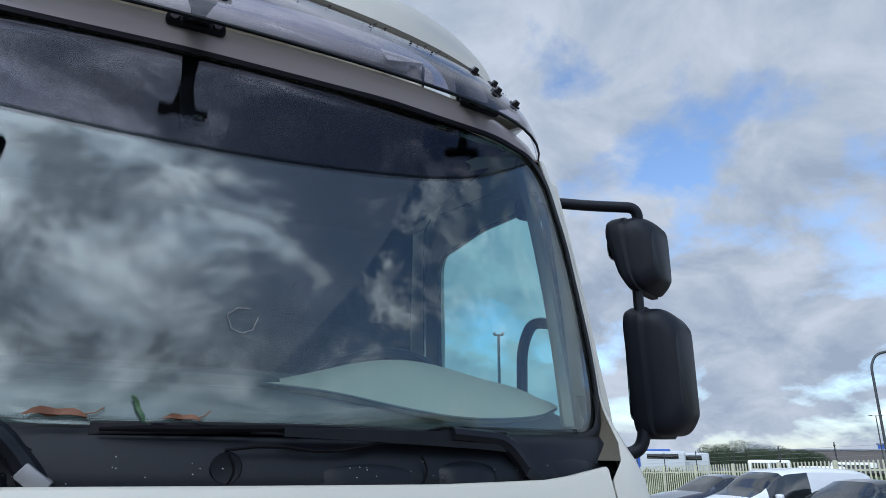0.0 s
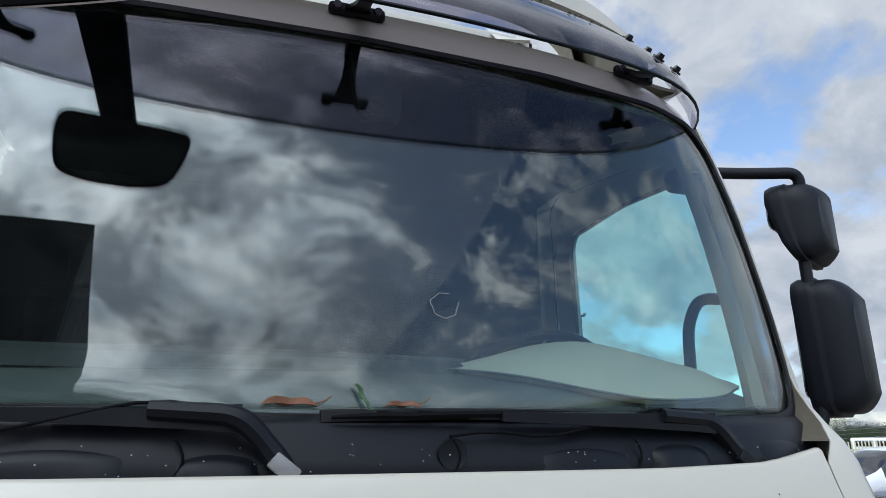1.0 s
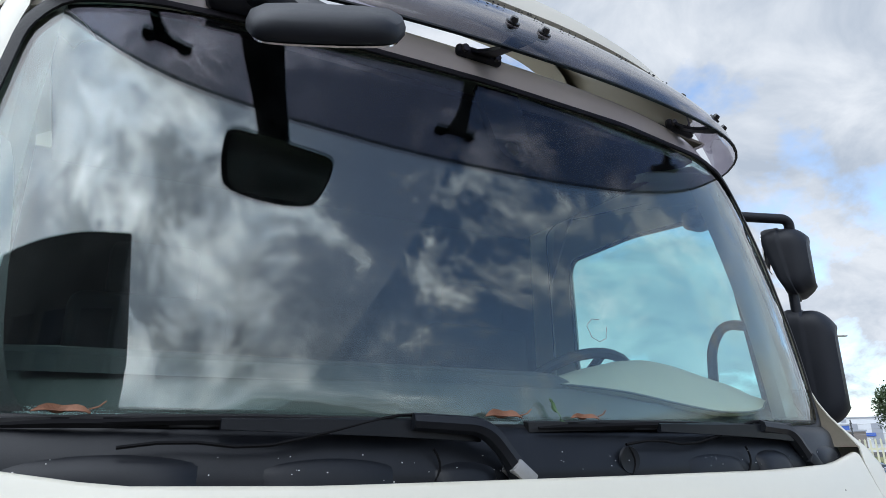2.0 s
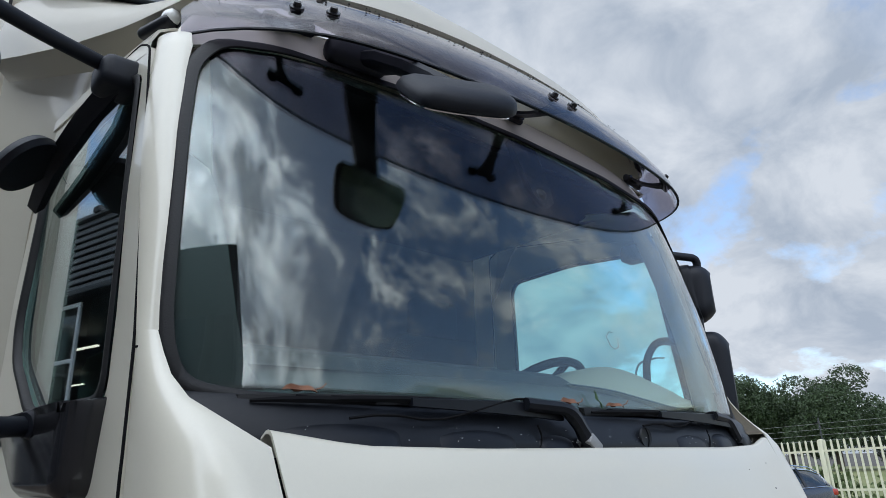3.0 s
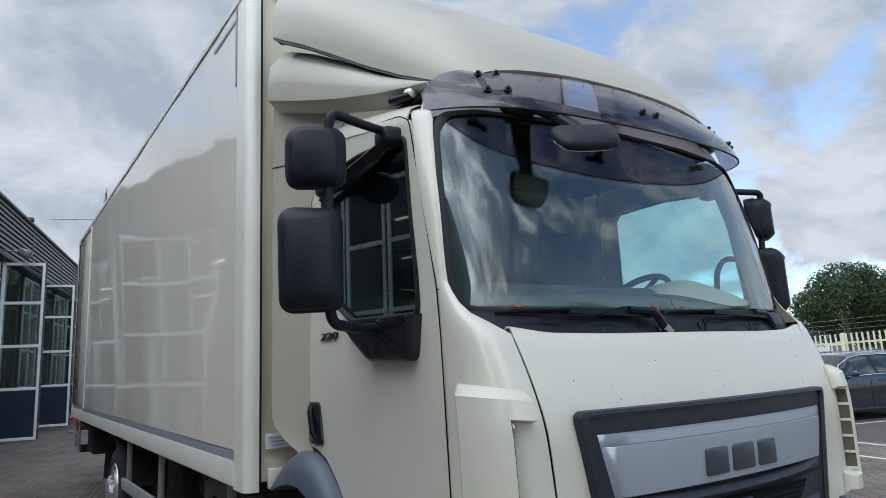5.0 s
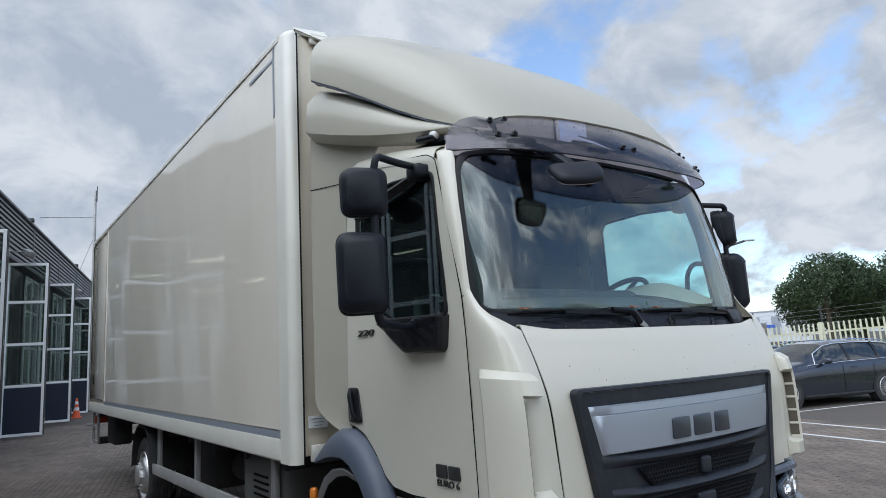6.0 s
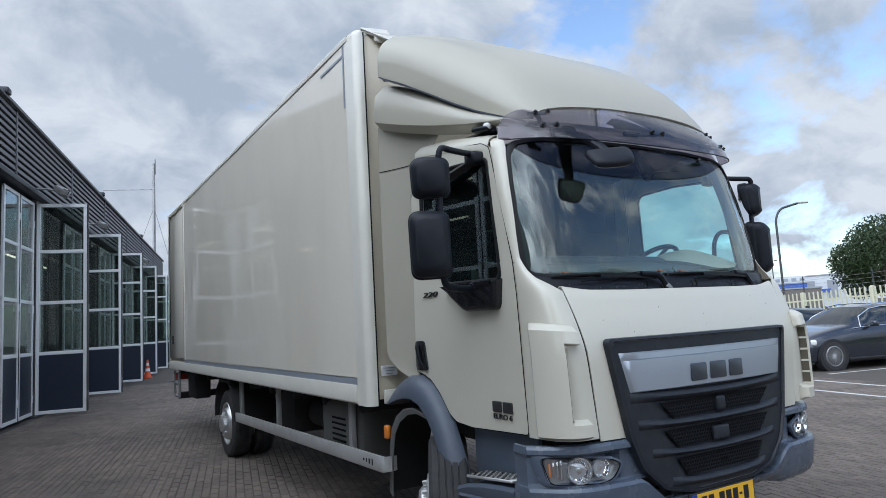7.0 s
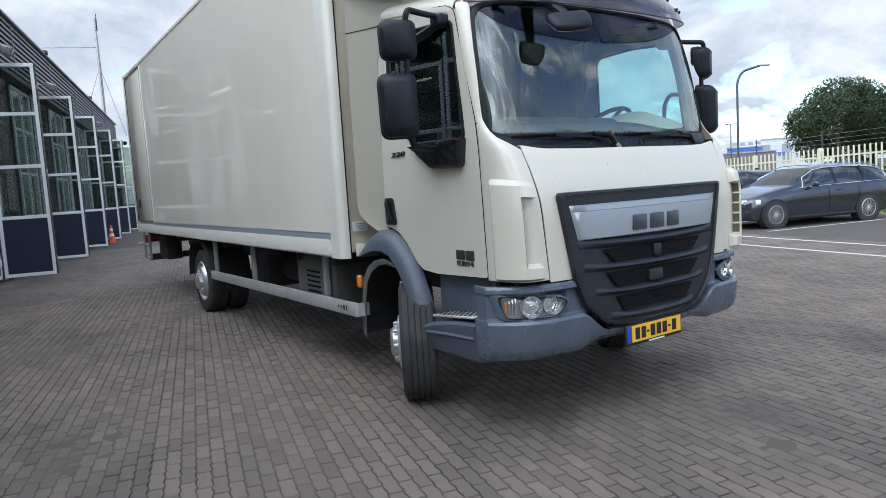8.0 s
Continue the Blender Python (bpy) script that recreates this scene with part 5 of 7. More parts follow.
def build_box():
    X, Y0, Y1, Z0, Z1 = 1.27, 1.865, 10.55, 1.0, 3.835
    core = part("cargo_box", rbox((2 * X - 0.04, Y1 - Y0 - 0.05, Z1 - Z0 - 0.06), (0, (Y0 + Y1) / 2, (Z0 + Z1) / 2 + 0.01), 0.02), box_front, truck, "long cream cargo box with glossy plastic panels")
    for s in (-1, 1):
        # side skin with slight waves in the sheet
        rows = []
        for i in range(60):
            y = lerp(2.05, 9.03, i / 59)
            rows.append([(s * (X - 0.004 + 0.0016 * math.sin(y * 2.3 + z * 1.1) + 0.0009 * math.sin(y * 7.1 - z * 3.7)), y, z) for z in [lerp(1.20, 3.775, k / 16) for k in range(17)]])
        part("side_skin", grid(rows), box_panel, core, "glossy off-white side panel with soft reflections")
        part("side_door", rbox((0.016, 1.42, 2.53), (s * (X - 0.012), 9.765, 2.475), 0.006), box_panel, core)
        for y in (9.045, 10.49):
            part("door_frame", rbox((0.020, 0.03 if y < 9.5 else 0.06, 2.64), (s * (X - 0.004), y, 2.45), 0.006), box_trim, core)
        part("door_seal", tube([(s * (X + 0.001), 9.065, 1.21), (s * (X + 0.001), 9.065, 3.73), (s * (X + 0.001), 10.45, 3.73), (s * (X + 0.001), 10.45, 1.21), (s * (X + 0.001), 9.065, 1.21)], 0.006, 5), rubber, core)
        part("door_latch", rbox((0.018, 0.10, 0.15), (s * (X + 0.002), 10.18, 1.52), 0.006), gloss_black, core)
        # rounded front corner post
        rows = []
        for z in (Z0, Z1 - 0.055, Z1 - 0.02, Z1 - 0.002):
            k = 0.0 if z < Z1 - 0.04 else (0.012 if z < Z1 - 0.01 else 0.03)
            row = [(s * (X - k), 2.055, z)]
            for j in range(9):
                a0 = j / 8 * math.pi / 2
                row.append((s * (X - k - 0.055 + 0.055 * math.cos(a0)), Y0 + k + 0.055 - 0.055 * math.sin(a0), z))
            row.append((s * (X - 0.075), Y0 + k, z))
            rows.append(row)
        part("corner_post", thick(grid(rows), 0.012), box_trim, core, angle=60)
        part("post_gasket", rbox((0.012, 0.010, Z1 - Z0 - 0.06), (s * (X - 0.081), Y0 + 0.006, (Z0 + Z1) / 2), 0.0), rubber, core)
        # rails
        bm = capped([[(s * (X + 0.004), y, 3.772), (s * (X + 0.008), y, 3.80), (s * (X + 0.002), y, 3.818), (s * (X - 0.03), y, 3.832), (s * (X - 0.12), y, 3.834), (s * (X - 0.12), y, 3.772)] for y in (1.99, Y1)])
        part("roof_rail", bm, box_trim, core, angle=30)
        bm = capped([[(s * (X + 0.003), y, 1.150), (s * (X + 0.010), y, 1.135), (s * (X + 0.008), y, 1.02), (s * (X - 0.01), y, 1.005), (s * (X - 0.12), y, 1.005), (s * (X - 0.12), y, 1.15)] for y in (2.05, Y1)])
        part("bottom_rail", bm, box_trim, core, angle=30)
        part("reflective_band", rbox((0.006, 6.98, 0.050), (s * (X + 0.001), 5.54, 1.168), 0.0), band_grey, core)
        part("corner_tape", rbox((0.003, 0.026, 0.50), (s * (X + 0.0005), 2.085, 3.515), 0.0), band_grey, core)
        part("corner_tape", rbox((0.003, 0.47, 0.022), (s * (X + 0.0005), 2.335, 3.685), 0.0), band_grey, core)
        part("rear_edge", rbox((0.03, 0.05, 2.83), (s * (X - 0.008), Y1 + 0.01, 2.42), 0.008), alu, core)
    rows = []
    for x in [lerp(-1.2, 1.2, k / 8) for k in range(9)]:
        rows.append([(x, Y0 + 0.02, Z1 - 0.03), (x, Y0 + 0.03, Z1 - 0.005), (x, Y0 + 0.10, Z1 - 0.002), (x, Y1, Z1 - 0.002)])
    part("box_roof", grid(rows), box_trim, core)
    part("front_rail", rbox((2.2, 0.03, 0.08), (0, Y0, Z1 - 0.05), 0.01), box_trim, core)
    part("front_sill", rbox((2.3, 0.03, 0.10), (0, Y0 - 0.004, 1.06), 0.008), box_trim, core)
    st = part("maker_plate", rbox((0.13, 0.004, 0.075), (-1.10, Y0 - 0.004, 1.245), 0.002, 1), white_mark, core, "small sticker with unreadable print")
    for k in range(3):
        part("print_bar", rbox((0.09 - 0.02 * k, 0.002, 0.005), (-1.10, Y0 - 0.008, 1.265 - 0.02 * k), 0), band_grey, st)
    # frame, floor bearers, tanks, guards
    for s in (-1, 1):
        part("chassis_rail", rbox((0.08, 9.6, 0.24), (s * 0.43, 5.5, 0.80), 0.01), chassis, truck)
    for k in range(11):
        part("bearer", rbox((2.30, 0.06, 0.09), (0, 2.3 + 0.8 * k, 0.955), 0.01), chassis, truck)
    part("silencer", rbox((0.55, 0.80, 0.46), (-0.86, 2.80, 0.725), 0.06, 3), tank_grey, truck, "dirty grey exhaust box with louvres")
    bm = bmesh.new()
    for k in range(6):
        rbox((0.008, 0.30 - 0.02 * (k % 2), 0.016), (-1.139, 2.78, 0.60 + 0.045 * k), 0.002, 1, None, bm)
    part("louvres", bm, mesh_black, truck, smooth=False)
    part("air_tank", lathe([(0.0, 0), (0.10, 0.005), (0.13, 0.03), (0.13, 0.67), (0.10, 0.695), (0.0, 0.7)], 20, pose(-0.80, 3.45, 0.72, -90)), chassis, truck)
    part("battery_box", rbox((0.45, 0.55, 0.45), (-0.80, 4.55, 0.74), 0.03), chassis, truck)
    part("spare_carrier", rbox((0.9, 0.7, 0.22), (-0.3, 5.1, 0.62), 0.05), chassis, truck)
    part("fuel_tank", rbox((0.52, 1.0, 0.5), (0.82, 3.0, 0.70), 0.08, 3), alu, truck)
    for s in (-1, 1):
        rows = []
        line = bend([(s * 1.13, 1.80, 0.60), (s * 1.205, 1.805, 0.60), (s * 1.215, 1.83, 0.60), (s * 1.215, 6.0, 0.552)], 0.03, 4)
        for x, y, z in line:
            rows.append([(x, y, z - 0.053), (x + s * 0.004, y, z - 0.045), (x + s * 0.004, y, z + 0.045), (x, y, z + 0.053), (x - s * 0.03, y + 0.004, z + 0.05), (x - s * 0.03, y + 0.004, z - 0.05)])
        g = part("side_guard", capped(rows), alu, truck, "silver aluminium side guard rail", angle=30)
        for y in (2.43, 4.35, 5.85):
            part("guard_hanger", rbox((0.045, 0.055, 0.44), (s * 1.165, y, 0.78), 0.006), galva, g)
        for k in range(4):
            part("sticker_trace", rbox((0.003, 0.012 + 0.01 * (k % 2), 0.045 - 0.009 * k), (s * 1.2215, 1.96 + 0.05 * k, 0.60), 0), ink, g)
        # rear mudguard, tail frame and lamp
        arc = [(5.96, 0.50), (5.98, 0.68), (6.08, 0.86), (6.26, 0.97), (6.50, 0.985), (6.74, 0.97), (6.92, 0.86), (7.01, 0.66), (7.03, 0.48)]
        part("rear_mudguard", thick(grid([[(s * 0.70, y, z), (s * 1.235, y, z), (s * 1.24, y, z - 0.02)] for y, z in arc]), 0.01), chassis, truck)
        part("tail_lamp", rbox((0.30, 0.07, 0.13), (s * 1.06, 10.38, 0.865), 0.02), red_lens, truck)
        fr = part("tail_frame", tube([(s * 1.20, 10.0, 0.97), (s * 1.20, 10.0, 0.52)], 0.022, 6), galva, truck)
        for p, q in (((s * 1.20, 10.48, 0.97), (s * 1.20, 10.48, 0.52)), ((s * 1.20, 10.0, 0.53), (s * 1.20, 10.48, 0.53)), ((s * 1.20, 10.0, 0.75), (s * 1.20, 10.48, 0.75)), ((s * 1.20, 10.48, 0.78), (s * 1.29, 10.57, 0.78))):
            part("frame_bar", tube([p, q], 0.022, 6), galva, fr)
        part("tail_box", rbox((0.25, 0.6, 0.40), (s * 1.02, 9.2, 0.76), 0.03), chassis, truck)
    part("rear_underrun", rbox((2.3, 0.08, 0.12), (0, 10.45, 0.52), 0.02), chassis, truck)
    part("axle", tube([(-1.0, 6.50, 0.42), (1.0, 6.50, 0.42)], 0.075, 10), chassis, truck)
    part("front_axle", tube([(-0.95, 1.27, 0.42), (0.95, 1.27, 0.42)], 0.06, 10), chassis, truck)
    part("cab_floor", rbox((1.95, 1.5, 0.06), (0, 0.86, 1.0), 0.01), chassis, truck)
    part("engine", rbox((0.75, 1.2, 0.55), (0, 1.1, 0.74), 0.08), chassis, truck)
    part("inner_arch", rbox((0.30, 0.95, 0.06), (-0.86, 1.36, 1.04), 0.02), chassis, truck)
    part("inner_arch", rbox((0.30, 0.95, 0.06), (0.86, 1.36, 1.04), 0.02), chassis, truck)
    part("nose_shield", rbox((1.9, 0.05, 0.95), (0, 0.22, 1.05), 0.02), chassis, truck)


def soft(table, v):
    """A table read with its corners eased."""
    return sum(along(table, v + d) for d in (-0.05, -0.035, -0.02, 0.0, 0.02, 0.035, 0.05)) / 7


def build_cabin():
    # dashboard
    rows = []
    for y, z in ((0.24, 1.74), (0.26, 1.80), (0.31, 1.845), (0.42, 1.885), (0.56, 1.915), (0.66, 1.915), (0.70, 1.89), (0.71, 1.70), (0.70, 1.3)):
        rows.append([(x, y + 0.12 * x * x, z) for x in [-1.02 + 2.04 * j / 24 for j in range(25)]])
    dash = part("dashboard", grid(rows), dash_dark, truck, "grey moulded dashboard", angle=50)
    # instrument hood: a low hump with a lip that sweeps down towards the glass
    lip_y = [(0.22, 0.43), (0.36, 0.355), (0.50, 0.315), (0.65, 0.305), (0.80, 0.33), (0.90, 0.365), (0.99, 0.43)]
    lip_z = [(0.22, 1.898), (0.36, 1.880), (0.50, 1.850), (0.65, 1.830), (0.80, 1.836), (0.90, 1.848), (0.96, 1.860), (1.0, 1.885)]
    top_z = [(0.22, 1.902), (0.36, 1.938), (0.46, 1.968), (0.55, 1.982), (0.62, 1.983), (0.72, 1.966), (0.82, 1.946), (0.90, 1.934), (0.96, 1.922), (0.985, 1.910), (1.0, 1.885)]
    rows = []
    for j in range(45):
        x = lerp(0.22, 0.99, j / 44)
        yl, zl, zt = soft(lip_y, x), soft(lip_z, x), soft(top_z, x)
        row = [(x, yl + 0.02, zl - 0.012), (x, yl, zl)]
        for k in range(1, 9):
            v = k / 8
            row.append((x, lerp(yl, 0.50 + 0.04 * x, v), lerp(zl, zt, math.sin(math.pi / 2 * v) ** 0.9)))
        row += [(x, 0.60 + 0.04 * x, zt - 0.004), (x, 0.70, zt - 0.03)]
        rows.append(row)
    hood = part("instrument_hood", grid(rows), dash_light, dash, "pale grey-green instrument hood", angle=70)
    part("hood_seam", tube([(x, soft(lip_y, x) - 0.001, soft(lip_z, x) - 0.003) for x in [lerp(0.22, 0.98, k / 30) for k in range(31)]], 0.003, 5), trim_inner, hood)
    rows = []
    for y, z in ((0.60, 1.915), (0.62, 1.945), (0.66, 1.95), (0.69, 1.93)):
        rows.append([(x, y, z - 0.03 * max(0, abs(x + 0.30) / 0.6 - 0.93)) for x in [-0.93 + 1.26 * j / 20 for j in range(21)]])
    part("dash_tray_rim", grid(rows), dash_dark, dash)
    rows = []
    for j in range(41):
        x = -0.93 + 1.22 * j / 40
        k = math.sqrt(max(0.0, 1 - max(0.0, (x - 0.17) / 0.12) ** 2))
        rows.append([(x, 0.45 + dy * k + 0.04 * x * x, 1.882 + dz * k) for dy, dz in ((-0.04, -0.006), (-0.034, 0.026), (-0.01, 0.040), (0.03, 0.041), (0.05, 0.020))])
    part("dash_ledge", grid(rows), ledge_grey, dash)
    # steering wheel
    m = pose(0.63, 0.88, 1.905, -35, 0, 0)
    wheel = part("steering_wheel", tube([m @ Vector((0.215 * math.cos(t), 0.215 * math.sin(t), 0)) for t in [2 * math.pi * k / 32 for k in range(33)]], 0.017, 8, None, False), black_plastic, truck)
    part("hub", rbox((0.16, 0.13, 0.05), (0, 0, 0), 0.02, 2, m), black_plastic, wheel)
    part("column", tube([m @ Vector((0, 0, 0)), (0.63, 0.66, 1.65)], 0.045, 8), black_plastic, wheel)
    for a0 in (0.1, 3.04, 4.71):
        part("spoke", tube([m @ Vector((0.05 * math.cos(a0), 0.05 * math.sin(a0), 0)), m @ Vector((0.21 * math.cos(a0), 0.21 * math.sin(a0), 0))], 0.014, 6), black_plastic, wheel)
    for x in (-0.62, 0.62):
        seat = part("seat", rbox((0.50, 0.50, 0.16), (x, 1.18, 1.52), 0.06, 3), seat_cloth_cabin_shade, truck, "dark cloth cab seat")
        part("backrest", rbox((0.48, 0.12, 0.66), (x, 1.44, 1.90), 0.05, 3), seat_cloth_cabin_shade, seat)
        part("headrest", rbox((0.28, 0.09, 0.20), (x, 1.46, 2.31), 0.04, 3), seat_cloth_cabin_shade, seat)
    # lining and curtain carry the dim cabin's shade in their colour
    part("headlining", rbox((1.94, 1.05, 0.02), (0, 1.08, 2.70), 0.0), seat_cloth_cabin_shade, truck)
    part("rear_curtain", rbox((2.0, 0.02, 1.6), (0, 1.575, 1.9), 0.0), seat_cloth_cabin_shade, truck)
    for s in (-1, 1):
        rows = []
        for i in range(12):
            z = lerp(1.82, 2.62, i / 11)
            y = screen_y(1.0, z)
            rows.append([(s * (0.955 - 0.03 * (z - 1.8)), y + 0.02, z), (s * 0.945, y + 0.05, z), (s * 0.985, y + 0.12, z), (s * 1.045, y + 0.135, z)])
        part("pillar_trim", grid(rows), pillar_pale, truck, "pale grey inner pillar trim")
        part("grab_handle", tube(bend([(s * 1.0, 0.44, 2.10), (s * 0.985, 0.53, 2.12), (s * 0.985, 0.585, 2.05), (s * 0.99, 0.60, 1.88)], 0.05, 5), 0.016, 8), black_plastic, truck)
    # sensor box behind the tinted band
    rows = []
    for z, w in ((2.615, 0.062), (2.56, 0.060), (2.50, 0.056), (2.44, 0.050), (2.41, 0.044), (2.395, 0.030), (2.391, 0.010)):
        rows.append([(0.028 + u * w, screen_y(0, z) + 0.012, z) for u in (-1, -0.6, 0, 0.6, 1)])
    cb = part("sensor_pad", thick(grid(rows), 0.02), band_black, truck, "black sensor pad behind the windscreen")
    part("sensor_lens", lathe([(0.0, 0.004), (0.008, 0.006), (0.012, 0.003), (0.016, 0.006), (0.020, 0)], 16, pose(0.016, screen_y(0, 2.425) + 0.008, 2.422, 73)), gloss_black, cb)


band_black = mat("sensor_plastic", (0.004, 0.004, 0.005), 0.7, spec=0.1, vary=0.1)
build_front()
screen_half = build_screen()
build_cowl()
build_roof(screen_half)
build_door(-1)
build_door(1)
build_door_things()
build_visor()
build_fairing()
build_grille()
build_bumper()
build_wheel("front_wheel", (-1.01, 1.24, 0.42), -31, -1)
build_wheel("front_wheel", (1.01, 1.24, 0.42), -31, 1)
for s in (-1, 1):
    build_wheel("rear_wheel", (s * 1.09, 6.50, 0.42), 0, s, 0.24)
    build_wheel("inner_rear_wheel", (s * 0.80, 6.50, 0.42), 0, s, 0.24)
build_box()
build_cabin()
side_text = Matrix(((0, 0, -1, 0), (-1, 0, 0, 0), (0, 1, 0, 0), (0, 0, 0, 1)))
lettering("220", 0.076, Matrix.Translation((-skin_x(1.28, 1.755) - 0.006, 1.255, 1.755)) @ side_text @ Matrix.Diagonal((1.65, 0.62, 1, 1)), badge_dark, truck, "model_number", 0.004, 0.25)
lettering("EURO 6", 0.045, Matrix.Translation((-skin_x(0.52, 1.03) - 0.006, 0.518, 1.030)) @ side_text @ Matrix.Diagonal((1.15, 0.9, 1, 1)), badge_dark, truck, "emission_lettering", 0.003, 0.0)
for y, w in ((0.565, 0.085), (0.465, 0.085)):
    o = rounded([(-w / 2, -0.03), (w / 2, -0.03), (w / 2, 0.03), (-w / 2, 0.03)], 0.008, 3)
    part("badge_block", prism(o, 0.008, Matrix.Translation((-skin_x(0.5, 1.08) - 0.001, y, 1.085)) @ side_text, 0.002), badge_dark, truck)


# ---- ground, building, yard; laid out along the workshop's wall ----
SITE = pose(0, 0, 0, 0, 0, -13.4)      # local x: away from the workshop, local y: along its wall


def site(x, y, z=0.0):
    return SITE @ Vector((x, y, z))


def ground_mat():
    m = mat("ground_paving", (0.040, 0.035, 0.031), 0.9, vary=0.3, scale=0.6, fine=25, bump=0.4, dirt=(0.16, 0.145, 0.13), dirt_scale=0.8, dirt_amount=0.9)
    return m


joint_sand = ground_mat()
paver_mat = mat("paver_concrete", (0.160, 0.130, 0.107), 0.80, vary=0.60, scale=1.8, fine=130, bump=1.0, dirt=(0.064, 0.055, 0.047), dirt_scale=0.6, dirt_amount=0.95, rand=0.36)
plain_paving = mat("plain_paving", (0.083, 0.070, 0.060), 0.85, vary=0.25, scale=0.7, fine=120, bump=0.5, dirt=(0.055, 0.050, 0.046), dirt_scale=0.4, dirt_amount=0.5)
line_paint = mat("line_paint", (0.62, 0.62, 0.60), 0.7, vary=0.2, scale=8, fine=60, dirt=(0.2, 0.19, 0.18), dirt_scale=6, dirt_amount=0.5)
clad_mat = mat("metal_cladding", (0.128, 0.128, 0.138), 0.45, metal=0.3, vary=0.10, scale=1.5, fine=50, dirt=(0.09, 0.09, 0.09), dirt_scale=1.5, dirt_amount=0.3)
office_grey = mat("office_panel", (0.028, 0.030, 0.028), 0.6, vary=0.12, scale=0.5, fine=20)
clad_dark = mat("dark_lintel", (0.03, 0.033, 0.04), 0.5, vary=0.15)
wall_grey = mat("wall_grey", (0.22, 0.22, 0.23), 0.7, vary=0.12, scale=1.2, fine=60, bump=0.2)
frame_white = mat("frame_white", (0.87, 0.875, 0.88), 0.3, vary=0.04, scale=4, fine=80, coat=0.4)
panel_navy = mat("panel_navy", (0.018, 0.026, 0.045), 0.4, vary=0.1, scale=4, fine=120)
hall_dark = mat("hall_inside", (0.24, 0.24, 0.235), 0.8, vary=0.3, scale=0.8, fine=6)
hall_floor = mat("hall_floor", (0.26, 0.26, 0.25), 0.5, vary=0.2, scale=0.8, fine=9)
door_glass = pane_mat("door_glass", (0.74, 0.78, 0.76), 0.9, 1.5, smear=0.06)
fence_paint = mat("fence_paint", (0.58, 0.565, 0.42), 0.5, vary=0.12, scale=5, fine=60, dirt=(0.35, 0.34, 0.25), dirt_amount=0.3)
pole_dark = mat("pole_dark", (0.05, 0.055, 0.06), 0.5, metal=0.3, vary=0.15)
grass_mat = mat("grass", (0.14, 0.16, 0.055), 0.9, vary=0.35, scale=0.3, fine=9, bump=0.6, dirt=(0.26, 0.22, 0.11), dirt_scale=0.12, dirt_amount=0.6)
leaf_mat = mat("tree_leaf", (0.026, 0.048, 0.015), 0.6, vary=0.30, scale=0.35, fine=4, rand=0.35)
bush_mat = mat("bush_leaf", (0.075, 0.105, 0.035), 0.65, vary=0.3, scale=0.4, fine=4, rand=0.4)
bark = mat("bark", (0.06, 0.048, 0.036), 0.9, vary=0.3, scale=4, fine=30, bump=0.6)
car_grey = mat("car_grey", (0.055, 0.063, 0.085), 0.18, metal=0.75, vary=0.05, scale=3, fine=300, coat=1.0)
car_dark = mat("car_dark", (0.022, 0.025, 0.032), 0.25, metal=0.4, vary=0.05, scale=3, fine=300, coat=1.0)
van_white = mat("van_white", (0.74, 0.75, 0.76), 0.3, vary=0.04, scale=3, fine=100, coat=0.8)
car_glass = pane_mat("car_glass", (0.16, 0.19, 0.20), 3.2, 1.5)
car_inside = mat("car_inside", (0.02, 0.02, 0.022), 0.9, vary=0.2)
far_white = mat("far_white", (0.50, 0.52, 0.54), 0.6, vary=0.08, scale=0.1, fine=2)
far_blue = mat("far_blue", (0.03, 0.09, 0.36), 0.5, vary=0.1, scale=0.1, fine=2)
far_grey = mat("far_grey", (0.24, 0.26, 0.29), 0.6, vary=0.1, scale=0.1, fine=2)
far_brown = mat("far_brown", (0.13, 0.115, 0.105), 0.7, vary=0.15, scale=0.1, fine=2)
cone_orange = mat("cone_orange", (0.70, 0.10, 0.03), 0.5, vary=0.15)
tube_glow = bpy.data.materials.new("tube_light")
tube_glow.use_nodes = True
tube_glow.node_tree.nodes["Principled BSDF"].inputs["Emission Color"].default_value = (1.0, 0.93, 0.75, 1)
tube_glow.node_tree.nodes["Principled BSDF"].inputs["Emission Strength"].default_value = 2.0

# one sheet to the horizon
bm = bmesh.new()
R = 2500
ring0 = [bm.verts.new((x, y, -0.012)) for x, y in ((-60, -60), (60, -60), (60, 60), (-60, 60))]
ring1 = [bm.verts.new((x, y, -0.012)) for x, y in ((-R, -R), (R, -R), (R, R), (-R, R))]
bm.faces.new(ring0)
for i in range(4):
    bm.faces.new((ring0[i], ring1[i], ring1[(i + 1) % 4], ring0[(i + 1) % 4]))
ground = tagged(finish("ground", bm, joint_sand, smooth=False), "grey-brown paved yard with dusty joints", "ground", kind="structure")


def build_road():
    # pavers run on under the bays; a plain jointless sheet stands in
    for name, x0, x1, y0, y1, lab in (("road", 8.98, 15.2, -30, 60, "plain grey-brown worn paving of the parking bays, without joints"), ("pavement", -6.7, 8.95, 22.02, 60, "grey paving running on along the workshop"), ("pavement", -6.7, 8.95, -40, -7.02, "grey paving behind the truck's nose")):
        bm = grid([[tuple(site(lerp(x0, x1, i / 4), lerp(y0, y1, k / 12), -0.003)) for i in range(5)] for k in range(13)])
        tagged(finish(name, bm, plain_paving, smooth=False), lab, name, kind="structure")


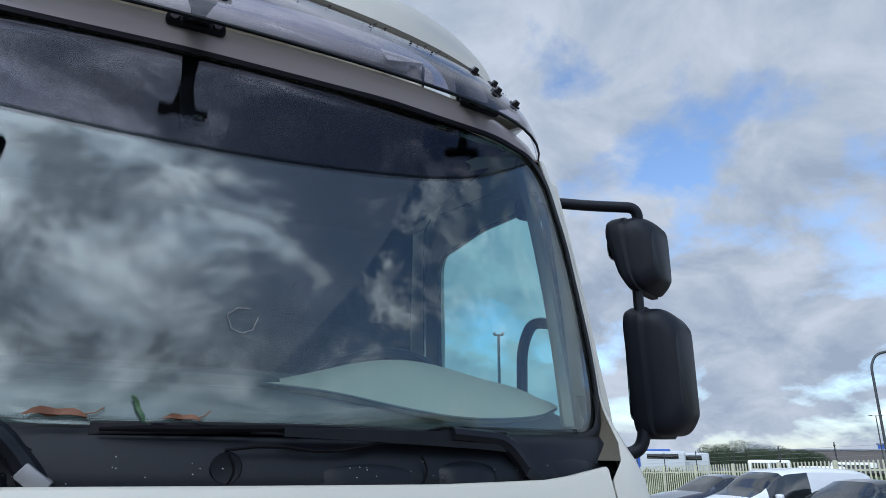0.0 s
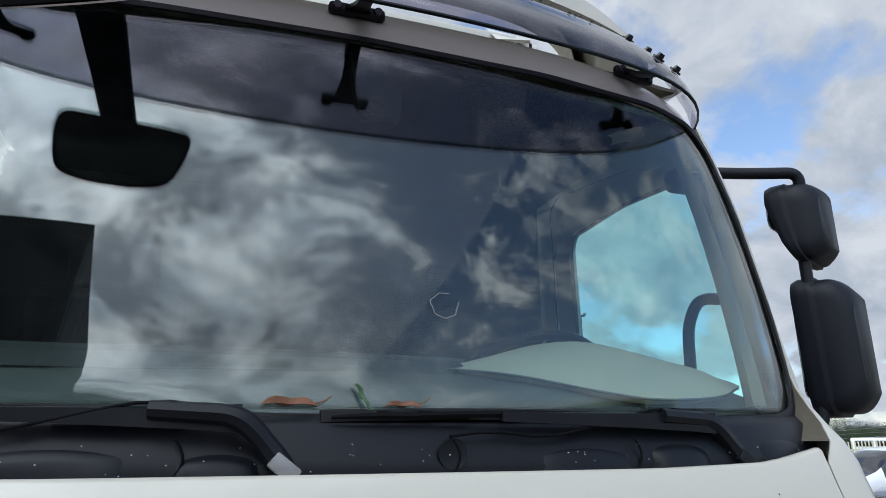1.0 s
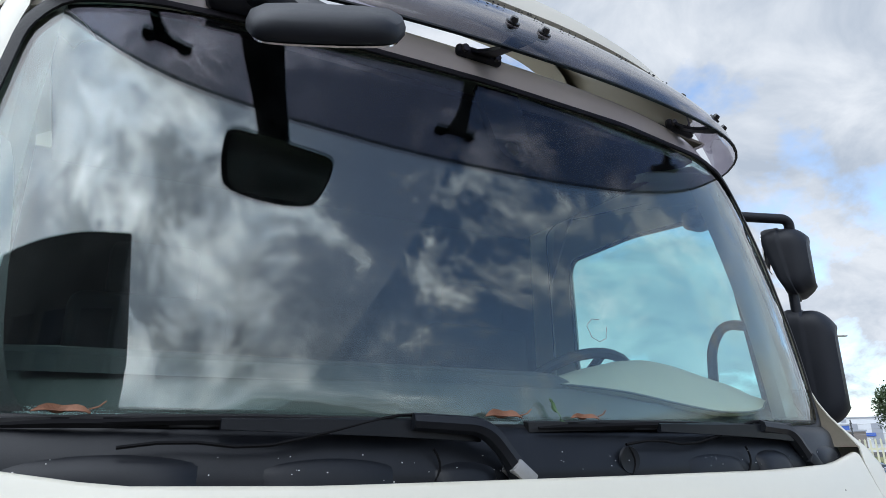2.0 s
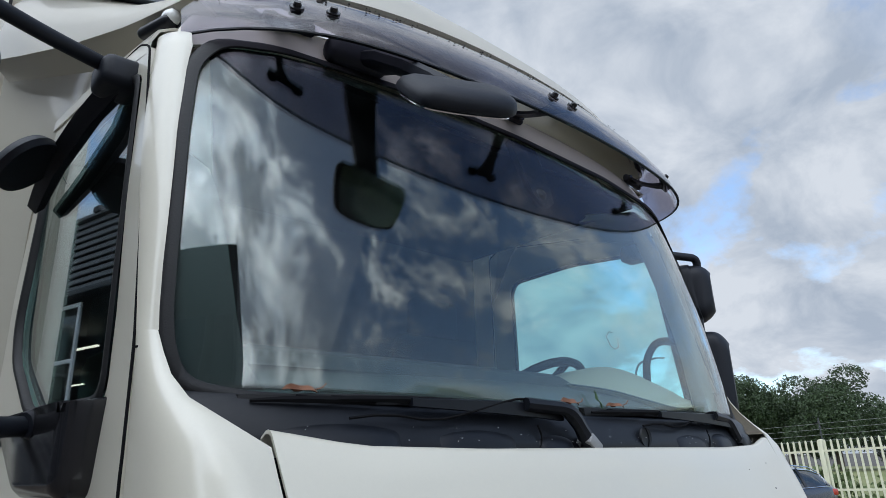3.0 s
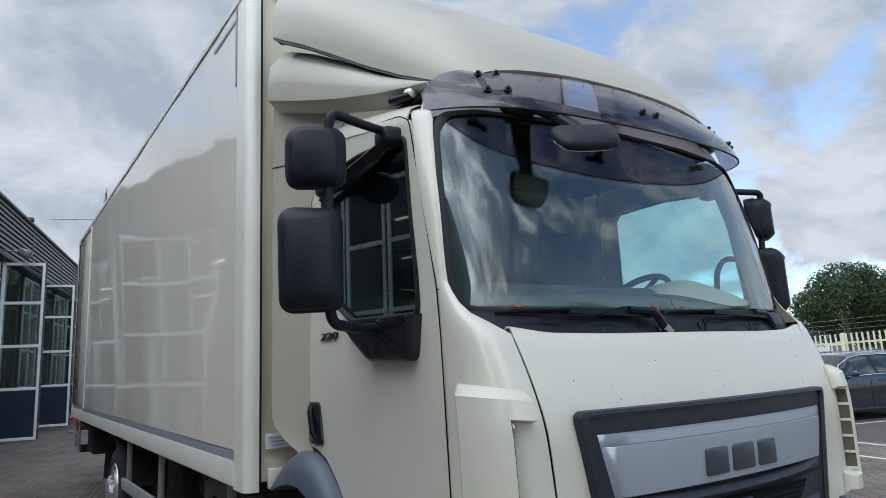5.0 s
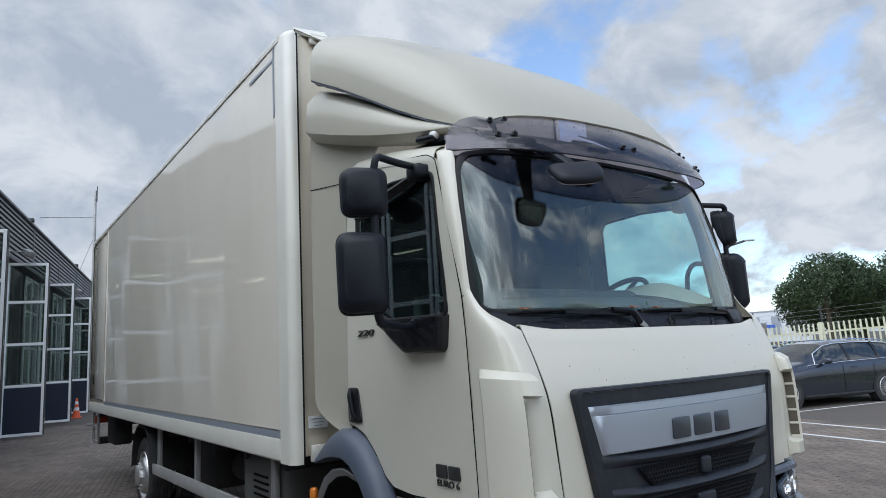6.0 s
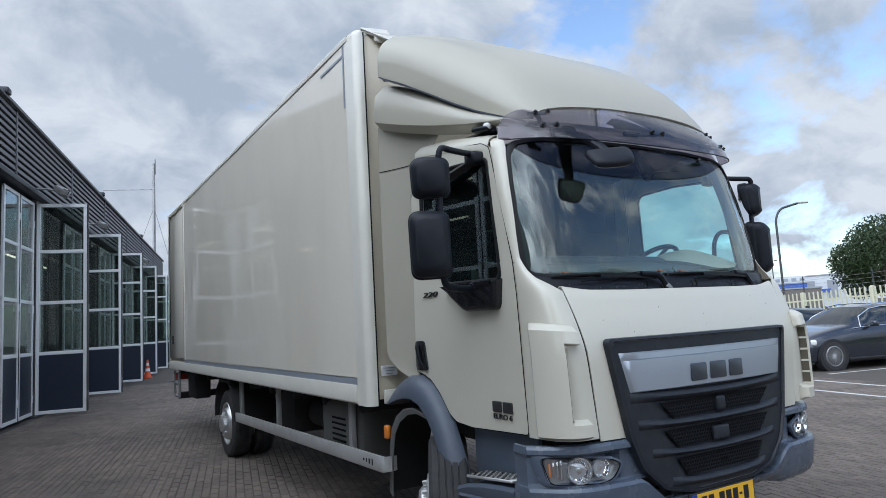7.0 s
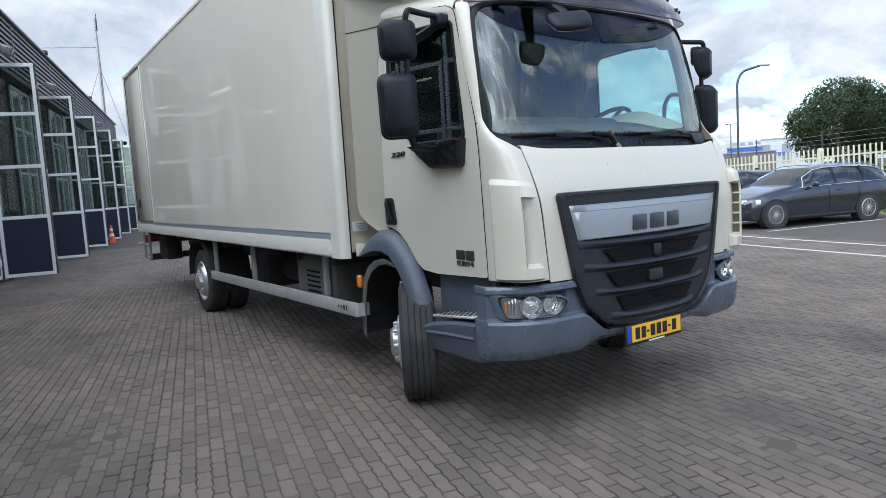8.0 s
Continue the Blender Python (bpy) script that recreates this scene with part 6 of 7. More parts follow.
def build_lines():
    for x in (7.28, 8.5):
        bm = grid([[tuple(site(x - 0.05, y, 0.003)), tuple(site(x + 0.05, y, 0.003))] for y in [-8 + 2 * k for k in range(18)]])
        tagged(finish("road_marking", bm, line_paint, smooth=False), "long worn white painted parking line", "road marking", "parking lines", "structure")
    for y in (8.1, 10.7, 13.0, 15.3, 18.0):
        bm = grid([[tuple(site(x, y - 0.045, 0.003)), tuple(site(x, y + 0.045, 0.003))] for x in (9.6, 11.5, 13.6)])
        tagged(finish("road_marking", bm, line_paint, smooth=False), "short worn white bay line beside parked cars", "road marking", "parking lines", "structure")


def build_workshop():
    W, Y0, Y1, ZT = -6.75, -3.0, 42.0, 6.36
    hall = thing("workshop_building", "long grey metal-clad workshop with glazed folding doors", "building")
    hall.matrix_basis = SITE
    part("roof", rbox((22, Y1 - Y0, 0.2), (W - 11.1, (Y0 + Y1) / 2, ZT - 0.25)), clad_dark, hall)
    part("rear_wall", rbox((0.3, Y1 - Y0, ZT - 0.3), (W - 22, (Y0 + Y1) / 2, (ZT - 0.3) / 2)), hall_dark, hall)
    for y in (Y0, Y1):
        part("end_wall", rbox((22, 0.3, ZT - 0.1), (W - 10.95, y, (ZT - 0.1) / 2)), wall_grey, hall)
    part("hall_floor", rbox((21.5, Y1 - Y0 - 0.4, 0.02), (W - 11, (Y0 + Y1) / 2, 0.0)), hall_floor, hall)
    part("lintel_wall", rbox((0.22, Y1 - Y0, ZT - 4.85), (W - 0.13, (Y0 + Y1) / 2, (ZT + 4.85) / 2)), clad_dark, hall)
    part("soffit", rbox((0.40, Y1 - Y0, 0.10), (W - 0.02, (Y0 + Y1) / 2, 4.87), 0.01), clad_dark, hall)
    part("coping", rbox((0.30, Y1 - Y0 + 0.1, 0.07), (W - 0.02, (Y0 + Y1) / 2, ZT + 0.02), 0.01), clad_mat, hall)
    gates = [-1.4 + 4.93 * k for k in range(9)]
    for y in gates:
        part("pier", rbox((0.26, 0.62, 4.85), (W - 0.13, y + 0.55, 2.425)), wall_grey, hall)
    # profiled sheet, each board a piece; bare dark wall between stands for lip shadow
    rows_n = 10
    pitch = (ZT - 4.95) / rows_n
    me = None
    for k in range(9):
        for r in range(rows_n):
            if me is None:
                L2 = 4.91
                bm = capped([[(0.0, y, 0.0), (0.060, y, 0.0), (0.066, y, 0.008), (0.056, y, pitch * 0.60), (0.040, y, pitch * 0.72), (0.0, y, pitch * 0.74)] for y in (0.0, L2)])
                ob = part("cladding_board", bm, clad_mat, hall, angle=30)
                me = ob.data
            else:
                ob = new("cladding_board", me)
                ob.parent = hall
            ob.location = (W, Y0 + 0.1 + 4.93 * k, 4.95 + pitch * r)
        part("cover_strip", rbox((0.05, 0.07, ZT - 4.93), (W + 0.05, Y0 + 0.1 + 4.93 * k, (ZT + 4.93) / 2), 0.008), clad_mat, hall)
    for y in (8.26, 13.19, 18.12, 27.98, 37.84):
        lamp = part("floodlight", tube([(W, y, 5.0), (W + 0.35, y, 4.98), (W + 0.60, y, 4.95)], 0.025, 6), galva, hall)
        for q in (-0.16, 0.16):
            part("lamp_head", rbox((0.22, 0.24, 0.15), (W + 0.62, y + q, 4.93), 0.03, 2, Matrix.Rotation(q * 3, 4, "Z") @ Matrix.Rotation(0.5, 4, "Y")), galva, lamp)
            part("lamp_face", rbox((0.012, 0.18, 0.11), (W + 0.72, y + q * 1.05, 4.89), 0.004, 1, Matrix.Rotation(q * 3, 4, "Z") @ Matrix.Rotation(0.5, 4, "Y")), gloss_black, lamp)
    cam_arm = part("security_camera", tube([(W, 41.8, 5.35), (W + 0.45, 41.9, 5.35)], 0.03, 6), galva, hall)
    part("dome", lathe([(0.0, -0.16), (0.09, -0.12), (0.13, -0.02), (0.12, 0.06), (0.0, 0.08)], 14, Matrix.Translation((W + 0.5, 41.9, 5.27))), mesh_black, cam_arm)
    for y in (11.0, 21.0, 31.0):
        part("eaves_box", rbox((0.16, 0.22, 0.12), (W + 0.10, y, 6.45), 0.02), clad_dark, hall)
    # lamps inside the hall
    for x in (-12.0, -17.0):
        for y in [11.0 + 5.0 * k for k in range(6)]:
            part("tube_light", rbox((0.10, 1.5, 0.06), (x, y, 5.6), 0.01), tube_glow, hall)
    # workbench shapes seen through the panes
    for k, y in enumerate((1.5, 6.0, 11.0, 16.5, 22.0, 27.5)):
        part("workbench", rbox((0.8, 2.0, 0.9), (W - 4.5 - (k % 2), y, 0.46), 0.02), frame_white if k % 2 else far_grey, hall)
    return gates


def leaf_mesh_parts(door, m, lights=True):
    """One tall door leaf in its own plane: width along x, height along z."""
    Wd, H, f = 1.02, 4.68, 0.075
    bars = [0.0, 1.28, 2.40, 3.55, H - f]
    bm = bmesh.new()
    for x in (f / 2, Wd - f / 2):
        rbox((f, 0.055, H), (x, 0, H / 2), 0.006, 1, None, bm)
    for z in bars:
        rbox((Wd, 0.05, f), (Wd / 2, 0, z + f / 2), 0.006, 1, None, bm)
    bmesh.ops.transform(bm, matrix=m, verts=bm.verts)
    leaf = part("door_leaf", bm, frame_white, door)
    bm = rbox((Wd - 2 * f, 0.03, 1.28 - f), (Wd / 2, 0, f + (1.28 - f) / 2), 0, 1)
    bmesh.ops.transform(bm, matrix=m, verts=bm.verts)
    part("bottom_panel", bm, panel_navy, leaf)
    for z0, z1 in zip(bars[1:], bars[2:]):
        bm = rbox((Wd - 2 * f, 0.012, z1 - z0 - f), (Wd / 2, 0, (z0 + f + z1) / 2), 0, 1)
        bmesh.ops.transform(bm, matrix=m, verts=bm.verts)
        p = part("pane", bm, door_glass, leaf, smooth=False)
        p.visible_shadow = False
    bm = rbox((0.012, 0.075, H), (Wd + 0.006, 0, H / 2), 0, 1)
    bmesh.ops.transform(bm, matrix=m, verts=bm.verts)
    part("edge_rubber", bm, rubber, leaf)
    for z in (0.35, 2.3, 4.2):
        bm = rbox((0.03, 0.11, 0.16), (Wd - 0.005, 0.02, z), 0.006, 1)
        bmesh.ops.transform(bm, matrix=m, verts=bm.verts)
        part("hinge", bm, frame_white, leaf)
    return leaf


def build_gates(gates):
    W = -6.75
    for k, y in enumerate(gates):
        top = y + 0.2
        door = thing("folding_door", "white-framed glazed folding door with navy bottom panels" + (", folded open" if y > 9 else ", closed"), "door", "workshop doors")
        door.matrix_basis = SITE
        if y > 9:
            # two leaves folded square to the wall, two left in the wall's plane
            leaf_mesh_parts(door, Matrix.Translation((W + 0.02, top, 0.05)))
            leaf_mesh_parts(door, Matrix.Translation((W + 0.02, top + 0.10, 0.05)))
            leaf_mesh_parts(door, Matrix.Translation((W - 0.03, top - 1.10, 0.05)) @ pose(0, 0, 0, 0, 0, 90))
            leaf_mesh_parts(door, Matrix.Translation((W - 0.03, top - 2.17, 0.05)) @ pose(0, 0, 0, 0, 0, 90))
        else:
            for q in range(4):
                leaf_mesh_parts(door, Matrix.Translation((W - 0.03, top - 1.07 * (q + 1), 0.05)) @ pose(0, 0, 0, 0, 0, 90))


def build_office():
    block = thing("office_block", "tall grey panelled office block beside the yard", "building")
    block.matrix_basis = SITE
    part("wall", rbox((12, 14, 13.3), (-8.30, -20.8, 6.65), 0.02), office_grey, block)
    for k in range(5):
        part("panel_joint", rbox((0.03, 0.05, 13.2), (-2.29, -14.4 - 2.6 * k, 6.6)), clad_dark, block)
    for k in range(5):
        part("panel_joint", rbox((0.05, 0.03, 13.2), (-3.6 - 2.4 * k, -13.79, 6.6)), clad_dark, block)
    for k in range(4):
        w = part("window", rbox((2.1, 0.08, 6.8), (-3.65 - 2.9 * k, -13.79, 6.2), 0.0), clad_dark, block)
        part("pane", rbox((1.95, 0.10, 6.6), (-3.65 - 2.9 * k, -13.79, 6.2), 0.0), gloss_black, w)


def build_fence():
    fence = thing("palisade_fence", "cream steel palisade fence with dark wire posts", "fence")
    fence.matrix_basis = SITE @ pose(0, 12, 0.2, -1.4, 0, 0) @ pose(0, -12, 0)   # the ground falls away along it
    X, H = 19.5, 1.86
    y0, y1 = -10.0, 52.0
    for z in (0.42, 1.55):
        part("rail", rbox((0.04, y1 - y0, 0.06), (X, (y0 + y1) / 2, z)), fence_paint, fence)
    me = None
    y = y0
    k = 0
    while y < y1 and k < 300:
        if me is None:
            bm = prism([(-0.032, 0), (0.032, 0), (0.032, H - 0.05), (0.0, H), (-0.032, H - 0.05)], 0.02, pose(0, 0, 0, 90, 0, 90))
            ob = part("pale", bm, fence_paint, fence, smooth=False)
            me = ob.data
        else:
            ob = new("pale", me)
            ob.parent = fence
        ob.location = (X - 0.03, y, 0.03)
        y += 0.207
        k += 1
    me = me2 = None
    y = y0 + 0.1
    k = 0
    while y < y1:
        if me is None:
            ob = part("post", rbox((0.10, 0.10, 1.9), (0, 0, 0.95), 0.01), fence_paint, fence)
            me = ob.data
            o2 = part("wire_post", tube([(0, 0, 0), (0, 0, 2.55)], 0.022, 6), pole_dark, fence)
            for q in range(5):
                lathe_ob = part("insulator", lathe([(0.0, -0.03), (0.04, -0.02), (0.04, 0.02), (0.0, 0.03)], 8, Matrix.Translation((0.0, 0.0, 1.75 + 0.17 * q))), pole_dark, o2)
            o2.location = (X + 0.12, y, 0)
            first = o2
        else:
            ob = new("post", me)
            ob.parent = fence
            o2 = new("wire_post", first.data)
            o2.parent = fence
            o2.location = (X + 0.12, y, 0)
            for c in first.children:
                i2 = new("insulator", c.data)
                i2.parent = o2
        ob.location = (X + 0.02, y, 0)
        y += 3.11
        k += 1
    for q in range(4):
        part("wire", tube([(X + 0.12, y0, 1.86 + 0.17 * q), (X + 0.12, y1, 1.86 + 0.17 * q)], 0.004, 4), galva, fence)


def leaf_cloud(name, blobs, count, size, seed, material, parent):
    """Many small crumpled leaf clumps on the outside of uneven blobs."""
    rng = np.random.default_rng(seed)
    w = np.array([b[3] ** 2 for b in blobs])
    pick = rng.choice(len(blobs), count, p=w / w.sum())
    c = np.array([b[:3] for b in blobs])[pick]
    r = np.array([b[3] for b in blobs])[pick]
    d = rng.normal(size=(count, 3))
    d /= np.linalg.norm(d, axis=1)[:, None]
    rad = r * (0.55 + 0.5 * rng.random(count) ** 0.5) * (1 + 0.12 * np.sin(7 * d[:, 0] + 5 * d[:, 2]))
    pos = c + d * rad[:, None] * np.array([1, 1, 0.85])
    pos[:, 2] = np.maximum(pos[:, 2], 0.05)
    a0 = rng.normal(size=(count, 3))
    a0 /= np.linalg.norm(a0, axis=1)[:, None]
    b0 = np.cross(a0, rng.normal(size=(count, 3)))
    b0 /= np.linalg.norm(b0, axis=1)[:, None]
    s = (size * (0.6 + 0.8 * rng.random(count)))[:, None]
    n = np.cross(a0, b0)
    quad = np.stack([pos - a0 * s, pos - b0 * s * 0.6 + n * s * 0.25, pos + a0 * s, pos + b0 * s * 0.6 + n * s * 0.25], 1).reshape(-1, 3)
    me = bpy.data.meshes.new(name)
    me.from_pydata(quad.tolist(), [], [(4 * i, 4 * i + 1, 4 * i + 2, 4 * i + 3) for i in range(count)])
    me.materials.append(material)
    ob = new(name, me)
    if parent:
        ob.parent = parent
    return ob


def build_tree(at, height, radius, seed, label):
    tree = thing("tree", label, "tree", "trees beyond the fence")
    rnd = random.Random(seed)
    x, y = at
    tops = []
    bm = tube([(x, y, 0), (x + 0.1, y, height * 0.25), (x - 0.1, y + 0.1, height * 0.5), (x, y, height * 0.8)], [height * 0.035, height * 0.028, height * 0.02, 0.04], 8)
    for k in range(7):
        a0 = k * 2.4 + rnd.random()
        z0 = height * rnd.uniform(0.22, 0.5)
        e0 = (x + radius * 0.65 * math.cos(a0), y + radius * 0.65 * math.sin(a0), z0 + height * rnd.uniform(0.12, 0.3))
        tube([(x, y, z0), ((x + e0[0]) / 2, (y + e0[1]) / 2, z0 + 0.06 * height), e0], [0.09, 0.06, 0.02], 6, bm)
        tops.append(e0)
    part("trunk", bm, bark, tree)
    blobs = []
    for e0 in tops:
        blobs.append((e0[0], e0[1], e0[2], radius * rnd.uniform(0.36, 0.5)))
    for k in range(16):
        a0, q = rnd.uniform(0, 6.28), rnd.random() ** 0.5
        zz = rnd.uniform(0.22, 0.86)
        rr = radius * (1.0 - abs(zz - 0.45) * 1.15)
        blobs.append((x + rr * q * math.cos(a0), y + rr * q * math.sin(a0), height * zz, radius * rnd.uniform(0.26, 0.42)))
    leaf_cloud("crown", blobs, 24000, height * 0.0125, seed, leaf_mat, tree)
    return tree


def build_plants():
    # bearing from the yard, degrees clockwise from +y, and distance
    for b, d, h, r, seed in ((64.9, 80, 10.2, 4.8, 11), (68.6, 84, 10.0, 4.5, 12), (71.6, 78, 10.2, 4.3, 13), (67.0, 92, 9.0, 4.2, 14), (74.6, 84, 7.0, 3.8, 15), (77.8, 88, 7.0, 4.2, 16)):
        build_tree((-2.5 + d * math.sin(radians(b)), -2 + d * math.cos(radians(b))), h, r, seed, "broad dark green leafy tree behind the fence")
    for b, d, h, r, seed in ((46.5, 130, 4.5, 3.5, 21), (48.5, 120, 4.6, 4.2, 22), (50.4, 140, 4.6, 4.0, 23), (52.6, 100, 3.3, 2.6, 24)):
        build_tree((d * math.sin(radians(b)), -1 + d * math.cos(radians(b))), h, r, seed, "low green tree among distant parked vehicles")
    rng = random.Random(5)
    blobs = []
    for k in range(90):
        p = site(20 + rng.random() * 16, -14 + k * 0.85, 0)
        blobs.append((p.x, p.y, 0.25, rng.uniform(0.5, 1.15)))
    tagged(leaf_cloud("scrub", blobs, 16000, 0.13, 31, bush_mat, None), "rough green scrub behind the fence", "bushes", kind="stuff")
    bm = grid([[tuple(site(x, y, 0.02 + 0.03 * math.sin(y * 0.3 + x))) for x in (14.9, 18, 24, 34, 60, 90)] for y in [-40 + 6 * k for k in range(34)]])
    tagged(finish("grass_verge", bm, grass_mat), "dry yellow-green grass verge beyond the fence", "grass", kind="structure")
    # tufts along the verge
    rng2 = np.random.default_rng(8)
    n = 9000
    q = np.column_stack([15.2 + 9 * rng2.random(n) ** 1.5, -12 + 64 * rng2.random(n)])
    ang = rng2.random(n) * 6.28
    hgt = 0.10 + 0.22 * rng2.random(n)
    base = np.array([[*site(a0, b0, 0.01)] for a0, b0 in q])
    side = np.column_stack([np.cos(ang), np.sin(ang), 0 * ang]) * 0.03
    tip = base + np.column_stack([0.08 * np.cos(ang * 3), 0.08 * np.sin(ang * 3), hgt])
    me = bpy.data.meshes.new("grass_tufts")
    me.from_pydata(np.stack([base - side, base + side, tip], 1).reshape(-1, 3).tolist(), [], [(3 * i, 3 * i + 1, 3 * i + 2) for i in range(n)])
    me.materials.append(bush_mat)
    tagged(new("grass_tufts", me), "long grass tufts along the fence", "grass", kind="stuff")


def build_lamp(at, h, head, label):
    lamp = thing("street_lamp", label, "street lamp", "lamps", at=pose(at[0], at[1], 0, 0, 0, head))
    if "curved" in label:
        part("pole", tube(bend([(0, 0, 0), (0, 0, h * 0.88), (0.35, 0, h * 0.96), (1.6, 0, h)], 0.5, 6), 0.075, 8), pole_dark, lamp)
        part("lantern", rbox((0.75, 0.22, 0.10), (1.9, 0, h + 0.02), 0.03), galva, lamp)
    else:
        part("pole", tube([(0, 0, 0), (0, 0, h)], [0.11, 0.07], 8), pole_dark, lamp)
        w = 0.8 if "crossbar" in label else 0.25
        part("crossbar", tube([(-w, 0, h - 0.05), (w, 0, h - 0.05)], 0.05, 6), pole_dark, lamp)
        for x in (-0.9 * w, 0.9 * w):
            part("lantern", rbox((0.72 * w, 0.3, 0.10), (x, 0, h + 0.04), 0.02), galva, lamp)


def build_far():
    build_lamp((-3.5 + 50 * math.sin(radians(58.0)), -2.8 + 50 * math.cos(radians(58.0))), 8.2, -30, "dark curved-arm street lamp beyond the fence")
    build_lamp((120 * math.sin(radians(57.25)), -1.1 + 120 * math.cos(radians(57.25))), 8.7, -50, "tall lamp mast with a crossbar of lanterns")
    build_lamp((36 * math.sin(radians(29.6)), -1.1 + 36 * math.cos(radians(29.6))), 8.3, -28, "lamp mast with flat lanterns seen through the cab")
    mast = thing("antenna_mast", "thin steel mast with a boom and guy wires", "mast")
    mast.matrix_basis = SITE @ pose(-7.72, 47.3, 0)
    part("pole", tube([(0, 0, 0), (0, 0, 11), (0, 0, 14)], [0.12, 0.10, 0.07], 8), galva, mast)
    part("boom", tube([(0, 0, 12.1), (-3.3, 0.3, 12.1)], 0.035, 6), galva, mast)
    part("antenna", tube([(0.1, 0, 13.2), (0.1, 0, 14.3)], 0.03, 6), pole_dark, mast)
    for x, y in ((-1.6, 0), (1.2, 0.4), (0.2, -1.6)):
        part("guy_wire", tube([(0, 0, 10.8), (x, y, 6.2)], 0.012, 4), pole_dark, mast)

    def box_at(name, b, d, wide, tall, material, label, deep=10.0):
        m = pose(d * math.sin(radians(b)), d * math.cos(radians(b)), 0, 0, 0, -b)
        ob = thing(name, label, "building", "distant buildings", at=m)
        part("wall", rbox((wide, deep, tall), (0, deep / 2, tall / 2)), material, ob)
        part("roof", rbox((wide + 0.4, deep + 0.4, 0.3), (0, deep / 2, tall + 0.15)), far_grey, ob)
        return ob
    w = box_at("warehouse", 61.6, 210, 17, 8.6, far_white, "pale warehouse with grey loading panels")
    for k in range(3):
        part("loading_panel", rbox((2.4, 0.3, 5.2), (-5.6 + 5.4 * k, -0.1, 4.6)), far_grey, w)
    part("name_sign", rbox((4.0, 0.3, 0.9), (-2.6, -0.2, 4.4)), far_blue, w)
    w = box_at("warehouse", 58.6, 190, 8.5, 6.3, far_blue, "blue warehouse with a pale upper floor")
    part("upper_floor", rbox((7, 8, 2.0), (0.4, 5, 7.3)), far_white, w)
    for k in range(4):
        part("window", rbox((1.1, 0.2, 0.8), (-2.4 + 1.9 * k, 0.95, 7.4)), far_grey, w)
    box_at("shed", 54.8, 160, 34, 4.4, far_brown, "long low brown shed far behind the fence")
    box_at("shed", 47.0, 170, 22, 3.6, far_grey, "low grey shed far behind the fence")
    for b, d, wd, h, mt in ((43.0, 75, 4.5, 2.9, far_white), (44.6, 78, 5.0, 2.8, far_white), (50.0, 70, 2.0, 2.1, van_white), (51.3, 71, 2.0, 2.1, van_white), (54.0, 74, 4.0, 1.6, van_white), (57.2, 74, 4.0, 1.5, car_dark), (56.0, 84, 4.2, 2.0, van_white), (42.2, 90, 4.2, 3.4, far_blue)):
        m = pose(d * math.sin(radians(b)), d * math.cos(radians(b)), 0, 0, 0, -b)
        v = thing("distant_vehicle", "distant pale van parked behind the fence" if mt is not far_blue else "distant blue lorry parked behind the fence", "vehicle", "vehicles beyond the fence", at=m)
        part("body", rbox((wd, 2.0, h - 0.5), (0, 1, (h - 0.5) / 2 + 0.45), 0.18, 3), mt, v)
        part("window", rbox((wd * 0.7, 0.06, 0.5), (0, -0.01, h - 0.55), 0.05), gloss_black, v)
        for x in (-wd * 0.32, wd * 0.32):
            part("wheel", lathe([(0.0, 0.1), (0.2, 0.1), (0.33, 0.06), (0.33, -0.1), (0.0, -0.1)], 14, pose(x, 0.1, 0.33, 90)), tyre_rubber, v)


# stations of a car: x from nose to tail, half width at the belt, sill, belt, roof, half width of the roof
ESTATE = [(0.00, 0.62, 0.34, 0.60, 0.62, 0.50), (0.06, 0.74, 0.24, 0.66, 0.69, 0.62), (0.25, 0.84, 0.20, 0.72, 0.76, 0.70), (0.60, 0.885, 0.18, 0.79, 0.85, 0.74), (1.10, 0.90, 0.17, 0.87, 0.95, 0.74), (1.42, 0.905, 0.17, 0.91, 1.00, 0.72), (1.75, 0.905, 0.17, 0.93, 1.20, 0.66), (2.12, 0.905, 0.17, 0.94, 1.39, 0.60), (2.45, 0.905, 0.17, 0.95, 1.44, 0.585), (3.00, 0.905, 0.17, 0.96, 1.445, 0.58), (3.55, 0.90, 0.17, 0.97, 1.425, 0.575), (4.05, 0.89, 0.18, 0.98, 1.38, 0.56), (4.35, 0.87, 0.22, 0.98, 1.27, 0.56), (4.55, 0.82, 0.28, 0.95, 1.04, 0.60), (4.63, 0.70, 0.36, 0.86, 0.90, 0.56)]
SALOON = [(x, w, s, b, (r if x < 3.0 else r - 0.05), q) for x, w, s, b, r, q in ESTATE[:11]] + [(4.05, 0.87, 0.2, 0.96, 1.12, 0.6), (4.35, 0.84, 0.24, 0.95, 1.0, 0.62), (4.5, 0.74, 0.34, 0.86, 0.9, 0.56)]
VAN = [(0.00, 0.60, 0.36, 0.66, 0.70, 0.50), (0.07, 0.74, 0.26, 0.74, 0.80, 0.62), (0.30, 0.82, 0.22, 0.86, 0.93, 0.68), (0.75, 0.85, 0.20, 0.98, 1.08, 0.70), (1.05, 0.86, 0.20, 1.02, 1.22, 0.70), (1.45, 0.865, 0.20, 1.05, 1.56, 0.69), (1.75, 0.865, 0.20, 1.06, 1.70, 0.69), (2.30, 0.865, 0.20, 1.07, 1.76, 0.70), (3.00, 0.865, 0.20, 1.07, 1.77, 0.70), (3.70, 0.86, 0.20, 1.07, 1.74, 0.70), (4.00, 0.85, 0.24, 1.07, 1.66, 0.69), (4.10, 0.80, 0.34, 1.05, 1.50, 0.66)]


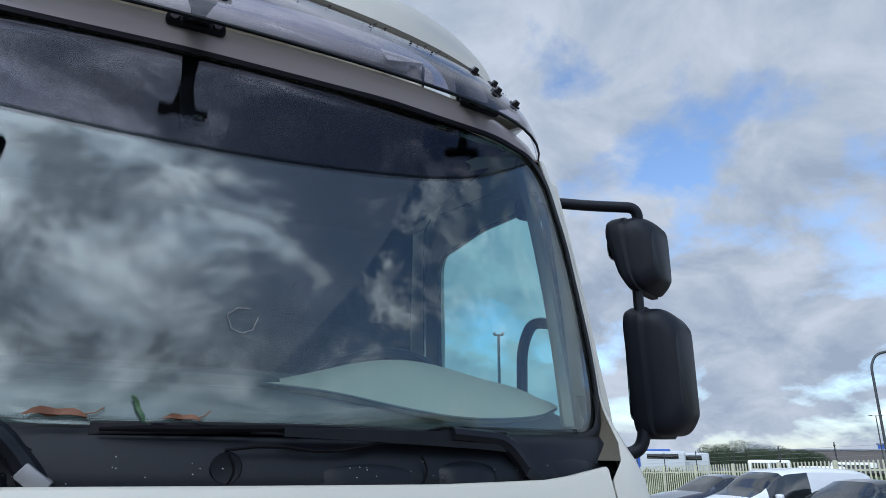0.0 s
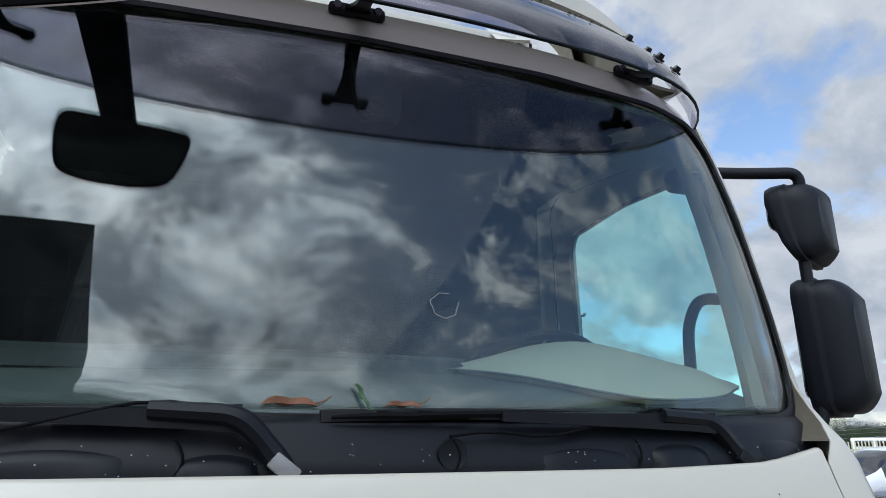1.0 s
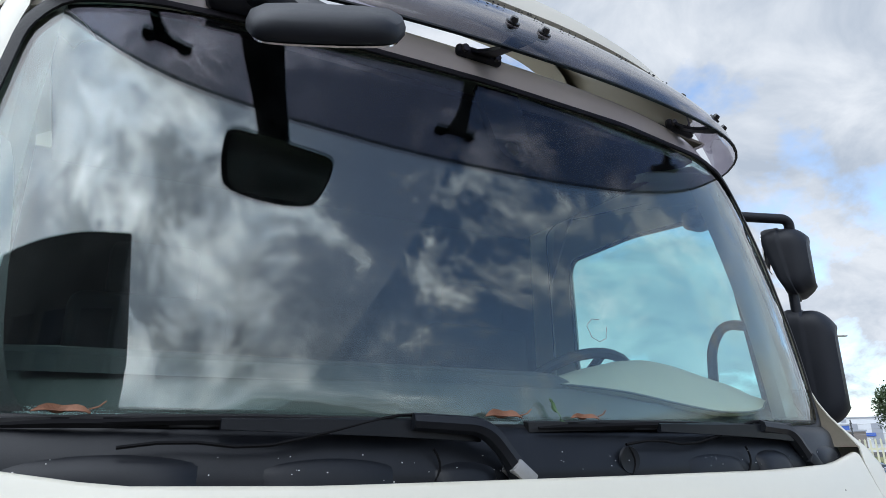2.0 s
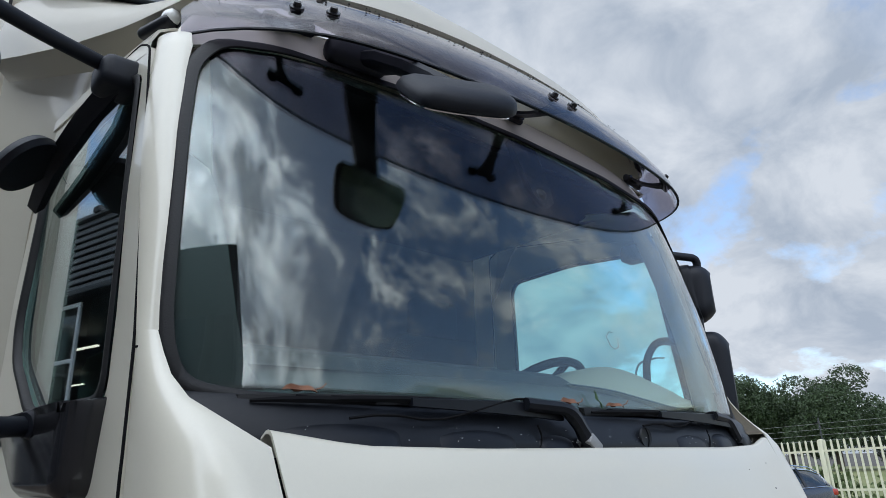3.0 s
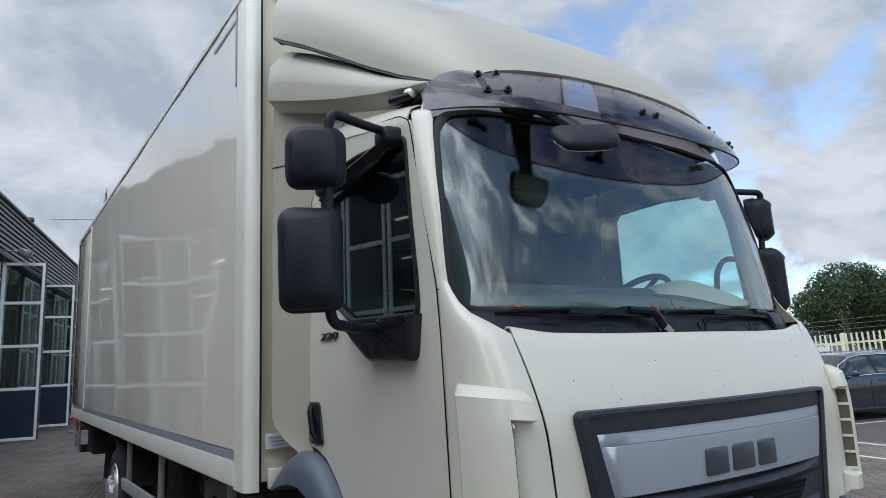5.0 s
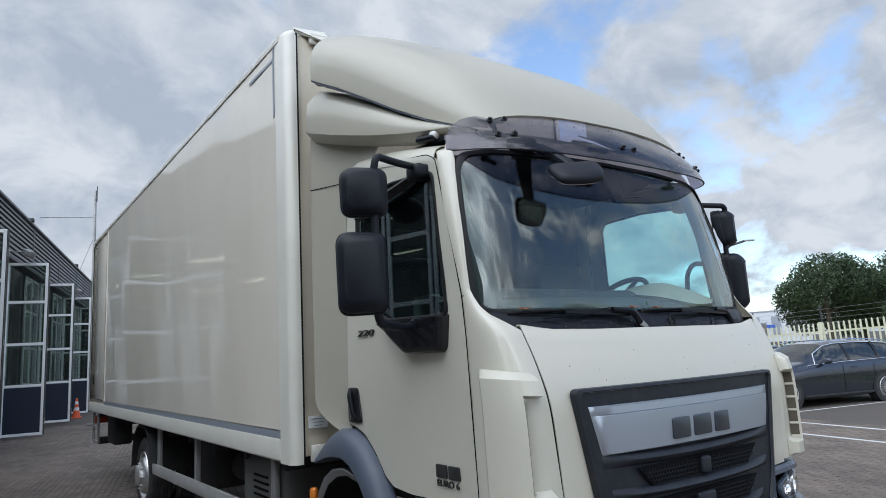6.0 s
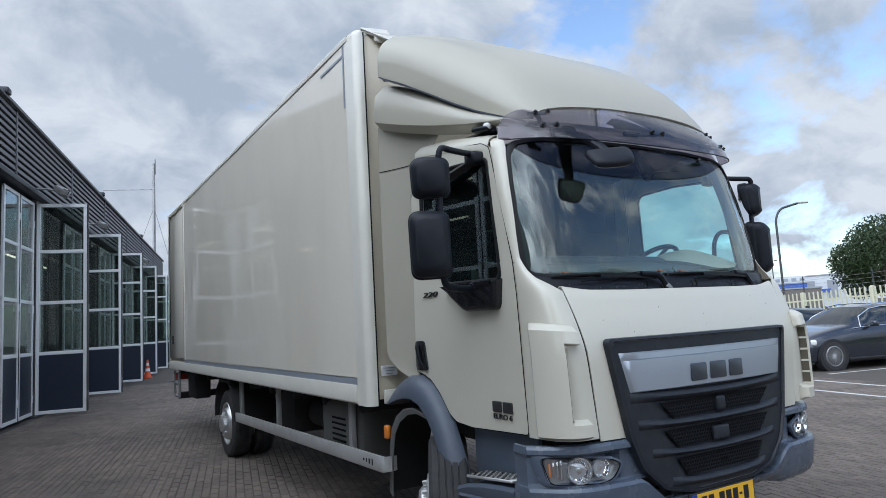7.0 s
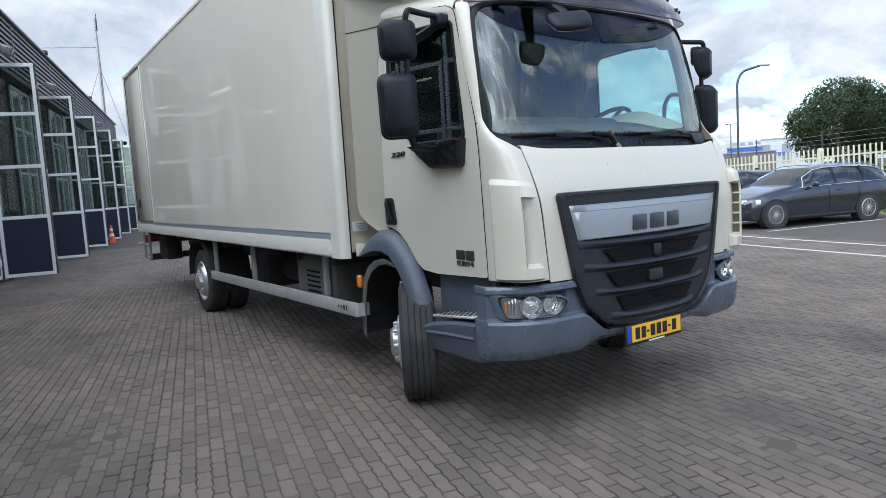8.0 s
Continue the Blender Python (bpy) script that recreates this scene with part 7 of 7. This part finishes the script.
def build_car(name, label, stations, body_mat, m, axles, glazed, wheel_r, spokes, category="car", rails=False):
    """glazed: first and last station pairs of windscreen, side panes and rear window."""
    car = thing(name, label, category, "parked cars", at=m)
    first, last, rear = glazed
    body, screens, sides, backs = bmesh.new(), bmesh.new(), bmesh.new(), bmesh.new()
    fine = []
    for (a0, b0) in zip(stations, stations[1:]):
        for k in range(3):
            fine.append(tuple(lerp(p, q, k / 3) for p, q in zip(a0, b0)))
    fine.append(stations[-1])

    def section(st):
        x, w, sill, belt, roof, q = st
        g = max(0.0, roof - belt)
        pts = [(w * 0.90, sill), (w * 0.97, sill + 0.05), (w * 0.995, lerp(sill, belt, 0.35)), (w, lerp(sill, belt, 0.65)), (w * 0.985, belt - 0.05), (w * 0.955, belt)]
        pts += [(lerp(w * 0.955, q, 0.5) + 0.02, belt + g * 0.5), (q + 0.035, belt + g * 0.86), (q * 0.86, belt + g * 0.975), (q * 0.45, roof), (0.0, roof + 0.004)]
        return [(x, y, z) for y, z in pts]
    secs = [section(s) for s in fine]
    for s in (1, -1):
        for i in range(len(secs) - 1):
            xm = (fine[i][0] + fine[i + 1][0]) / 2
            for j in range(10):
                quad = [(p[0], s * p[1], p[2]) for p in (secs[i][j], secs[i + 1][j], secs[i + 1][j + 1], secs[i][j + 1])]
                side_pane = j in (5, 6) and any(lo <= xm <= hi for lo, hi in glazed[1])
                front_pane = j >= 5 and (first[0] <= xm <= first[1] or rear[0] <= xm <= rear[1]) and not side_pane and j >= 7
                tgt = sides if side_pane else ((screens if xm < 2.2 else backs) if front_pane else body)
                tgt.faces.new([tgt.verts.new(p) for p in quad])
    for b in (body, screens, sides, backs):
        bmesh.ops.remove_doubles(b, verts=b.verts, dist=0.0015)
    shell = part("body", body, body_mat, car, angle=35)
    part("windscreen", screens, car_glass, car)
    part("rear_window", backs, car_glass, car)
    two = [bmesh.new(), bmesh.new()]
    for f in sides.faces:
        w2 = two[0 if f.calc_center_median().y > 0 else 1]
        w2.faces.new([w2.verts.new(v.co) for v in f.verts])
    sides.free()
    for w2 in two:
        bmesh.ops.remove_doubles(w2, verts=w2.verts, dist=0.0015)
        part("side_glazing", w2, car_glass, car)
    L2 = stations[-1][0]
    part("underbody", rbox((L2 * 0.93, 1.5, 0.25), (L2 / 2, 0, 0.33), 0.05), car_inside, car)
    part("cabin_inside", rbox((1.9, 1.15, 0.35), (L2 * 0.56, 0, 0.78), 0.05), car_inside, car)
    W = max(s[1] for s in stations)
    for ax in axles:
        for s in (1, -1):
            mm = pose(ax, s * (W - 0.105), wheel_r, -90 * s, 0, 0)
            part("wheel_well", lathe([(0.0, 0.112), (wheel_r + 0.055, 0.112), (wheel_r + 0.06, 0.02), (wheel_r + 0.06, -0.1)], 28, mm), car_inside, car)
            w = part("wheel", lathe([(wheel_r * 0.66, 0.10), (wheel_r * 0.70, 0.118), (wheel_r * 0.93, 0.118), (wheel_r, 0.09), (wheel_r, -0.10), (wheel_r * 0.6, -0.1)], 30, mm), tyre_rubber, car, "black car tyre", angle=30)
            bm = lathe([(wheel_r * 0.69, 0.116), (wheel_r * 0.66, 0.122), (wheel_r * 0.63, 0.10), (wheel_r * 0.60, 0.03)], 30, mm)
            lathe([(0.0, 0.118), (0.035, 0.118), (0.05, 0.10)], 14, mm, bm)
            for k in range(spokes):
                a0 = 2 * math.pi * k / spokes
                rbox((wheel_r * 0.58, 0.016 if spokes > 8 else 0.05, 0.02), (0, 0, 0), 0.004, 1, mm @ Matrix.Rotation(a0, 4, "Z") @ Matrix.Translation((wheel_r * 0.35, 0, 0.103)), bm)
            part("rim", bm, steel_rim, w)
            part("rim_back", lathe([(0.0, 0.05), (wheel_r * 0.62, 0.05)], 24, mm), mesh_black, w)
    belt0 = glazed[1][0][0]
    for s in (1, -1):
        part("wing_mirror", rbox((0.13, 0.19, 0.13), (belt0 + 0.10, s * (W + 0.09), 1.0 if L2 > 4.3 else 1.1), 0.045, 3), body_mat, car)
        part("door_handle", rbox((0.20, 0.025, 0.03), (belt0 + 0.95, s * (W + 0.002), 0.83), 0.01), body_mat, car)
        hl = part("headlamp", rbox((0.44, 0.12, 0.13), (0.24, s * 0.735, 0.645), 0.04, 3, Matrix.Rotation(s * 0.56, 4, "Z")), lamp_white, car, "clear car headlamp")
        part("lamp_ring", lathe([(0.03, 0.02), (0.045, 0.02), (0.045, 0.0)], 14, pose(0.20, s * 0.70, 0.665, 0, -90)), gloss_black, hl)
        part("tail_lamp", rbox((0.22, 0.16, 0.15), (L2 - 0.16, s * (W - 0.13), 0.86), 0.04, 3), red_lens, car)
        bm = bmesh.new()
        for x in (belt0 + 0.62, belt0 + 1.55):
            rbox((0.006, 0.004, 0.55), (x, s * (W + 0.0), 0.60), 0, 1, None, bm)
        part("door_gap", bm, mesh_black, car)
        bm = tube([(lerp(axles[0] + 0.4, axles[1] - 0.4, k / 4), s * (W - 0.004), 0.24) for k in range(5)], 0.03, 6)
        part("sill", bm, car_inside, car)
        if rails:
            bm = tube([(x, s * (q + 0.01), r + 0.015) for x, w, si, be, r, q in stations[7:13]], 0.014, 6)
            part("roof_rail", bm, chrome, car)
            line = [(x, s * (w * 0.955 + 0.008), be + 0.006) for x, w, si, be, r, q in stations[5:13]] + [(4.30, s * 0.79, 1.06)]
            part("window_trim", tube(line, 0.009, 5), chrome, car)
            line = [(x, s * (q + 0.050), be + (r - be) * 0.86 + 0.006) for x, w, si, be, r, q in stations[6:13]]
            part("window_trim", tube([(1.62, s * 0.875, 0.94)] + line + [(4.32, s * 0.79, 1.06)], 0.010, 5), chrome, car)
            for a0, b0 in ((2.62, 2.70), (3.52, 3.60)):
                bm = grid([[(a0, s * 0.872, 0.955), (b0, s * 0.872, 0.955)], [(a0 + 0.02, s * 0.75, 1.20), (b0 + 0.02, s * 0.75, 1.20)], [(a0 + 0.04, s * 0.62, 1.385), (b0 + 0.04, s * 0.62, 1.385)]])
                part("window_pillar", bm, gloss_black, car)
    part("grille", rbox((0.05, 0.62, 0.16), (0.035, 0, 0.61), 0.03), gloss_black, car)
    part("air_intake", rbox((0.08, 1.15, 0.14), (0.07, 0, 0.36), 0.03), mesh_black, car)
    bm = bmesh.new()
    for s in (1, -1):
        rbox((0.03, 0.34, 0.018), (0.16, s * 0.62, 0.42), 0.006, 1, Matrix.Rotation(s * 0.5, 4, "Z"), bm)
    part("bumper_trim", bm, chrome, car)
    pl = part("number_plate", rbox((0.012, 0.46, 0.10), (-0.012, 0, 0.44), 0.003), plate_yellow, car)
    part("plate_bar", rbox((0.004, 0.34, 0.05), (-0.020, 0, 0.44)), ink, pl)
    part("antenna", rbox((0.14, 0.04, 0.06), (L2 - 0.95, 0, stations[-5][4] + 0.03), 0.015), body_mat, car)
    return car


def build_cars():
    def bay(x, y, turn=0):
        return SITE @ pose(x, y, 0, 0, 0, turn)
    build_car("estate_car", "dark metallic grey estate car with chrome trim parked in a bay", ESTATE, car_grey, bay(9.55, 9.48, -4.6), (0.80, 3.61), ((1.42, 2.12), [(1.78, 4.30)], (4.05, 4.55)), 0.325, 20, rails=True)
    build_car("saloon_car", "dark blue-black saloon car parked beside the estate", SALOON, car_dark, bay(9.7, 11.95), (0.80, 3.55), ((1.42, 2.12), [(1.78, 3.9)], (3.55, 4.2)), 0.315, 10)
    build_car("delivery_van", "small white delivery van parked in a bay", VAN, van_white, bay(9.5, 14.0) @ Matrix.Diagonal((1, 1, 0.93, 1)), (0.80, 3.35), ((0.75, 1.6), [(1.25, 2.25)], (4.05, 4.09)), 0.31, 6, "van")
    build_car("hatchback_car", "dark grey saloon car parked beyond the van", SALOON, car_grey, bay(9.3, 16.6), (0.80, 3.55), ((1.42, 2.12), [(1.78, 3.9)], (3.55, 4.2)), 0.315, 10)


def build_cone():
    p = site(-5.83, 25.9)
    cone = thing("traffic_cone", "orange and white traffic cone by the doors", "traffic cone", at=pose(p.x, p.y, 0))
    part("base", rbox((0.36, 0.36, 0.04), (0, 0, 0.02), 0.01), cone_orange, cone)
    part("body", lathe([(0.14, 0.04), (0.09, 0.30), (0.03, 0.72), (0.0, 0.73)], 20), cone_orange, cone)
    for z in (0.28, 0.50):
        r0, r1 = along([(0.04, 0.14), (0.30, 0.09), (0.72, 0.03)], z) + 0.003, along([(0.04, 0.14), (0.30, 0.09), (0.72, 0.03)], z + 0.11) + 0.003
        part("white_band", lathe([(r0, z), (r1, z + 0.11)], 20), white_mark, cone)


def build_leaves():
    for x, z, rz, mt, lab, sc in ((-0.14, 1.812, 10, leaf_dry, "dry orange-brown leaf lying at the windscreen's foot", 0.75), (0.045, 1.812, -12, leaf_dry, "dry curled orange leaf lying at the windscreen's foot", 0.5), (-0.025, 1.825, 60, leaf_green, "small pale green leaf standing against the windscreen", 0.4), (-0.83, 1.812, 4, leaf_dry, "dry brown leaf lying at the windscreen's foot", 0.6)):
        ob = thing("dry_leaf" if mt is leaf_dry else "green_leaf", lab, "leaf", "leaves on the scuttle", at=pose(x, screen_y(x, z) - 0.020, z - 0.014, 8, rz if mt is leaf_green else 0, rz if mt is leaf_dry else 0))
        rows = []
        for k in range(9):
            t = k / 8
            w = 0.016 * sc * math.sin(math.pi * t) ** 0.7 * (1 + 0.3 * math.sin(9 * t)) + 0.001
            rows.append([((t - 0.5) * 0.12 * sc, 0.004 * math.sin(6 * t) - w * 0.4, w * 0.3), ((t - 0.5) * 0.12 * sc, 0.004 * math.sin(6 * t), 0.003 * math.sin(11 * t) + 0.002), ((t - 0.5) * 0.12 * sc, w * 0.4, w * 1.1)])
        part("blade", thick(grid(rows), 0.001), mt, ob)
        part("stem", tube([(0.055 * sc, 0, 0.004), (0.075 * sc, -0.002, 0.008), (0.09 * sc, 0.0, 0.016)], 0.0012, 5), mt, ob)


def build_pavers():
    """Interlocking pavers in rows along the wall's direction, every second row shifted by half a stone."""
    LV, WN, g = 0.216, 0.082, 0.0075
    amp = 0.005
    vs = [0.0, 0.027, 0.081, 0.135, 0.189, 0.216]
    zz = [0.0, amp, -amp, amp, -amp, 0.0]
    vv = [0.006] + vs[1:5] + [LV - 0.006]
    left = [(g / 2 + q, v) for v, q in zip(vv, zz)]
    right = [(WN - g / 2 + q, v) for v, q in zip(vv, zz)]
    out = np.array(left + right[::-1])
    c = out.mean(0)
    inner = c + (out - c) * np.array([0.95, 0.975])
    V = np.concatenate([np.column_stack([inner, np.zeros(12)]), np.column_stack([out, np.full(12, -0.0035)]), np.column_stack([out, np.full(12, -0.013)])])
    F = [tuple(range(11, -1, -1))]
    for r in (0, 12):
        F += [(r + i, r + (i + 1) % 12, r + 12 + (i + 1) % 12, r + 12 + i) for i in range(12)]
    rng = np.random.default_rng(3)
    rot = np.array(SITE.to_3x3())
    near, far = [], []
    n0, n1, v0, v1 = -6.60, 9.0, -7.0, 22.0
    for i in range(int((n1 - n0) / WN)):
        x = n0 + i * WN
        k = int((v1 - v0) / LV)
        ys = v0 + (np.arange(k) + 0.5 * (i % 2)) * LV
        inside = (x > -3.1) & (x < -1.1)
        for y in ys:
            if inside and -0.9 < y < 2.3 and len(near) < 300:
                near.append((x, y))
            else:
                far.append((x, y))
    far = np.array(far)
    m = len(far)
    # yard sinks and stones that have settled
    z = 0.0008 * rng.normal(size=m)
    tilt = 0.010 * rng.normal(size=(m, 2))
    P = np.repeat(V[None], m, 0)
    P[:, :, 2] += z[:, None] + tilt[:, 0:1] * (P[:, :, 0] - WN / 2) + tilt[:, 1:2] * (P[:, :, 1] - LV / 2)
    P[:, :, 0] += far[:, 0:1]
    P[:, :, 1] += far[:, 1:2]
    P = P.reshape(-1, 3) @ rot.T
    n = len(V)
    faces = [tuple(i + n * k for i in f) for k in range(m) for f in F]
    me = bpy.data.meshes.new("pavers")
    me.from_pydata(P.tolist(), [], faces)
    me.materials.append(paver_mat)
    pv = tagged(new("pavement", me), "grey interlocking concrete pavers with dark joints", "pavement", kind="stuff")
    pv.parent = None
    me = bpy.data.meshes.new("paver")
    me.from_pydata(V.tolist(), [], F)
    me.materials.append(paver_mat)
    for x, y in near:
        ob = new("paver", me)
        ob.parent = ground
        p = site(x, y, float(0.0008 * rng.normal()))
        ob.matrix_basis = Matrix.Translation(p) @ pose(0, 0, 0, *(0.3 * rng.normal(size=2)), -13.4)


def build_dust():
    """Sand swept over the stones: a thin uneven sheet that fills the joints and covers some stones."""
    rng = np.random.default_rng(17)
    xs, ys = np.arange(-6.55, 8.9, 0.09), np.arange(-6.9, 21.9, 0.12)
    X, Y = np.meshgrid(xs, ys, indexing="ij")
    Z = np.zeros_like(X)
    for lam, amp in ((4.0, 1.0), (2.1, 0.8), (1.1, 0.55), (0.55, 0.4), (0.28, 0.3)):
        for k in range(5):
            a0, ph = rng.uniform(0, 6.283, 2)
            q = 6.283 / (lam * rng.uniform(0.8, 1.25))
            Z += amp * np.sin(q * (X * math.cos(a0) * 1.5 + Y * math.sin(a0)) + ph)
    Z = -0.0075 + 0.0030 * Z / Z.std()
    Z = np.minimum(Z, 0.0011 + 0.1 * (Z - 0.0011))
    rot = np.array(SITE.to_3x3())
    P = np.column_stack([X.ravel(), Y.ravel(), Z.ravel()]) @ rot.T
    n = len(ys)
    faces = [(i * n + j, (i + 1) * n + j, (i + 1) * n + j + 1, i * n + j + 1) for i in range(len(xs) - 1) for j in range(n - 1)]
    me = bpy.data.meshes.new("dust")
    me.from_pydata(P.tolist(), [], faces)
    me.polygons.foreach_set("use_smooth", [True] * len(faces))
    me.materials.append(dust_mat)
    tagged(new("dust", me), "grey-brown sand swept into the paving joints", "sand", kind="stuff")


dust_mat = mat("paving_dust", (0.098, 0.082, 0.068), 0.9, vary=0.4, scale=1.5, fine=160, bump=0.5, dirt=(0.055, 0.047, 0.04), dirt_scale=0.7, dirt_amount=0.6)
build_road()
build_lines()
gate_rows = build_workshop()
build_gates(gate_rows)
build_office()
build_fence()
build_plants()
build_cars()
build_far()
build_cone()
build_leaves()
build_dust()
build_pavers()
